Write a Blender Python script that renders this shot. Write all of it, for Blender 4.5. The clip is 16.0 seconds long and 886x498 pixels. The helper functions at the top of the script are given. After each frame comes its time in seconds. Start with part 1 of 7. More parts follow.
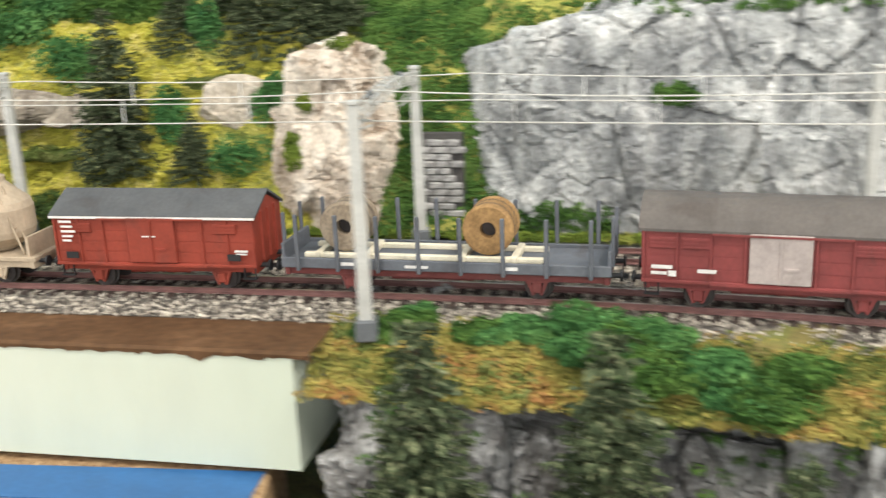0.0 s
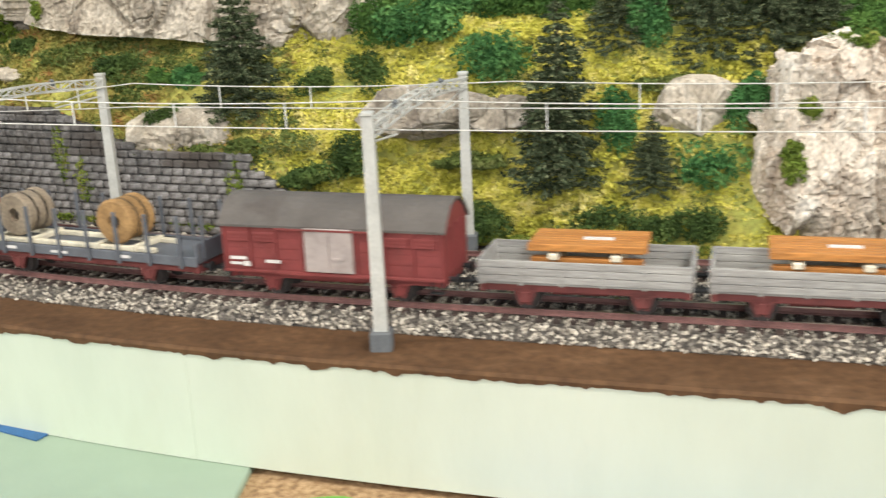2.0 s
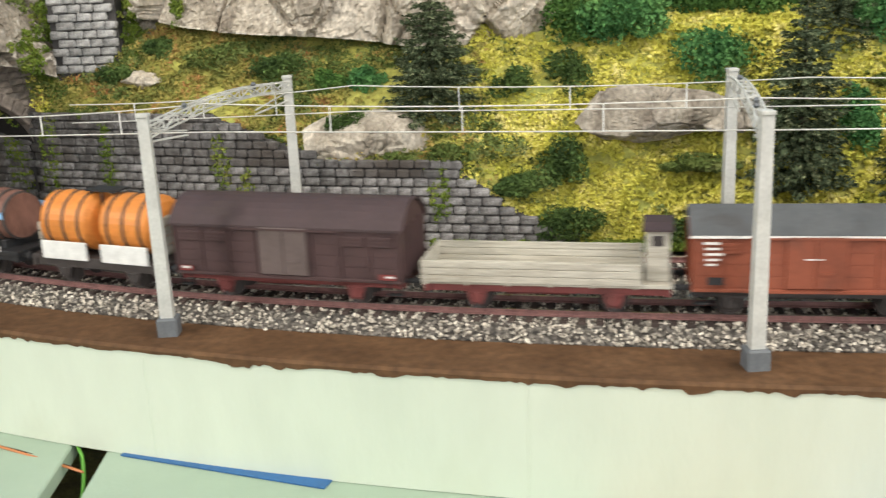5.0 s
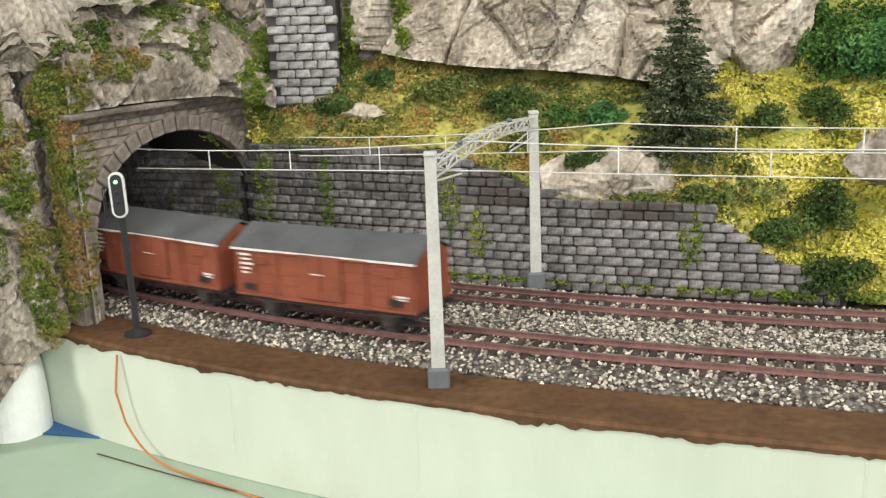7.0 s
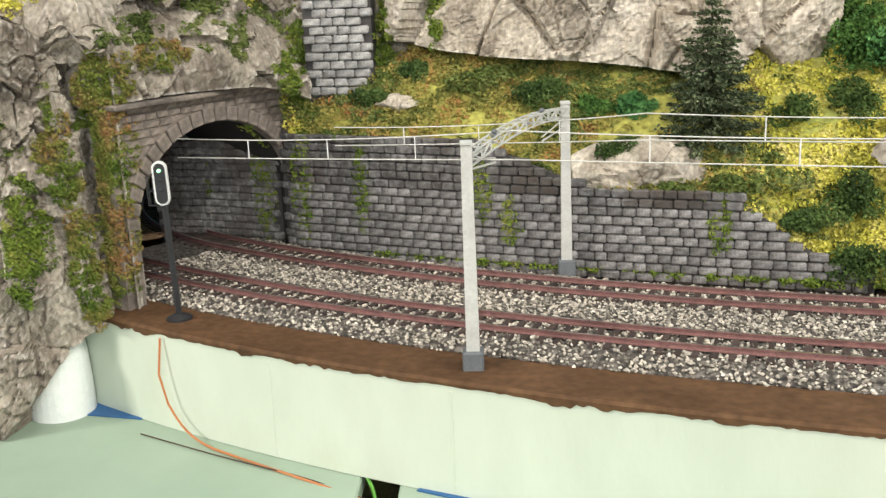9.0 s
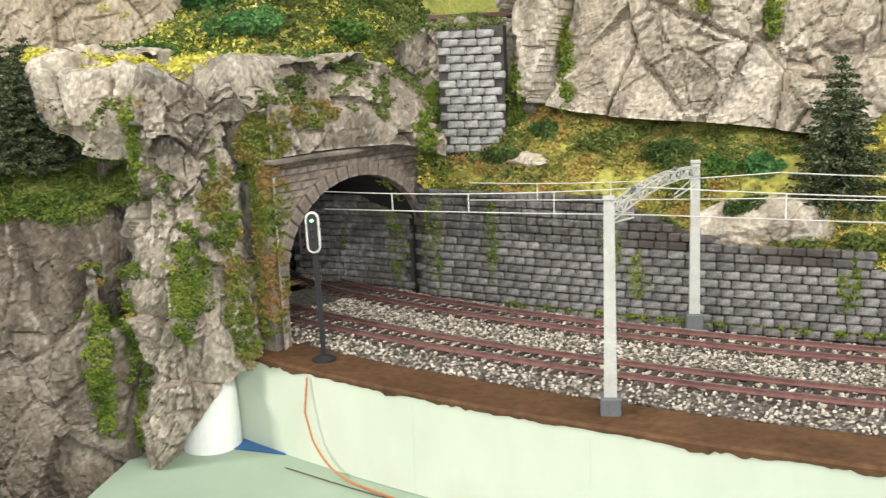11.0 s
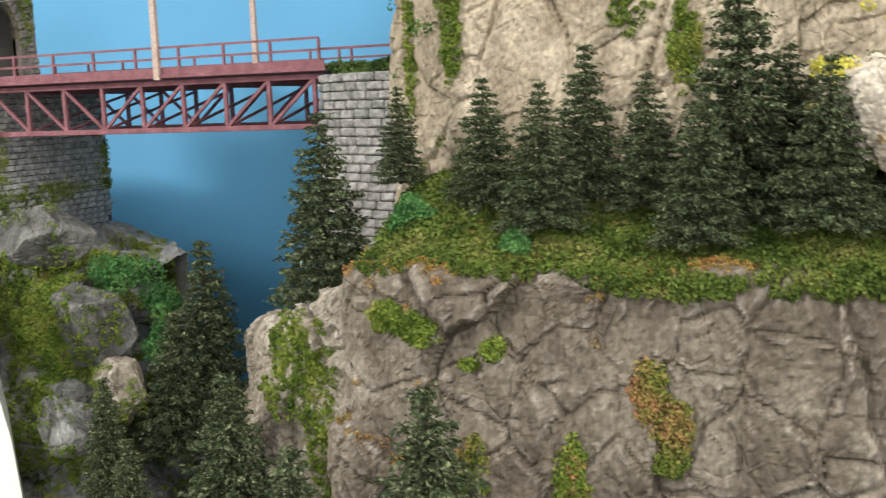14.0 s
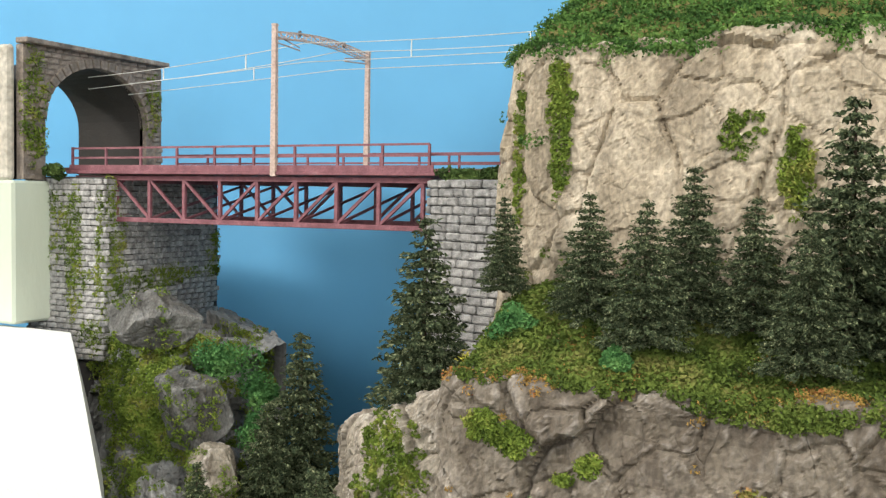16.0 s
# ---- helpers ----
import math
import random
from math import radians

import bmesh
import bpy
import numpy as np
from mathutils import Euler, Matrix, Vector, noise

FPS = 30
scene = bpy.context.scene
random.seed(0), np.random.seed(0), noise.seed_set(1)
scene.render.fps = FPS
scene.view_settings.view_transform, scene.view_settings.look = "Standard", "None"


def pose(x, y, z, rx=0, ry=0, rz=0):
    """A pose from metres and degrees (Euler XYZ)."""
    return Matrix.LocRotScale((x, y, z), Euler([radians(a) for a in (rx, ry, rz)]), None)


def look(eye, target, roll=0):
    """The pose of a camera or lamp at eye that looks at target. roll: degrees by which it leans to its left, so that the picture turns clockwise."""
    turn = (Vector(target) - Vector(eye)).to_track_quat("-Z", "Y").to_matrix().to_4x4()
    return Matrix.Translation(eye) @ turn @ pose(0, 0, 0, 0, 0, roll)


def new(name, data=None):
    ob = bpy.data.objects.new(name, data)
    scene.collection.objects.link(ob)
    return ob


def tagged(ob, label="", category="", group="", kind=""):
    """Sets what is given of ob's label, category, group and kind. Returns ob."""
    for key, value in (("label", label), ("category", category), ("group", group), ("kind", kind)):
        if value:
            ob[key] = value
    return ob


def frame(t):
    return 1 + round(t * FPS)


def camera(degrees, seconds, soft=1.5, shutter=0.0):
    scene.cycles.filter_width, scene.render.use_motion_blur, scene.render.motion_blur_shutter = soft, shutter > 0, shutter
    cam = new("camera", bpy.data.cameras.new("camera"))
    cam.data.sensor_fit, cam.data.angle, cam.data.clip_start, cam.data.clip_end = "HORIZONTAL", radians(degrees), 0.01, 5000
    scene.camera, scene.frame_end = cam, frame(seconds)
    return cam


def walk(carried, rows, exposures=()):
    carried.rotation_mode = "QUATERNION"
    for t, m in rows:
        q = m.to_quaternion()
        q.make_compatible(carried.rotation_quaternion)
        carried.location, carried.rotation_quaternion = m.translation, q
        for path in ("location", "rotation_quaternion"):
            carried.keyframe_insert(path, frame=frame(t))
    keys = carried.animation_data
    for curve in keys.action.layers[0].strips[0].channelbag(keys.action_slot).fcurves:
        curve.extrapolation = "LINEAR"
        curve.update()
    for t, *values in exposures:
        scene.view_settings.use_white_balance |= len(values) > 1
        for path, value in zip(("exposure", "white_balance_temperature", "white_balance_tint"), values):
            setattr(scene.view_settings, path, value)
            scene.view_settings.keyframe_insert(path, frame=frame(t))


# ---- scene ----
cam = camera(47.9, 16.0, soft=1.3, shutter=0.55)
METRES, EYE = 0.9, 0.144
ROWS = [
    (0.0, 0.0, 0.0, 0.0, -0.67, -16.02, 2.32),
    (0.5, -0.07, 0.0269, 0.0022, 1.2, -15.94, 0.68),
    (1.0, -0.1198, 0.0423, 0.0018, 2.92, -15.96, 1.74),
    (1.5, -0.18, 0.0529, 0.0031, 4.37, -16.0, 2.06),
    (2.0, -0.2268, 0.0605, 0.0032, 4.36, -15.87, 2.59),
    (2.5, -0.2787, 0.0716, 0.0036, 3.11, -15.79, 2.9),
    (3.0, -0.3196, 0.0757, 0.0036, 0.49, -15.71, 3.15),
    (5.5, -0.4697, 0.1103, 0.0064, -2.97, -15.97, 2.45),
    (6.0, -0.5092, 0.1235, 0.0099, -0.65, -15.36, 2.17),
    (6.5, -0.5282, 0.131, 0.0107, 0.98, -14.33, 2.19),
    (7.0, -0.5305, 0.1326, 0.01, 1.41, -14.23, 2.14),
    (7.5, -0.5341, 0.1316, 0.0103, 2.24, -14.23, 2.15),
    (8.0, -0.536, 0.1275, 0.0098, 1.84, -14.91, 2.22),
    (8.5, -0.535, 0.1243, 0.0102, 2.0, -15.07, 2.34),
    (11.0, -0.5572, 0.0901, 0.014, 8.16, -11.1, 2.34),
    (11.5, -0.6391, 0.0839, 0.0143, 8.51, -11.11, 3.26),
    (12.0, -0.739, 0.1088, 0.0148, 10.44, -10.6, 2.87),
    (12.5, -0.7963, 0.1539, 0.0135, 13.28, -9.95, 2.83),
    (13.0, -0.8448, 0.1762, 0.0137, 16.85, -9.51, 3.22),
    (13.5, -0.8765, 0.1816, 0.0145, 17.97, -9.15, 2.76),
    (14.0, -0.8973, 0.1894, 0.0151, 20.5, -8.54, 2.02),
    (14.5, -0.9007, 0.1871, 0.0177, 21.82, -7.85, -0.1),
    (15.0, -0.9012, 0.1846, 0.0201, 23.87, -4.87, -1.01),
    (15.5, -0.9036, 0.182, 0.0217, 25.9, -2.94, -2.01),
    (16.0, -0.9013, 0.1819, 0.0216, 25.97, -2.92, -0.99),
]
walk(cam, [(t, pose(0, 0, EYE) @ pose(METRES * x, METRES * y, METRES * z, 90 + pitch, roll, yaw)) for t, x, y, z, yaw, pitch, roll in ROWS], [(0.0, 0.0), (3.0, -0.06), (6.5, -0.1), (8.5, -0.03), (11.0, 0.1), (12.5, 0.18), (14.0, 0.02), (16.0, 0.03)])

# ---- light: two ceiling lights of the room and a window behind the camera ----
world = bpy.data.worlds.new("world")
scene.world = world
world.use_nodes = True
world.node_tree.nodes["Background"].inputs[0].default_value = (0.6, 0.7, 0.8, 1)
world.node_tree.nodes["Background"].inputs[1].default_value = 0.3
scene.view_settings.exposure = 0.0


def area_lamp(name, m, w, h, watts, colour):
    d = bpy.data.lights.new(name, "AREA")
    d.shape, d.size, d.size_y, d.energy, d.color = "RECTANGLE", w, h, watts, colour
    ob = new(name, d)
    ob.matrix_world = m
    return ob


area_lamp("ceiling_lamp_light", look((-0.75, 0.0, 1.24), (-0.72, 0.5, 0.0)), 1.2, 0.12, 7, (1.0, 0.95, 0.87))
area_lamp("ceiling_lamp_light", look((0.72, -0.15, 1.24), (0.2, 0.45, 0.0)), 1.2, 0.12, 27, (1.0, 0.95, 0.87))
area_lamp("ceiling_lamp_light", look((-2.55, -0.55, 1.16), (-1.0, 0.7, 0.1)), 0.5, 0.14, 40, (1.0, 0.96, 0.89))
area_lamp("window_light", look((0.0, -2.12, 0.55), (-0.3, 0.5, 0.0)), 1.5, 1.1, 34, (0.97, 0.98, 0.96))

# ---- noise on arrays of points ----
def hash01(i, j, k, seed):
    h = (i * 73856093) ^ (j * 19349663) ^ (k * 83492791) ^ (seed * 2654435761 & 0x7FFFFFFF)
    h = (h ^ (h >> 13)) * 1274126177 & 0x7FFFFFFF
    h = (h ^ (h >> 16)) * 668265263 & 0x7FFFFFFF
    return ((h ^ (h >> 15)) & 0xFFFFF) / 1048576.0


def soft_noise(p, seed=0):
    """Smooth noise, -1 to 1, at points p (n, 3)."""
    b = np.floor(p).astype(np.int64)
    f = p - b
    f = f * f * (3 - 2 * f)
    out = np.zeros(len(p))
    for dx in (0, 1):
        for dy in (0, 1):
            for dz in (0, 1):
                w = (f[:, 0] if dx else 1 - f[:, 0]) * (f[:, 1] if dy else 1 - f[:, 1]) * (f[:, 2] if dz else 1 - f[:, 2])
                out += w * hash01(b[:, 0] + dx, b[:, 1] + dy, b[:, 2] + dz, seed)
    return out * 2 - 1


def fractal(p, octaves=4, seed=0):
    return sum(soft_noise(p * 2 ** o + 17.3 * o, seed + o) * 0.5 ** o for o in range(octaves))


def cells(p, seed=0):
    """Gap to the next cell, a random value of the nearest cell, and a slanted facet of that cell."""
    b = np.floor(p).astype(np.int64)
    f1, f2 = np.full(len(p), 9.0), np.full(len(p), 9.0)
    rnd, facet = np.zeros(len(p)), np.zeros(len(p))
    for dx in (-1, 0, 1):
        for dy in (-1, 0, 1):
            for dz in (-1, 0, 1):
                c = b + (dx, dy, dz)
                h = [hash01(c[:, 0], c[:, 1], c[:, 2], seed + s) for s in (1, 2, 3, 4, 5, 6, 7)]
                v = [p[:, a] - c[:, a] - h[a] for a in range(3)]
                d = np.sqrt(v[0] ** 2 + v[1] ** 2 + v[2] ** 2)
                near = d < f1
                f2 = np.where(near, f1, np.minimum(f2, d))
                rnd = np.where(near, h[3], rnd)
                facet = np.where(near, v[0] * (h[4] - 0.5) + v[1] * (h[5] - 0.5) + v[2] * (h[6] - 0.5), facet)
                f1 = np.minimum(f1, d)
    return f2 - f1, rnd, facet * 2


# ---- mesh builders ----
def mesh_of(name, verts, faces, material=None, smooth=False):
    me = bpy.data.meshes.new(name)
    me.from_pydata([tuple(v) for v in verts], [], [tuple(f) for f in faces])
    if material:
        me.materials.append(material)
    if smooth:
        me.shade_smooth()
    me.update()
    return me


def polys_of(name, verts, faces, material=None, smooth=False):
    """A mesh from arrays: faces all with the same count of corners."""
    verts, faces = np.asarray(verts, np.float32), np.asarray(faces, np.int32)
    me = bpy.data.meshes.new(name)
    n, k = faces.shape
    me.vertices.add(len(verts))
    me.vertices.foreach_set("co", verts.ravel())
    me.loops.add(n * k)
    me.loops.foreach_set("vertex_index", faces.ravel())
    me.polygons.add(n)
    me.polygons.foreach_set("loop_start", np.arange(0, n * k, k, dtype=np.int32))
    me.polygons.foreach_set("use_smooth", np.full(n, smooth))
    if material:
        me.materials.append(material)
    me.update(calc_edges=True)
    return me


class Shape:
    """Verts and faces of one part, put together from simple solids."""

    def __init__(self):
        self.v, self.f = [], []

    def add(self, verts, faces, m=None):
        n = len(self.v)
        self.v += [tuple(m @ Vector(p)) if m else tuple(p) for p in verts]
        self.f += [tuple(i + n for i in f) for f in faces]
        return self

    def box(self, c, s, ch=0.0, m=None):
        x, y, z = (a / 2 for a in s)
        ch = min(ch, 0.45 * min(s))
        if ch <= 0:
            vs = [(c[0] + a * x, c[1] + b * y, c[2] + d * z) for a in (-1, 1) for b in (-1, 1) for d in (-1, 1)]
            return self.add(vs, [(0, 1, 3, 2), (4, 6, 7, 5), (0, 4, 5, 1), (2, 3, 7, 6), (0, 2, 6, 4), (1, 5, 7, 3)], m)
        vs, idx = [], {}
        for a in (-1, 1):
            for b in (-1, 1):
                for d in (-1, 1):
                    for k, off in enumerate(((0, ch, ch), (ch, 0, ch), (ch, ch, 0))):
                        idx[a, b, d, k] = len(vs)
                        vs.append((c[0] + a * (x - off[0]), c[1] + b * (y - off[1]), c[2] + d * (z - off[2])))
        fs = []
        for s1 in (-1, 1):
            fs.append([idx[s1, b, d, 0] for b, d in ((-1, -1), (1, -1), (1, 1), (-1, 1))][::s1])
            fs.append([idx[a, s1, d, 1] for a, d in ((-1, -1), (-1, 1), (1, 1), (1, -1))][::s1])
            fs.append([idx[a, b, s1, 2] for a, b in ((-1, -1), (1, -1), (1, 1), (-1, 1))][::s1])
            for s2 in (-1, 1):
                fs.append([idx[s1, s2, -1, 0], idx[s1, s2, 1, 0], idx[s1, s2, 1, 1], idx[s1, s2, -1, 1]][::-s1 * s2])
                fs.append([idx[s1, -1, s2, 0], idx[s1, 1, s2, 0], idx[s1, 1, s2, 2], idx[s1, -1, s2, 2]][::s1 * s2])
                fs.append([idx[-1, s1, s2, 1], idx[1, s1, s2, 1], idx[1, s1, s2, 2], idx[-1, s1, s2, 2]][::-s1 * s2])
                for s3 in (-1, 1):
                    fs.append([idx[s1, s2, s3, k] for k in (0, 1, 2)][::s1 * s2 * s3])
        return self.add(vs, fs, m)

    def bar(self, p, q, w, h=None, up=(0, 0, 1)):
        """A square or flat bar from p to q."""
        p, q = Vector(p), Vector(q)
        h = h or w
        d = (q - p).normalized()
        side = d.cross(Vector(up))
        if side.length < 1e-4:
            side = d.cross(Vector((1, 0, 0)))
        side.normalize()
        u = side.cross(d)
        vs = [e + side * (a * w / 2) + u * (b * h / 2) for e in (p, q) for a, b in ((-1, -1), (1, -1), (1, 1), (-1, 1))]
        return self.add(vs, [(3, 2, 1, 0), (4, 5, 6, 7), (0, 1, 5, 4), (1, 2, 6, 5), (2, 3, 7, 6), (3, 0, 4, 7)])

    def rod(self, p, q, r, r2=None, n=10):
        p, q = Vector(p), Vector(q)
        r2 = r if r2 is None else r2
        d = (q - p).normalized()
        a = d.orthogonal().normalized()
        b = d.cross(a)
        vs = [e + (a * math.cos(2 * math.pi * i / n) + b * math.sin(2 * math.pi * i / n)) * rr for e, rr in ((p, r), (q, r2)) for i in range(n)]
        fs = [(i, (i + 1) % n, n + (i + 1) % n, n + i) for i in range(n)]
        return self.add(vs, fs + [tuple(range(n))[::-1], tuple(range(n, 2 * n))])

    def turned(self, profile, n=28, m=None):
        """A turned solid: profile of (radius, height) round the local z axis."""
        vs = [(r * math.cos(2 * math.pi * i / n), r * math.sin(2 * math.pi * i / n), z) for r, z in profile for i in range(n)]
        fs = [(k * n + i, k * n + (i + 1) % n, (k + 1) * n + (i + 1) % n, (k + 1) * n + i) for k in range(len(profile) - 1) for i in range(n)]
        fs += [tuple(range(n))[::-1], tuple(range((len(profile) - 1) * n, len(profile) * n))]
        return self.add(vs, fs, m)

    def extruded(self, outline, x0, x1, m=None):
        """An outline of (y, z), counter-clockwise seen from +x, from x0 to x1."""
        n = len(outline)
        vs = [(x, y, z) for x in (x0, x1) for y, z in outline]
        fs = [(i, (i + 1) % n, n + (i + 1) % n, n + i) for i in range(n)]
        return self.add(vs, fs + [tuple(range(n))[::-1], tuple(range(n, 2 * n))], m)


def part(name, shape, material, parent, label="", m=None, smooth=False):
    ob = new(name, mesh_of(name, shape.v, shape.f, material, smooth))
    ob.parent = parent
    if m:
        ob.matrix_basis = m
    return tagged(ob, label) if label else ob


def piece(name, me, m, parent):
    ob = new(name, me)
    ob.parent, ob.matrix_basis = parent, m
    return ob


def thing(name, label, category, m=None, group="", kind=""):
    ob = new(name)
    ob.empty_display_size = 0.01
    if m:
        ob.matrix_basis = m
    return tagged(ob, label, category, group, kind)


# ---- materials ----
def ramp_stops(node, stops):
    el = node.color_ramp.elements
    while len(el) < len(stops):
        el.new(0.5)
    for e, (pos, col) in zip(el, stops):
        e.position, e.color = pos, (*col, 1)


def material(name, stops, scale=60.0, rough=0.7, metal=0.0, bump=0.0, bump_scale=None, detail=6.0, fine=0.25, island=0.0, obj=0.0, second=None, distort=0.0, stretch=(1, 1, 1), spec=0.4, rough_var=0.12):
    """Noise through a colour ramp at one scale, a finer grain over it, second=(colour, scale, low, high): stains; island or obj: change of brightness from piece to piece."""
    mt = bpy.data.materials.new(name)
    mt.use_nodes = True
    nt = mt.node_tree
    nd, ln = nt.nodes, nt.links
    bsdf = nd["Principled BSDF"]
    tc, mp = nd.new("ShaderNodeTexCoord"), nd.new("ShaderNodeMapping")
    mp.inputs["Scale"].default_value = stretch
    ln.new(tc.outputs["Object"], mp.inputs["Vector"])

    def noise_node(s, d, dist=0.0):
        n = nd.new("ShaderNodeTexNoise")
        n.inputs["Scale"].default_value, n.inputs["Detail"].default_value, n.inputs["Distortion"].default_value = s, d, dist
        ln.new(mp.outputs["Vector"], n.inputs["Vector"])
        return n

    n1 = noise_node(scale, detail, distort)
    rp = nd.new("ShaderNodeValToRGB")
    ramp_stops(rp, stops)
    ln.new(n1.outputs["Fac"], rp.inputs["Fac"])
    col = rp.outputs["Color"]
    if second:
        n3 = noise_node(second[1], 5.0, 0.6)
        mr = nd.new("ShaderNodeMapRange")
        mr.inputs["From Min"].default_value, mr.inputs["From Max"].default_value = second[2], second[3]
        ln.new(n3.outputs["Fac"], mr.inputs["Value"])
        mx = nd.new("ShaderNodeMix")
        mx.data_type = "RGBA"
        mx.inputs["B"].default_value = (*second[0], 1)
        ln.new(mr.outputs["Result"], mx.inputs["Factor"])
        ln.new(col, mx.inputs["A"])
        col = mx.outputs["Result"]
    n2 = noise_node(scale * 6.3, 3.0)
    val = nd.new("ShaderNodeMapRange")
    val.inputs["From Min"].default_value, val.inputs["From Max"].default_value = 0.3, 0.7
    val.inputs["To Min"].default_value, val.inputs["To Max"].default_value = 1 - fine, 1 + fine
    ln.new(n2.outputs["Fac"], val.inputs["Value"])
    v = val.outputs["Result"]
    for amount, node, out in ((island, "ShaderNodeNewGeometry", "Random Per Island"), (obj, "ShaderNodeObjectInfo", "Random")):
        if amount:
            g, mr, mu = nd.new(node), nd.new("ShaderNodeMapRange"), nd.new("ShaderNodeMath")
            mr.inputs["To Min"].default_value, mr.inputs["To Max"].default_value = 1 - amount, 1 + amount
            ln.new(g.outputs[out], mr.inputs["Value"])
            mu.operation = "MULTIPLY"
            ln.new(v, mu.inputs[0])
            ln.new(mr.outputs["Result"], mu.inputs[1])
            v = mu.outputs[0]
    hsv = nd.new("ShaderNodeHueSaturation")
    ln.new(col, hsv.inputs["Color"])
    ln.new(v, hsv.inputs["Value"])
    ln.new(hsv.outputs["Color"], bsdf.inputs["Base Color"])
    rv = nd.new("ShaderNodeMapRange")
    rv.inputs["To Min"].default_value, rv.inputs["To Max"].default_value = max(0.02, rough - rough_var), min(1, rough + rough_var)
    ln.new(n1.outputs["Fac"], rv.inputs["Value"])
    ln.new(rv.outputs["Result"], bsdf.inputs["Roughness"])
    bsdf.inputs["Metallic"].default_value = metal
    bsdf.inputs["Specular IOR Level"].default_value = spec
    if bump:
        nb = noise_node(bump_scale or scale * 3, 7.0, 0.3)
        bp = nd.new("ShaderNodeBump")
        bp.inputs["Strength"].default_value, bp.inputs["Distance"].default_value = 1.0, bump
        ln.new(nb.outputs["Fac"], bp.inputs["Height"])
        ln.new(bp.outputs["Normal"], bsdf.inputs["Normal"])
    return mt


def leaf_material(name, colours, scale=45.0, rough=0.85):
    """Foliage: colours by patches and by leaf."""
    mt = bpy.data.materials.new(name)
    mt.use_nodes = True
    nt = mt.node_tree
    nd, ln = nt.nodes, nt.links
    bsdf = nd["Principled BSDF"]
    tc, nz, ge, ad, rp = (nd.new(k) for k in ("ShaderNodeTexCoord", "ShaderNodeTexNoise", "ShaderNodeNewGeometry", "ShaderNodeMath", "ShaderNodeValToRGB"))
    nz.inputs["Scale"].default_value, nz.inputs["Detail"].default_value = scale, 3.0
    ln.new(tc.outputs["Object"], nz.inputs["Vector"])
    mr = nd.new("ShaderNodeMapRange")
    mr.inputs["From Min"].default_value, mr.inputs["From Max"].default_value = 0.3, 0.7
    mr.inputs["To Min"].default_value, mr.inputs["To Max"].default_value = -0.15, 0.75
    ln.new(nz.outputs["Fac"], mr.inputs["Value"])
    ad.operation = "MULTIPLY_ADD"
    ln.new(ge.outputs["Random Per Island"], ad.inputs[0])
    ad.inputs[1].default_value = 0.42
    ln.new(mr.outputs["Result"], ad.inputs[2])
    ramp_stops(rp, [(i / (len(colours) - 1), c) for i, c in enumerate(colours)])
    ln.new(ad.outputs[0], rp.inputs["Fac"])
    ln.new(rp.outputs["Color"], bsdf.inputs["Base Color"])
    bsdf.inputs["Roughness"].default_value = rough
    bsdf.inputs["Specular IOR Level"].default_value = 0.25
    return mt


def glow(name, colour, strength):
    mt = bpy.data.materials.new(name)
    mt.use_nodes = True
    b = mt.node_tree.nodes["Principled BSDF"]
    b.inputs["Emission Color"].default_value, b.inputs["Emission Strength"].default_value = (*colour, 1), strength
    return mt


def plain(name, colour, rough=0.6, metal=0.0, scale=150.0, var=0.12, bump=0.0, fine=0.08, **more):
    c = np.array(colour)
    return material(name, [(0.3, tuple(c * (1 - var))), (0.7, tuple(np.minimum(c * (1 + var), 0.95)))], scale, rough, metal, bump, fine=fine, **more)


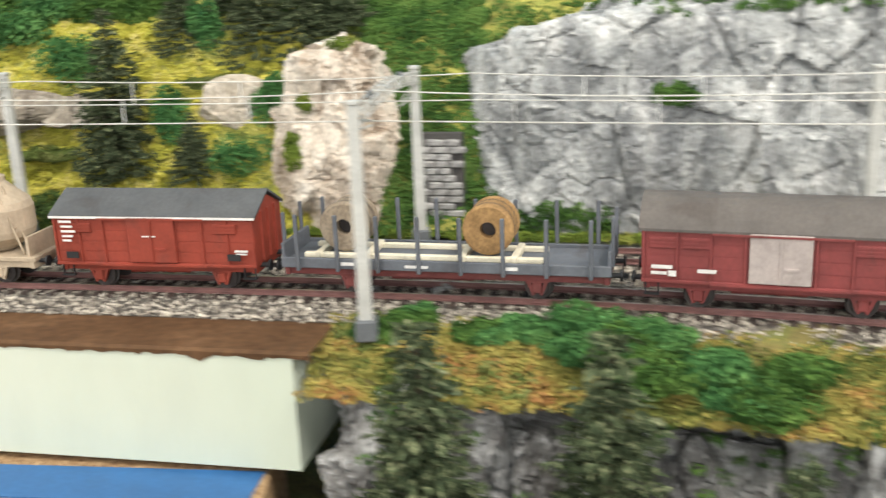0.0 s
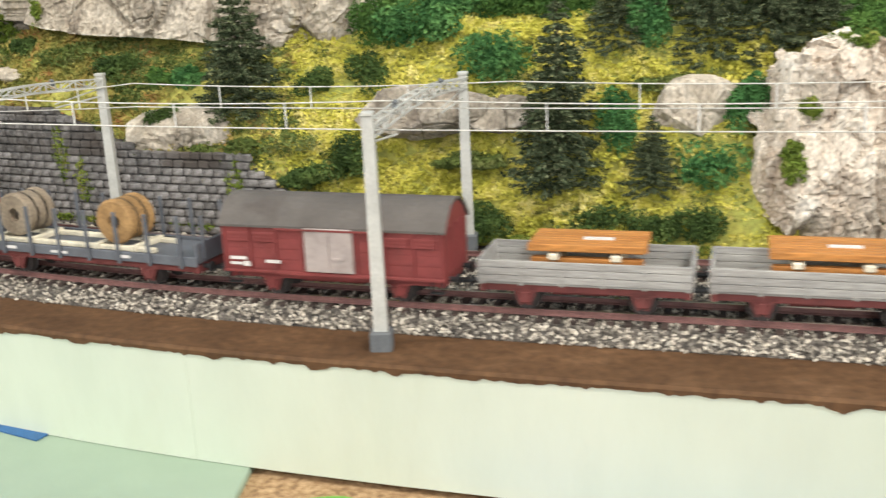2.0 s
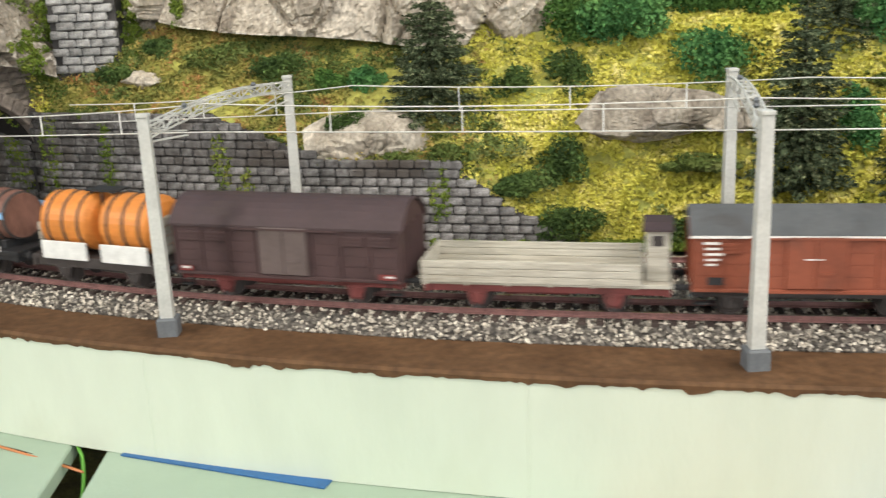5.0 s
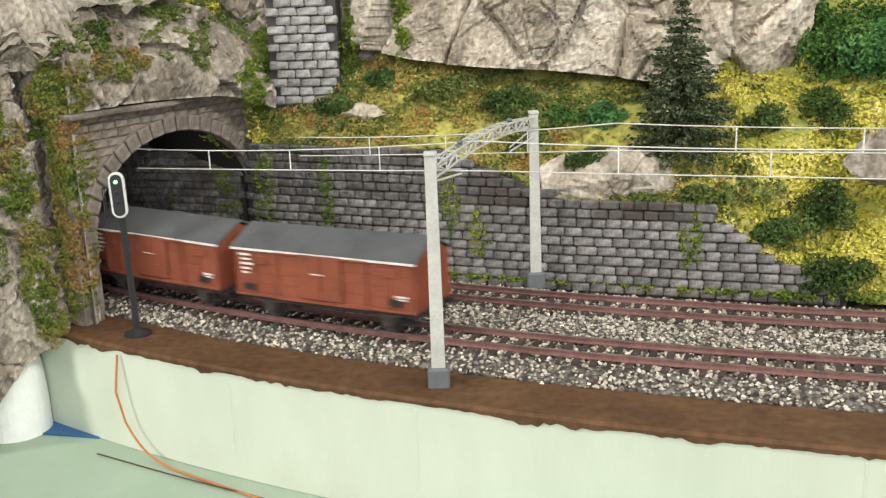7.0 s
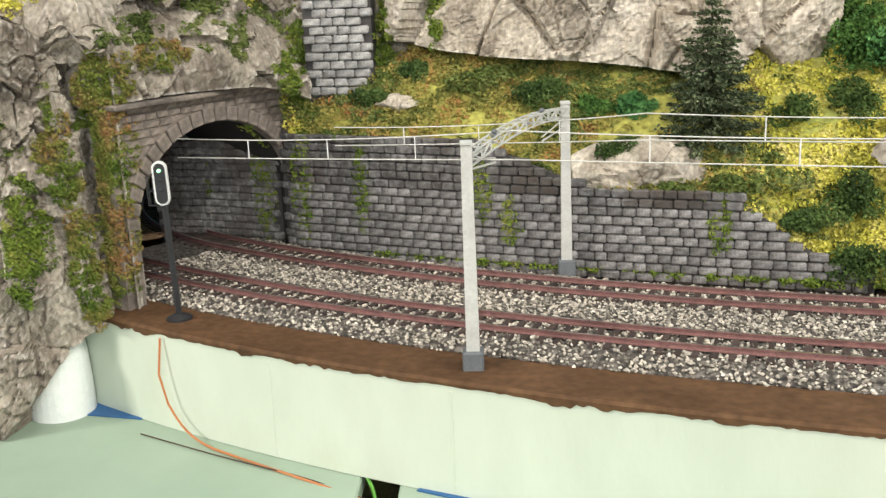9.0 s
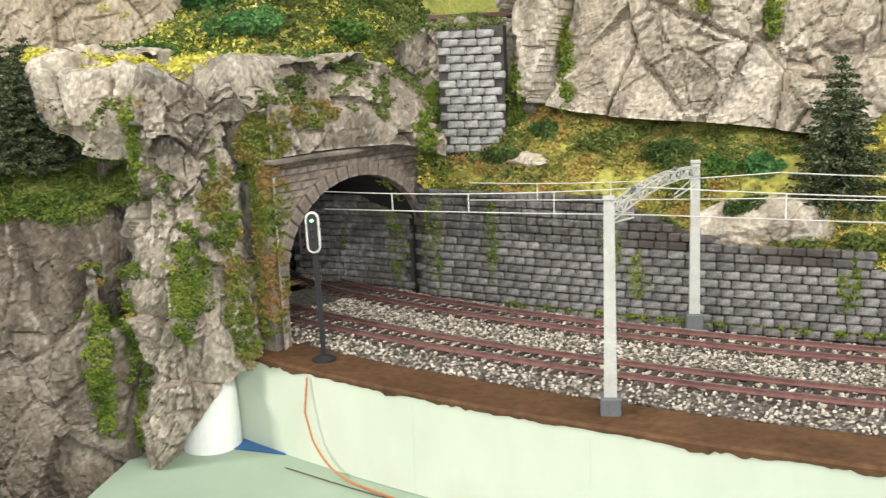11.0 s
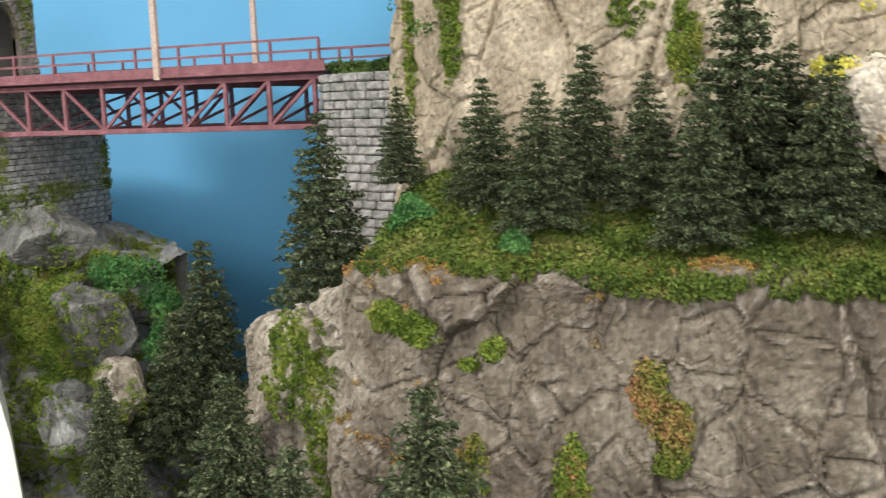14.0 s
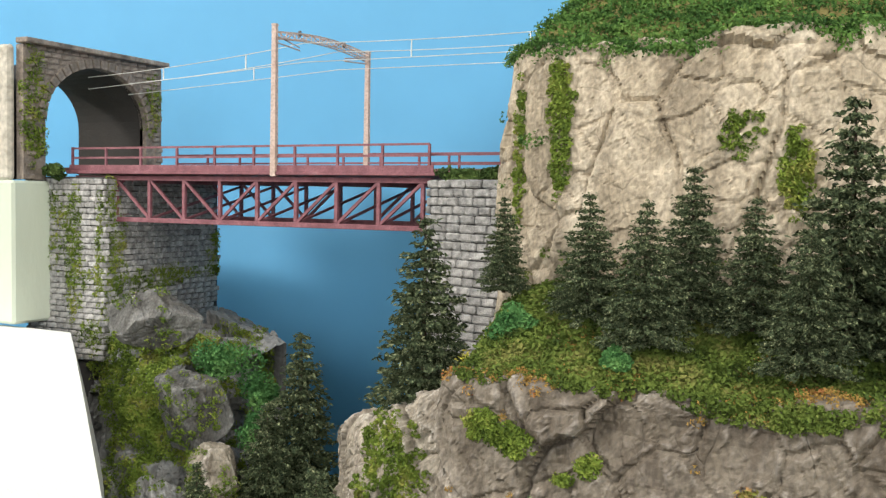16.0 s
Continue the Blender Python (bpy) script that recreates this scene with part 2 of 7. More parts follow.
def rock_material(name, stops, scale, crack_colour, streaks, crack=24.0, relief=0.0015):
    """Rock: noise colours, ridged pale streaks, highlights painted on convex edges, and warped clefts that are both
    deep and coloured darker.
    """
    mt = bpy.data.materials.new(name)
    mt.use_nodes = True
    nt = mt.node_tree
    nd, ln = nt.nodes, nt.links
    bsdf = nd["Principled BSDF"]
    tc, mp = nd.new("ShaderNodeTexCoord"), nd.new("ShaderNodeMapping")
    mp.inputs["Scale"].default_value = (1, 1, 0.62)
    ln.new(tc.outputs["Object"], mp.inputs["Vector"])

    def noise_node(sc, detail, kind="FBM", vec=None, dist=0.0):
        n = nd.new("ShaderNodeTexNoise")
        n.noise_type = kind
        n.inputs["Scale"].default_value, n.inputs["Detail"].default_value, n.inputs["Distortion"].default_value = sc, detail, dist
        ln.new(vec or mp.outputs["Vector"], n.inputs["Vector"])
        return n

    def math_node(op, a, b):
        n = nd.new("ShaderNodeMath")
        n.operation = op
        for sock, v in zip(n.inputs, (a, b)):
            if isinstance(v, (int, float)):
                sock.default_value = v
            else:
                ln.new(v, sock)
        return n.outputs[0]

    def fit(v, lo, hi, a=0.0, b=1.0):
        n = nd.new("ShaderNodeMapRange")
        for k, q in (("From Min", lo), ("From Max", hi), ("To Min", a), ("To Max", b)):
            n.inputs[k].default_value = q
        ln.new(v, n.inputs["Value"])
        return n.outputs["Result"]

    def mix(f, a, b):
        n = nd.new("ShaderNodeMix")
        n.data_type = "RGBA"
        for sock, v in ((n.inputs["Factor"], f), (n.inputs["A"], a), (n.inputs["B"], b)):
            if isinstance(v, tuple):
                sock.default_value = (*v, 1)
            else:
                ln.new(v, sock)
        return n.outputs["Result"]

    w = noise_node(crack * 1.3, 5.0)
    wm = nd.new("ShaderNodeVectorMath")
    wm.operation = "MULTIPLY_ADD"
    ln.new(w.outputs["Color"], wm.inputs[0])
    wm.inputs[1].default_value = (0.34 / crack,) * 3
    ln.new(mp.outputs["Vector"], wm.inputs[2])
    lines = []
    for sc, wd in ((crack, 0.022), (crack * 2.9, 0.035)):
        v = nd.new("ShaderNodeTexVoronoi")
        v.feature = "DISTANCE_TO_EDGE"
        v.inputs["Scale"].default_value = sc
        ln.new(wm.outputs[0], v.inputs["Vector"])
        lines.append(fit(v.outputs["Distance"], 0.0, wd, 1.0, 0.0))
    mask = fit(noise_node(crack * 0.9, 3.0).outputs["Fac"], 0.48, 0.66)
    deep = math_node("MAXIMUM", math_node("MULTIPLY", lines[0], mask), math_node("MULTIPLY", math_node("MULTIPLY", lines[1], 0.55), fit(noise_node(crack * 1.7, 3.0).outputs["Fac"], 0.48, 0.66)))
    n1 = noise_node(scale, 8.0, dist=0.7)
    rp = nd.new("ShaderNodeValToRGB")
    ramp_stops(rp, stops)
    ln.new(n1.outputs["Fac"], rp.inputs["Fac"])
    ridge = noise_node(scale * 1.8, 7.0, "RIDGED_MULTIFRACTAL", wm.outputs[0])
    col = mix(fit(ridge.outputs["Fac"], streaks[1], streaks[2], 0.0, 0.85), rp.outputs["Color"], streaks[0])
    col = mix(fit(noise_node(scale * 0.45, 6.0, dist=1.0).outputs["Fac"], 0.54, 0.78, 0.0, 0.7), col, crack_colour)
    # clefts get a darker colour along the same lines as their bump
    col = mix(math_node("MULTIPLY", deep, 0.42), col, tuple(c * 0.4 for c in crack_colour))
    run = nd.new("ShaderNodeMapping")
    run.inputs["Scale"].default_value = (1.0, 1.0, 0.16)
    ln.new(wm.outputs[0], run.inputs["Vector"])
    col = mix(fit(noise_node(scale * 1.5, 6.0, vec=run.outputs["Vector"], dist=0.4).outputs["Fac"], 0.47, 0.68, 0.0, 0.66), col, crack_colour)
    grain = fit(noise_node(scale * 16, 3.0).outputs["Fac"], 0.3, 0.7, 0.68, 1.32)
    # pale highlight painted into the colour along convex edges
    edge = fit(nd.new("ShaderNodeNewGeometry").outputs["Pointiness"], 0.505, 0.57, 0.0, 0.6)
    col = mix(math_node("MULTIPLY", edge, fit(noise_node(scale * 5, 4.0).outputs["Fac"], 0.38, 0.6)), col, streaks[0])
    hsv = nd.new("ShaderNodeHueSaturation")
    ln.new(col, hsv.inputs["Color"])
    ln.new(grain, hsv.inputs["Value"])
    ln.new(hsv.outputs["Color"], bsdf.inputs["Base Color"])
    bsdf.inputs["Roughness"].default_value = 0.72
    bsdf.inputs["Specular IOR Level"].default_value = 0.35
    height = math_node("SUBTRACT", math_node("ADD", math_node("MULTIPLY", noise_node(scale * 4.5, 10.0, dist=0.8).outputs["Fac"], 1.3), math_node("MULTIPLY", ridge.outputs["Fac"], 0.4)), math_node("MULTIPLY", deep, 0.55))
    bp = nd.new("ShaderNodeBump")
    bp.inputs["Strength"].default_value, bp.inputs["Distance"].default_value = 1.0, relief
    ln.new(height, bp.inputs["Height"])
    ln.new(bp.outputs["Normal"], bsdf.inputs["Normal"])
    return mt


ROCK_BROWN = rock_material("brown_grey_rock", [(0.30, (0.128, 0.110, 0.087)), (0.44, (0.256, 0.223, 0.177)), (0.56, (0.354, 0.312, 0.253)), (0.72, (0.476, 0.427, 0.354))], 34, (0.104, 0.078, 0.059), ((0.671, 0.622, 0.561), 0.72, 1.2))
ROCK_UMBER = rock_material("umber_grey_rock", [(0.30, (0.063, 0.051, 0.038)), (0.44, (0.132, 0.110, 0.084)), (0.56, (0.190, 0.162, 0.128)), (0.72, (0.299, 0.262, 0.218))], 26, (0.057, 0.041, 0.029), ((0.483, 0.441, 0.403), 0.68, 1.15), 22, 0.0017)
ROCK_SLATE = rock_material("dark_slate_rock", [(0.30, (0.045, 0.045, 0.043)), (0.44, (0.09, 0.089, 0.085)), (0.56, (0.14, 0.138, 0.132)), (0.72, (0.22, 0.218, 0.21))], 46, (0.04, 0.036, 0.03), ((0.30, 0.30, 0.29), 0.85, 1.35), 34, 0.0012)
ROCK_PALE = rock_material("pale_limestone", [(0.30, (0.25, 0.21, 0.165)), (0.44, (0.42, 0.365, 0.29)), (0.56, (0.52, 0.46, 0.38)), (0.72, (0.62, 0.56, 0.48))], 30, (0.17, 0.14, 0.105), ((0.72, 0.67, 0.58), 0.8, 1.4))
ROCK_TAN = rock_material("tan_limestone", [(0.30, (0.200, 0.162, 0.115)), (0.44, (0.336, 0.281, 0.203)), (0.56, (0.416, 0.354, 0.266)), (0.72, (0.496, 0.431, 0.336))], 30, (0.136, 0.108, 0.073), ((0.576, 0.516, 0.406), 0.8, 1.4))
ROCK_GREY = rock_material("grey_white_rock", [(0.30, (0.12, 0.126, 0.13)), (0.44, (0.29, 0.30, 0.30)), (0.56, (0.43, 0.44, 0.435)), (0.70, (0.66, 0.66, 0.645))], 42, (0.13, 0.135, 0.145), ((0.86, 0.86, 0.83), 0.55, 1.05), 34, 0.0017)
ROCK_DARK = rock_material("dark_grey_rock", [(0.30, (0.08, 0.077, 0.075)), (0.44, (0.18, 0.177, 0.173)), (0.56, (0.29, 0.29, 0.285)), (0.70, (0.46, 0.46, 0.455))], 42, (0.07, 0.063, 0.058), ((0.62, 0.62, 0.62), 0.75, 1.25), 34, 0.0016)
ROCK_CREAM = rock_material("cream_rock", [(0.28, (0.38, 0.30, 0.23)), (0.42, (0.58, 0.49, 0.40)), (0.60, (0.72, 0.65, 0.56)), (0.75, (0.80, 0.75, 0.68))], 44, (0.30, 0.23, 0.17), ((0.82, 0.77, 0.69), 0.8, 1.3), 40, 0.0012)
STONE = material("grey_wall_stone", [(0.3, (0.084, 0.078, 0.076)), (0.5, (0.168, 0.160, 0.156)), (0.7, (0.306, 0.296, 0.291))], 260, 0.85, bump=0.0004, bump_scale=700, obj=0.3, island=0.2, second=((0.099, 0.084, 0.074), 26, 0.46, 0.68))
STONE_PALE = material("pale_wall_stone", [(0.3, (0.15, 0.15, 0.148)), (0.5, (0.28, 0.275, 0.268)), (0.7, (0.43, 0.42, 0.41))], 260, 0.85, bump=0.0003, bump_scale=700, obj=0.2, island=0.15)
MORTAR = plain("dark_mortar", (0.07, 0.066, 0.064), 0.95, scale=300, bump=0.0003)
PORTAL = material("sooty_portal_stone", [(0.3, (0.100, 0.085, 0.073)), (0.55, (0.240, 0.202, 0.172)), (0.75, (0.360, 0.310, 0.258))], 70, 0.9, bump=0.0004, bump_scale=500, obj=0.15, island=0.1)
# near-black base colour that keeps the insides of both tunnels dark
LINING_DARK = plain("near_black_lining", (0.032, 0.029, 0.027), 0.95, scale=120, bump=0.0004)
EARTH_YELLOW = material("yellow_scatter_earth", [(0.3, (0.18, 0.19, 0.045)), (0.5, (0.38, 0.36, 0.08)), (0.7, (0.30, 0.33, 0.08))], 60, 0.95, bump=0.001, bump_scale=400)
EARTH = material("scatter_earth", [(0.3, (0.10, 0.085, 0.03)), (0.5, (0.18, 0.15, 0.05)), (0.7, (0.16, 0.19, 0.05))], 60, 0.95, bump=0.001, bump_scale=400)
BROWN = material("brown_paint", [(0.3, (0.082, 0.043, 0.021)), (0.6, (0.118, 0.063, 0.031)), (0.8, (0.17, 0.095, 0.050))], 35, 0.75, bump=0.0003, bump_scale=200, spec=0.2)
FOAM = material("pale_green_foam_board", [(0.3, (0.53, 0.59, 0.49)), (0.6, (0.59, 0.64, 0.54)), (0.8, (0.65, 0.69, 0.60))], 9, 0.75, bump=0.0002, bump_scale=300, fine=0.03, second=((0.46, 0.48, 0.36), 12, 0.56, 0.85), stretch=(1, 1, 0.4))
FOAM_WHITE = plain("white_foam", (0.82, 0.84, 0.82), 0.8, scale=200, var=0.04, bump=0.0002, fine=0.04)
# green foam, its colour darkened for the shade below the board
FOAM_SHADED = material("shaded_green_foam", [(0.3, (0.29, 0.38, 0.29)), (0.7, (0.35, 0.44, 0.35))], 8, 0.7, fine=0.03, bump=0.0001, bump_scale=400)
BLUE_TAPE = plain("blue_sheet", (0.03, 0.12, 0.30), 0.5, scale=60)
CHIP = material("chipboard", [(0.3, (0.18, 0.10, 0.05)), (0.5, (0.36, 0.23, 0.12)), (0.7, (0.52, 0.36, 0.21))], 330, 0.8, bump=0.0003)
SKY = material("blue_backdrop_paint", [(0.3, (0.097, 0.331, 0.570)), (0.7, (0.115, 0.359, 0.603))], 3, 0.7, fine=0.02)
RAIL = material("rusty_rail", [(0.3, (0.15, 0.075, 0.07)), (0.7, (0.24, 0.12, 0.11))], 200, 0.55, bump=0.0001)
RAIL_TOP = plain("bare_rail_head", (0.55, 0.50, 0.47), 0.3, metal=0.9, scale=200)
SLEEPER = plain("dark_sleeper", (0.05, 0.035, 0.03), 0.8, scale=400, obj=0.3)
BALLAST = material("ballast_stones", [(0.3, (0.24, 0.21, 0.175)), (0.55, (0.43, 0.39, 0.33)), (0.75, (0.60, 0.56, 0.49))], 300, 0.85, island=0.75, fine=0.1)
BALLAST_BED = material("ballast_bed", [(0.35, (0.03, 0.027, 0.025)), (0.5, (0.08, 0.07, 0.06)), (0.65, (0.2, 0.18, 0.16))], 420, 0.9, bump=0.0006)
CONCRETE = plain("pale_grey_mast_paint", (0.50, 0.50, 0.47), 0.55, scale=120)
FOOT = plain("dark_grey_foundation", (0.13, 0.14, 0.15), 0.7, scale=200)
WIRE = plain("bare_wire", (0.62, 0.61, 0.57), 0.4, metal=0.3, scale=100)
RUST_STEEL = material("red_brown_bridge_paint", [(0.3, (0.164, 0.060, 0.074)), (0.6, (0.238, 0.096, 0.115)), (0.8, (0.295, 0.144, 0.166))], 160, 0.6, bump=0.0001)
MAST_RUST = material("pinkish_weathered_mast", [(0.3, (0.42, 0.30, 0.25)), (0.7, (0.55, 0.44, 0.39))], 90, 0.6)
BLACK = plain("black_metal", (0.022, 0.022, 0.024), 0.55, scale=300)
DARK = plain("dark_underframe", (0.05, 0.042, 0.04), 0.65, scale=300, var=0.3)
WHITE = plain("white_paint", (0.75, 0.75, 0.73), 0.5, scale=200)
WALLPAINT = plain("room_wall_paint", (0.72, 0.71, 0.68), 0.9, scale=8, var=0.03, fine=0.02)
FLOORING = plain("room_floor", (0.32, 0.27, 0.22), 0.5, scale=14)
PLASTER = material("grey_plaster_shell", [(0.3, (0.15, 0.155, 0.155)), (0.7, (0.25, 0.25, 0.245))], 50, 0.9, bump=0.0006, bump_scale=300)

CREAM_PLASTER = material("cream_plaster", [(0.3, (0.40, 0.37, 0.31)), (0.7, (0.56, 0.53, 0.46))], 40, 0.85, bump=0.0008, bump_scale=180)
CONIFER = leaf_material("conifer_needles", [(0.017, 0.026, 0.012), (0.039, 0.057, 0.027), (0.085, 0.111, 0.054), (0.283, 0.301, 0.170)], 60)
LEAF_DARK = leaf_material("dark_green_foliage", [(0.024, 0.046, 0.013), (0.051, 0.090, 0.022), (0.088, 0.143, 0.035), (0.145, 0.202, 0.058)], 60)
LEAF_MID = leaf_material("mid_green_foliage", [(0.025, 0.064, 0.014), (0.051, 0.120, 0.024), (0.093, 0.184, 0.038), (0.145, 0.240, 0.057)], 50)
LEAF_BRIGHT = leaf_material("bright_green_foliage", [(0.029, 0.098, 0.029), (0.057, 0.161, 0.046), (0.098, 0.230, 0.069), (0.161, 0.310, 0.092)], 50)
LEAF_OLIVE = leaf_material("olive_ground_cover", [(0.049, 0.071, 0.016), (0.090, 0.126, 0.028), (0.144, 0.185, 0.049), (0.234, 0.252, 0.086)], 60)
LEAF_YELLOW = leaf_material("yellow_grass", [(0.34, 0.34, 0.05), (0.56, 0.53, 0.085), (0.68, 0.62, 0.13), (0.74, 0.66, 0.26)], 70)
LEAF_AUTUMN = leaf_material("orange_and_yellow_scatter", [(0.13, 0.16, 0.04), (0.25, 0.24, 0.06), (0.40, 0.33, 0.09), (0.38, 0.19, 0.07)], 60)
LEAF_ORANGE = leaf_material("orange_straw_scatter", [(0.128, 0.111, 0.027), (0.288, 0.170, 0.045), (0.384, 0.255, 0.072), (0.336, 0.119, 0.045)], 70)
LEAF_IVY = leaf_material("ivy_mat", [(0.050, 0.085, 0.016), (0.109, 0.162, 0.022), (0.179, 0.244, 0.038), (0.287, 0.286, 0.068)], 60)
LEAF_MOSS = leaf_material("dull_olive_moss", [(0.033, 0.056, 0.011), (0.071, 0.109, 0.017), (0.119, 0.164, 0.030), (0.190, 0.191, 0.054)], 60)
LEAF_RUSTY = leaf_material("ivy_with_rusty_tips", [(0.072, 0.120, 0.018), (0.156, 0.204, 0.036), (0.240, 0.204, 0.060), (0.396, 0.204, 0.096)], 45)
BARK = plain("bark", (0.07, 0.05, 0.035), 0.9, scale=400, bump=0.0003)

# ---- the line of the tracks ----
RAIL_Z, GAUGE, SPACING = 0.009, 0.0165, 0.062


def near_y(x):
    x = max(-0.70, min(0.2, x))
    return -0.5785 * x ** 3 - 0.2612 * x ** 2 - 0.2515 * x + 0.4013


def near_slope(x):
    x = max(-0.70, min(0.2, x))
    return -1.7355 * x ** 2 - 0.5224 * x - 0.2515


def beside(x, off, z=0.0):
    """The point that lies off behind the near rail, square to it at x."""
    y, k = near_y(x), near_slope(x)
    if x > 0.2:
        y += (x - 0.2) * k
    n = math.hypot(1, k)
    return (x - k / n * off, y + off / n, z)


def line_of(off):
    """The points of a track's middle line from the right end to deep in the tunnel, and their run."""
    pts = [Vector(beside(x, off)) for x in np.arange(1.25, -0.6801, -0.004)]
    d = (pts[-1] - pts[-2]).normalized()
    r = 0.32 + (off - GAUGE / 2) * -1
    c = pts[-1] + Vector((d.y, -d.x, 0)) * r
    a0 = math.atan2(pts[-1].y - c.y, pts[-1].x - c.x)
    pts += [c + Vector((math.cos(a0 - a), math.sin(a0 - a), 0)) * r for a in np.arange(0.0125, 4.75, 0.0125)]
    run = [0.0]
    for p, q in zip(pts, pts[1:]):
        run.append(run[-1] + (q - p).length)
    return np.array(pts), np.array(run)


FRONT_PTS, FRONT_RUN = line_of(GAUGE / 2)
BACK_PTS, BACK_RUN = line_of(GAUGE / 2 + SPACING)
ZERO = float(np.interp(0.0, -FRONT_PTS[:, 0][:480], FRONT_RUN[:480]))


def on_line(pts, run, s):
    return Vector([float(np.interp(s, run, pts[:, a])) for a in range(3)])


# ---- room ----
room = Shape()
room.box((-0.2, -0.25, -0.97), (6.2, 4.1, 0.04))
tagged(part("floor", room, FLOORING, None), "brown floor of the hobby room", "floor", kind="structure")
tagged(part("ceiling", Shape().box((-0.2, -0.25, 1.32), (6.2, 4.1, 0.04)), WALLPAINT, None), "white ceiling of the room", "ceiling", kind="structure")
tagged(part("wall_south", Shape().box((-2.0, -2.2, 0.175), (2.4, 0.1, 2.25)).box((2.0, -2.2, 0.175), (2.4, 0.1, 2.25)).box((0.0, -2.2, -0.475), (1.6, 0.1, 0.95)).box((0.0, -2.2, 1.2), (1.6, 0.1, 0.2)), WALLPAINT, None), "plain white room wall with a window opening", "wall", kind="structure")
tagged(part("wall_west", Shape().box((-3.2, -0.25, 0.175), (0.1, 3.8, 2.25)), WALLPAINT, None), "plain white room wall", "wall", kind="structure")
tagged(part("wall_east", Shape().box((2.85, -0.25, 0.175), (0.1, 3.8, 2.25)), WALLPAINT, None), "plain white room wall", "wall", kind="structure")
back = Shape()
for x, y in ((2.79, 1.36), (-0.60, 1.36), (-1.02, 0.98), (-2.0, 0.94), (-2.05, 0.80)):
    back.v += [(x, y, -0.95), (x, y, 1.30), (x - 0.02, y + 0.04, 1.30), (x - 0.02, y + 0.04, -0.95)]
back.f = [(i * 4 + k, i * 4 + 4 + k, i * 4 + 4 + (k + 1) % 4, i * 4 + (k + 1) % 4) for i in range(4) for k in range(4)] + [(0, 1, 2, 3), (19, 18, 17, 16)]
tagged(part("backdrop", back, SKY, None), "sky-blue painted backdrop with no clouds", "backdrop", kind="structure")
tagged(part("wall_north", Shape().box((-0.2, 1.68, 0.175), (6.1, 0.06, 2.25)), WALLPAINT, None), "plain room wall behind the backdrop", "wall", kind="structure")

# the table under the layout
table = thing("layout_table", "raw chipboard table top that carries the model landscape", "table", pose(0, 0, 0))
part("tabletop", Shape().box((-0.25, 0.83, -0.168), (2.9, 1.02, 0.018), 0.001), CHIP, table)
for lx in (-1.6, -0.25, 1.1):
    for ly in (0.40, 1.28):
        part("leg", Shape().box((lx, ly, -0.563), (0.05, 0.05, 0.77), 0.002), CHIP, table)


# ---- rocks ----
def smooth_path(pts, step):
    pts = np.array(pts, float)
    for _ in range(2):
        q, r = pts[:-1] * 0.75 + pts[1:] * 0.25, pts[:-1] * 0.25 + pts[1:] * 0.75
        mid = np.empty((2 * len(q), pts.shape[1]))
        mid[0::2], mid[1::2] = q, r
        pts = np.vstack([pts[:1], mid, pts[-1:]])
    run = np.concatenate([[0], np.cumsum(np.hypot(*np.diff(pts[:, :2], axis=0).T))])
    s = np.linspace(0, run[-1], max(8, int(run[-1] / step)))
    return np.stack([np.interp(s, run, pts[:, a]) for a in range(pts.shape[1])], 1)


def rough_rock(p, nrm, amp, cell, seed, up=0.72, calm=0.55):
    """Slanted blocks, clefts and grain for rock points p with outward normals nrm."""
    warp = np.stack([fractal(p * (1.6 / cell), 4, seed + a) for a in (11, 12, 13)], 1) * cell * 0.06
    q = (p + warp) / cell
    e1, r1, t1 = cells(q * (1.0, 1.0, up), seed)
    e2, r2, t2 = cells(q * 2.7 * (1.0, 1.0, up * 1.1) + 5.1, seed + 17)
    e3, r3, t3 = cells(q * 7.5 * (1.0, 1.0, up) + 2.3, seed + 37)
    cleft = np.clip(1 - e1 / 0.07, 0, 1) * (0.3 + 0.7 * (r2 > 0.45))
    cleft2 = np.clip(1 - e2 / 0.10, 0, 1) * (r1 > 0.35)
    low = fractal(p * (0.6 / cell), 2, seed + 3)
    fine = fractal(p * 420.0, 3, seed + 5)
    d = amp * (0.60 * (r1 - 0.5) + 1.0 * t1 + calm * (0.34 * (r2 - 0.5) + 0.32 * t2 + 0.10 * (r3 - 0.5) + 0.16 * t3) - 0.42 * cleft - 0.20 * cleft2 + 0.5 * low + 0.06 * fine)
    return p + nrm * d[:, None]


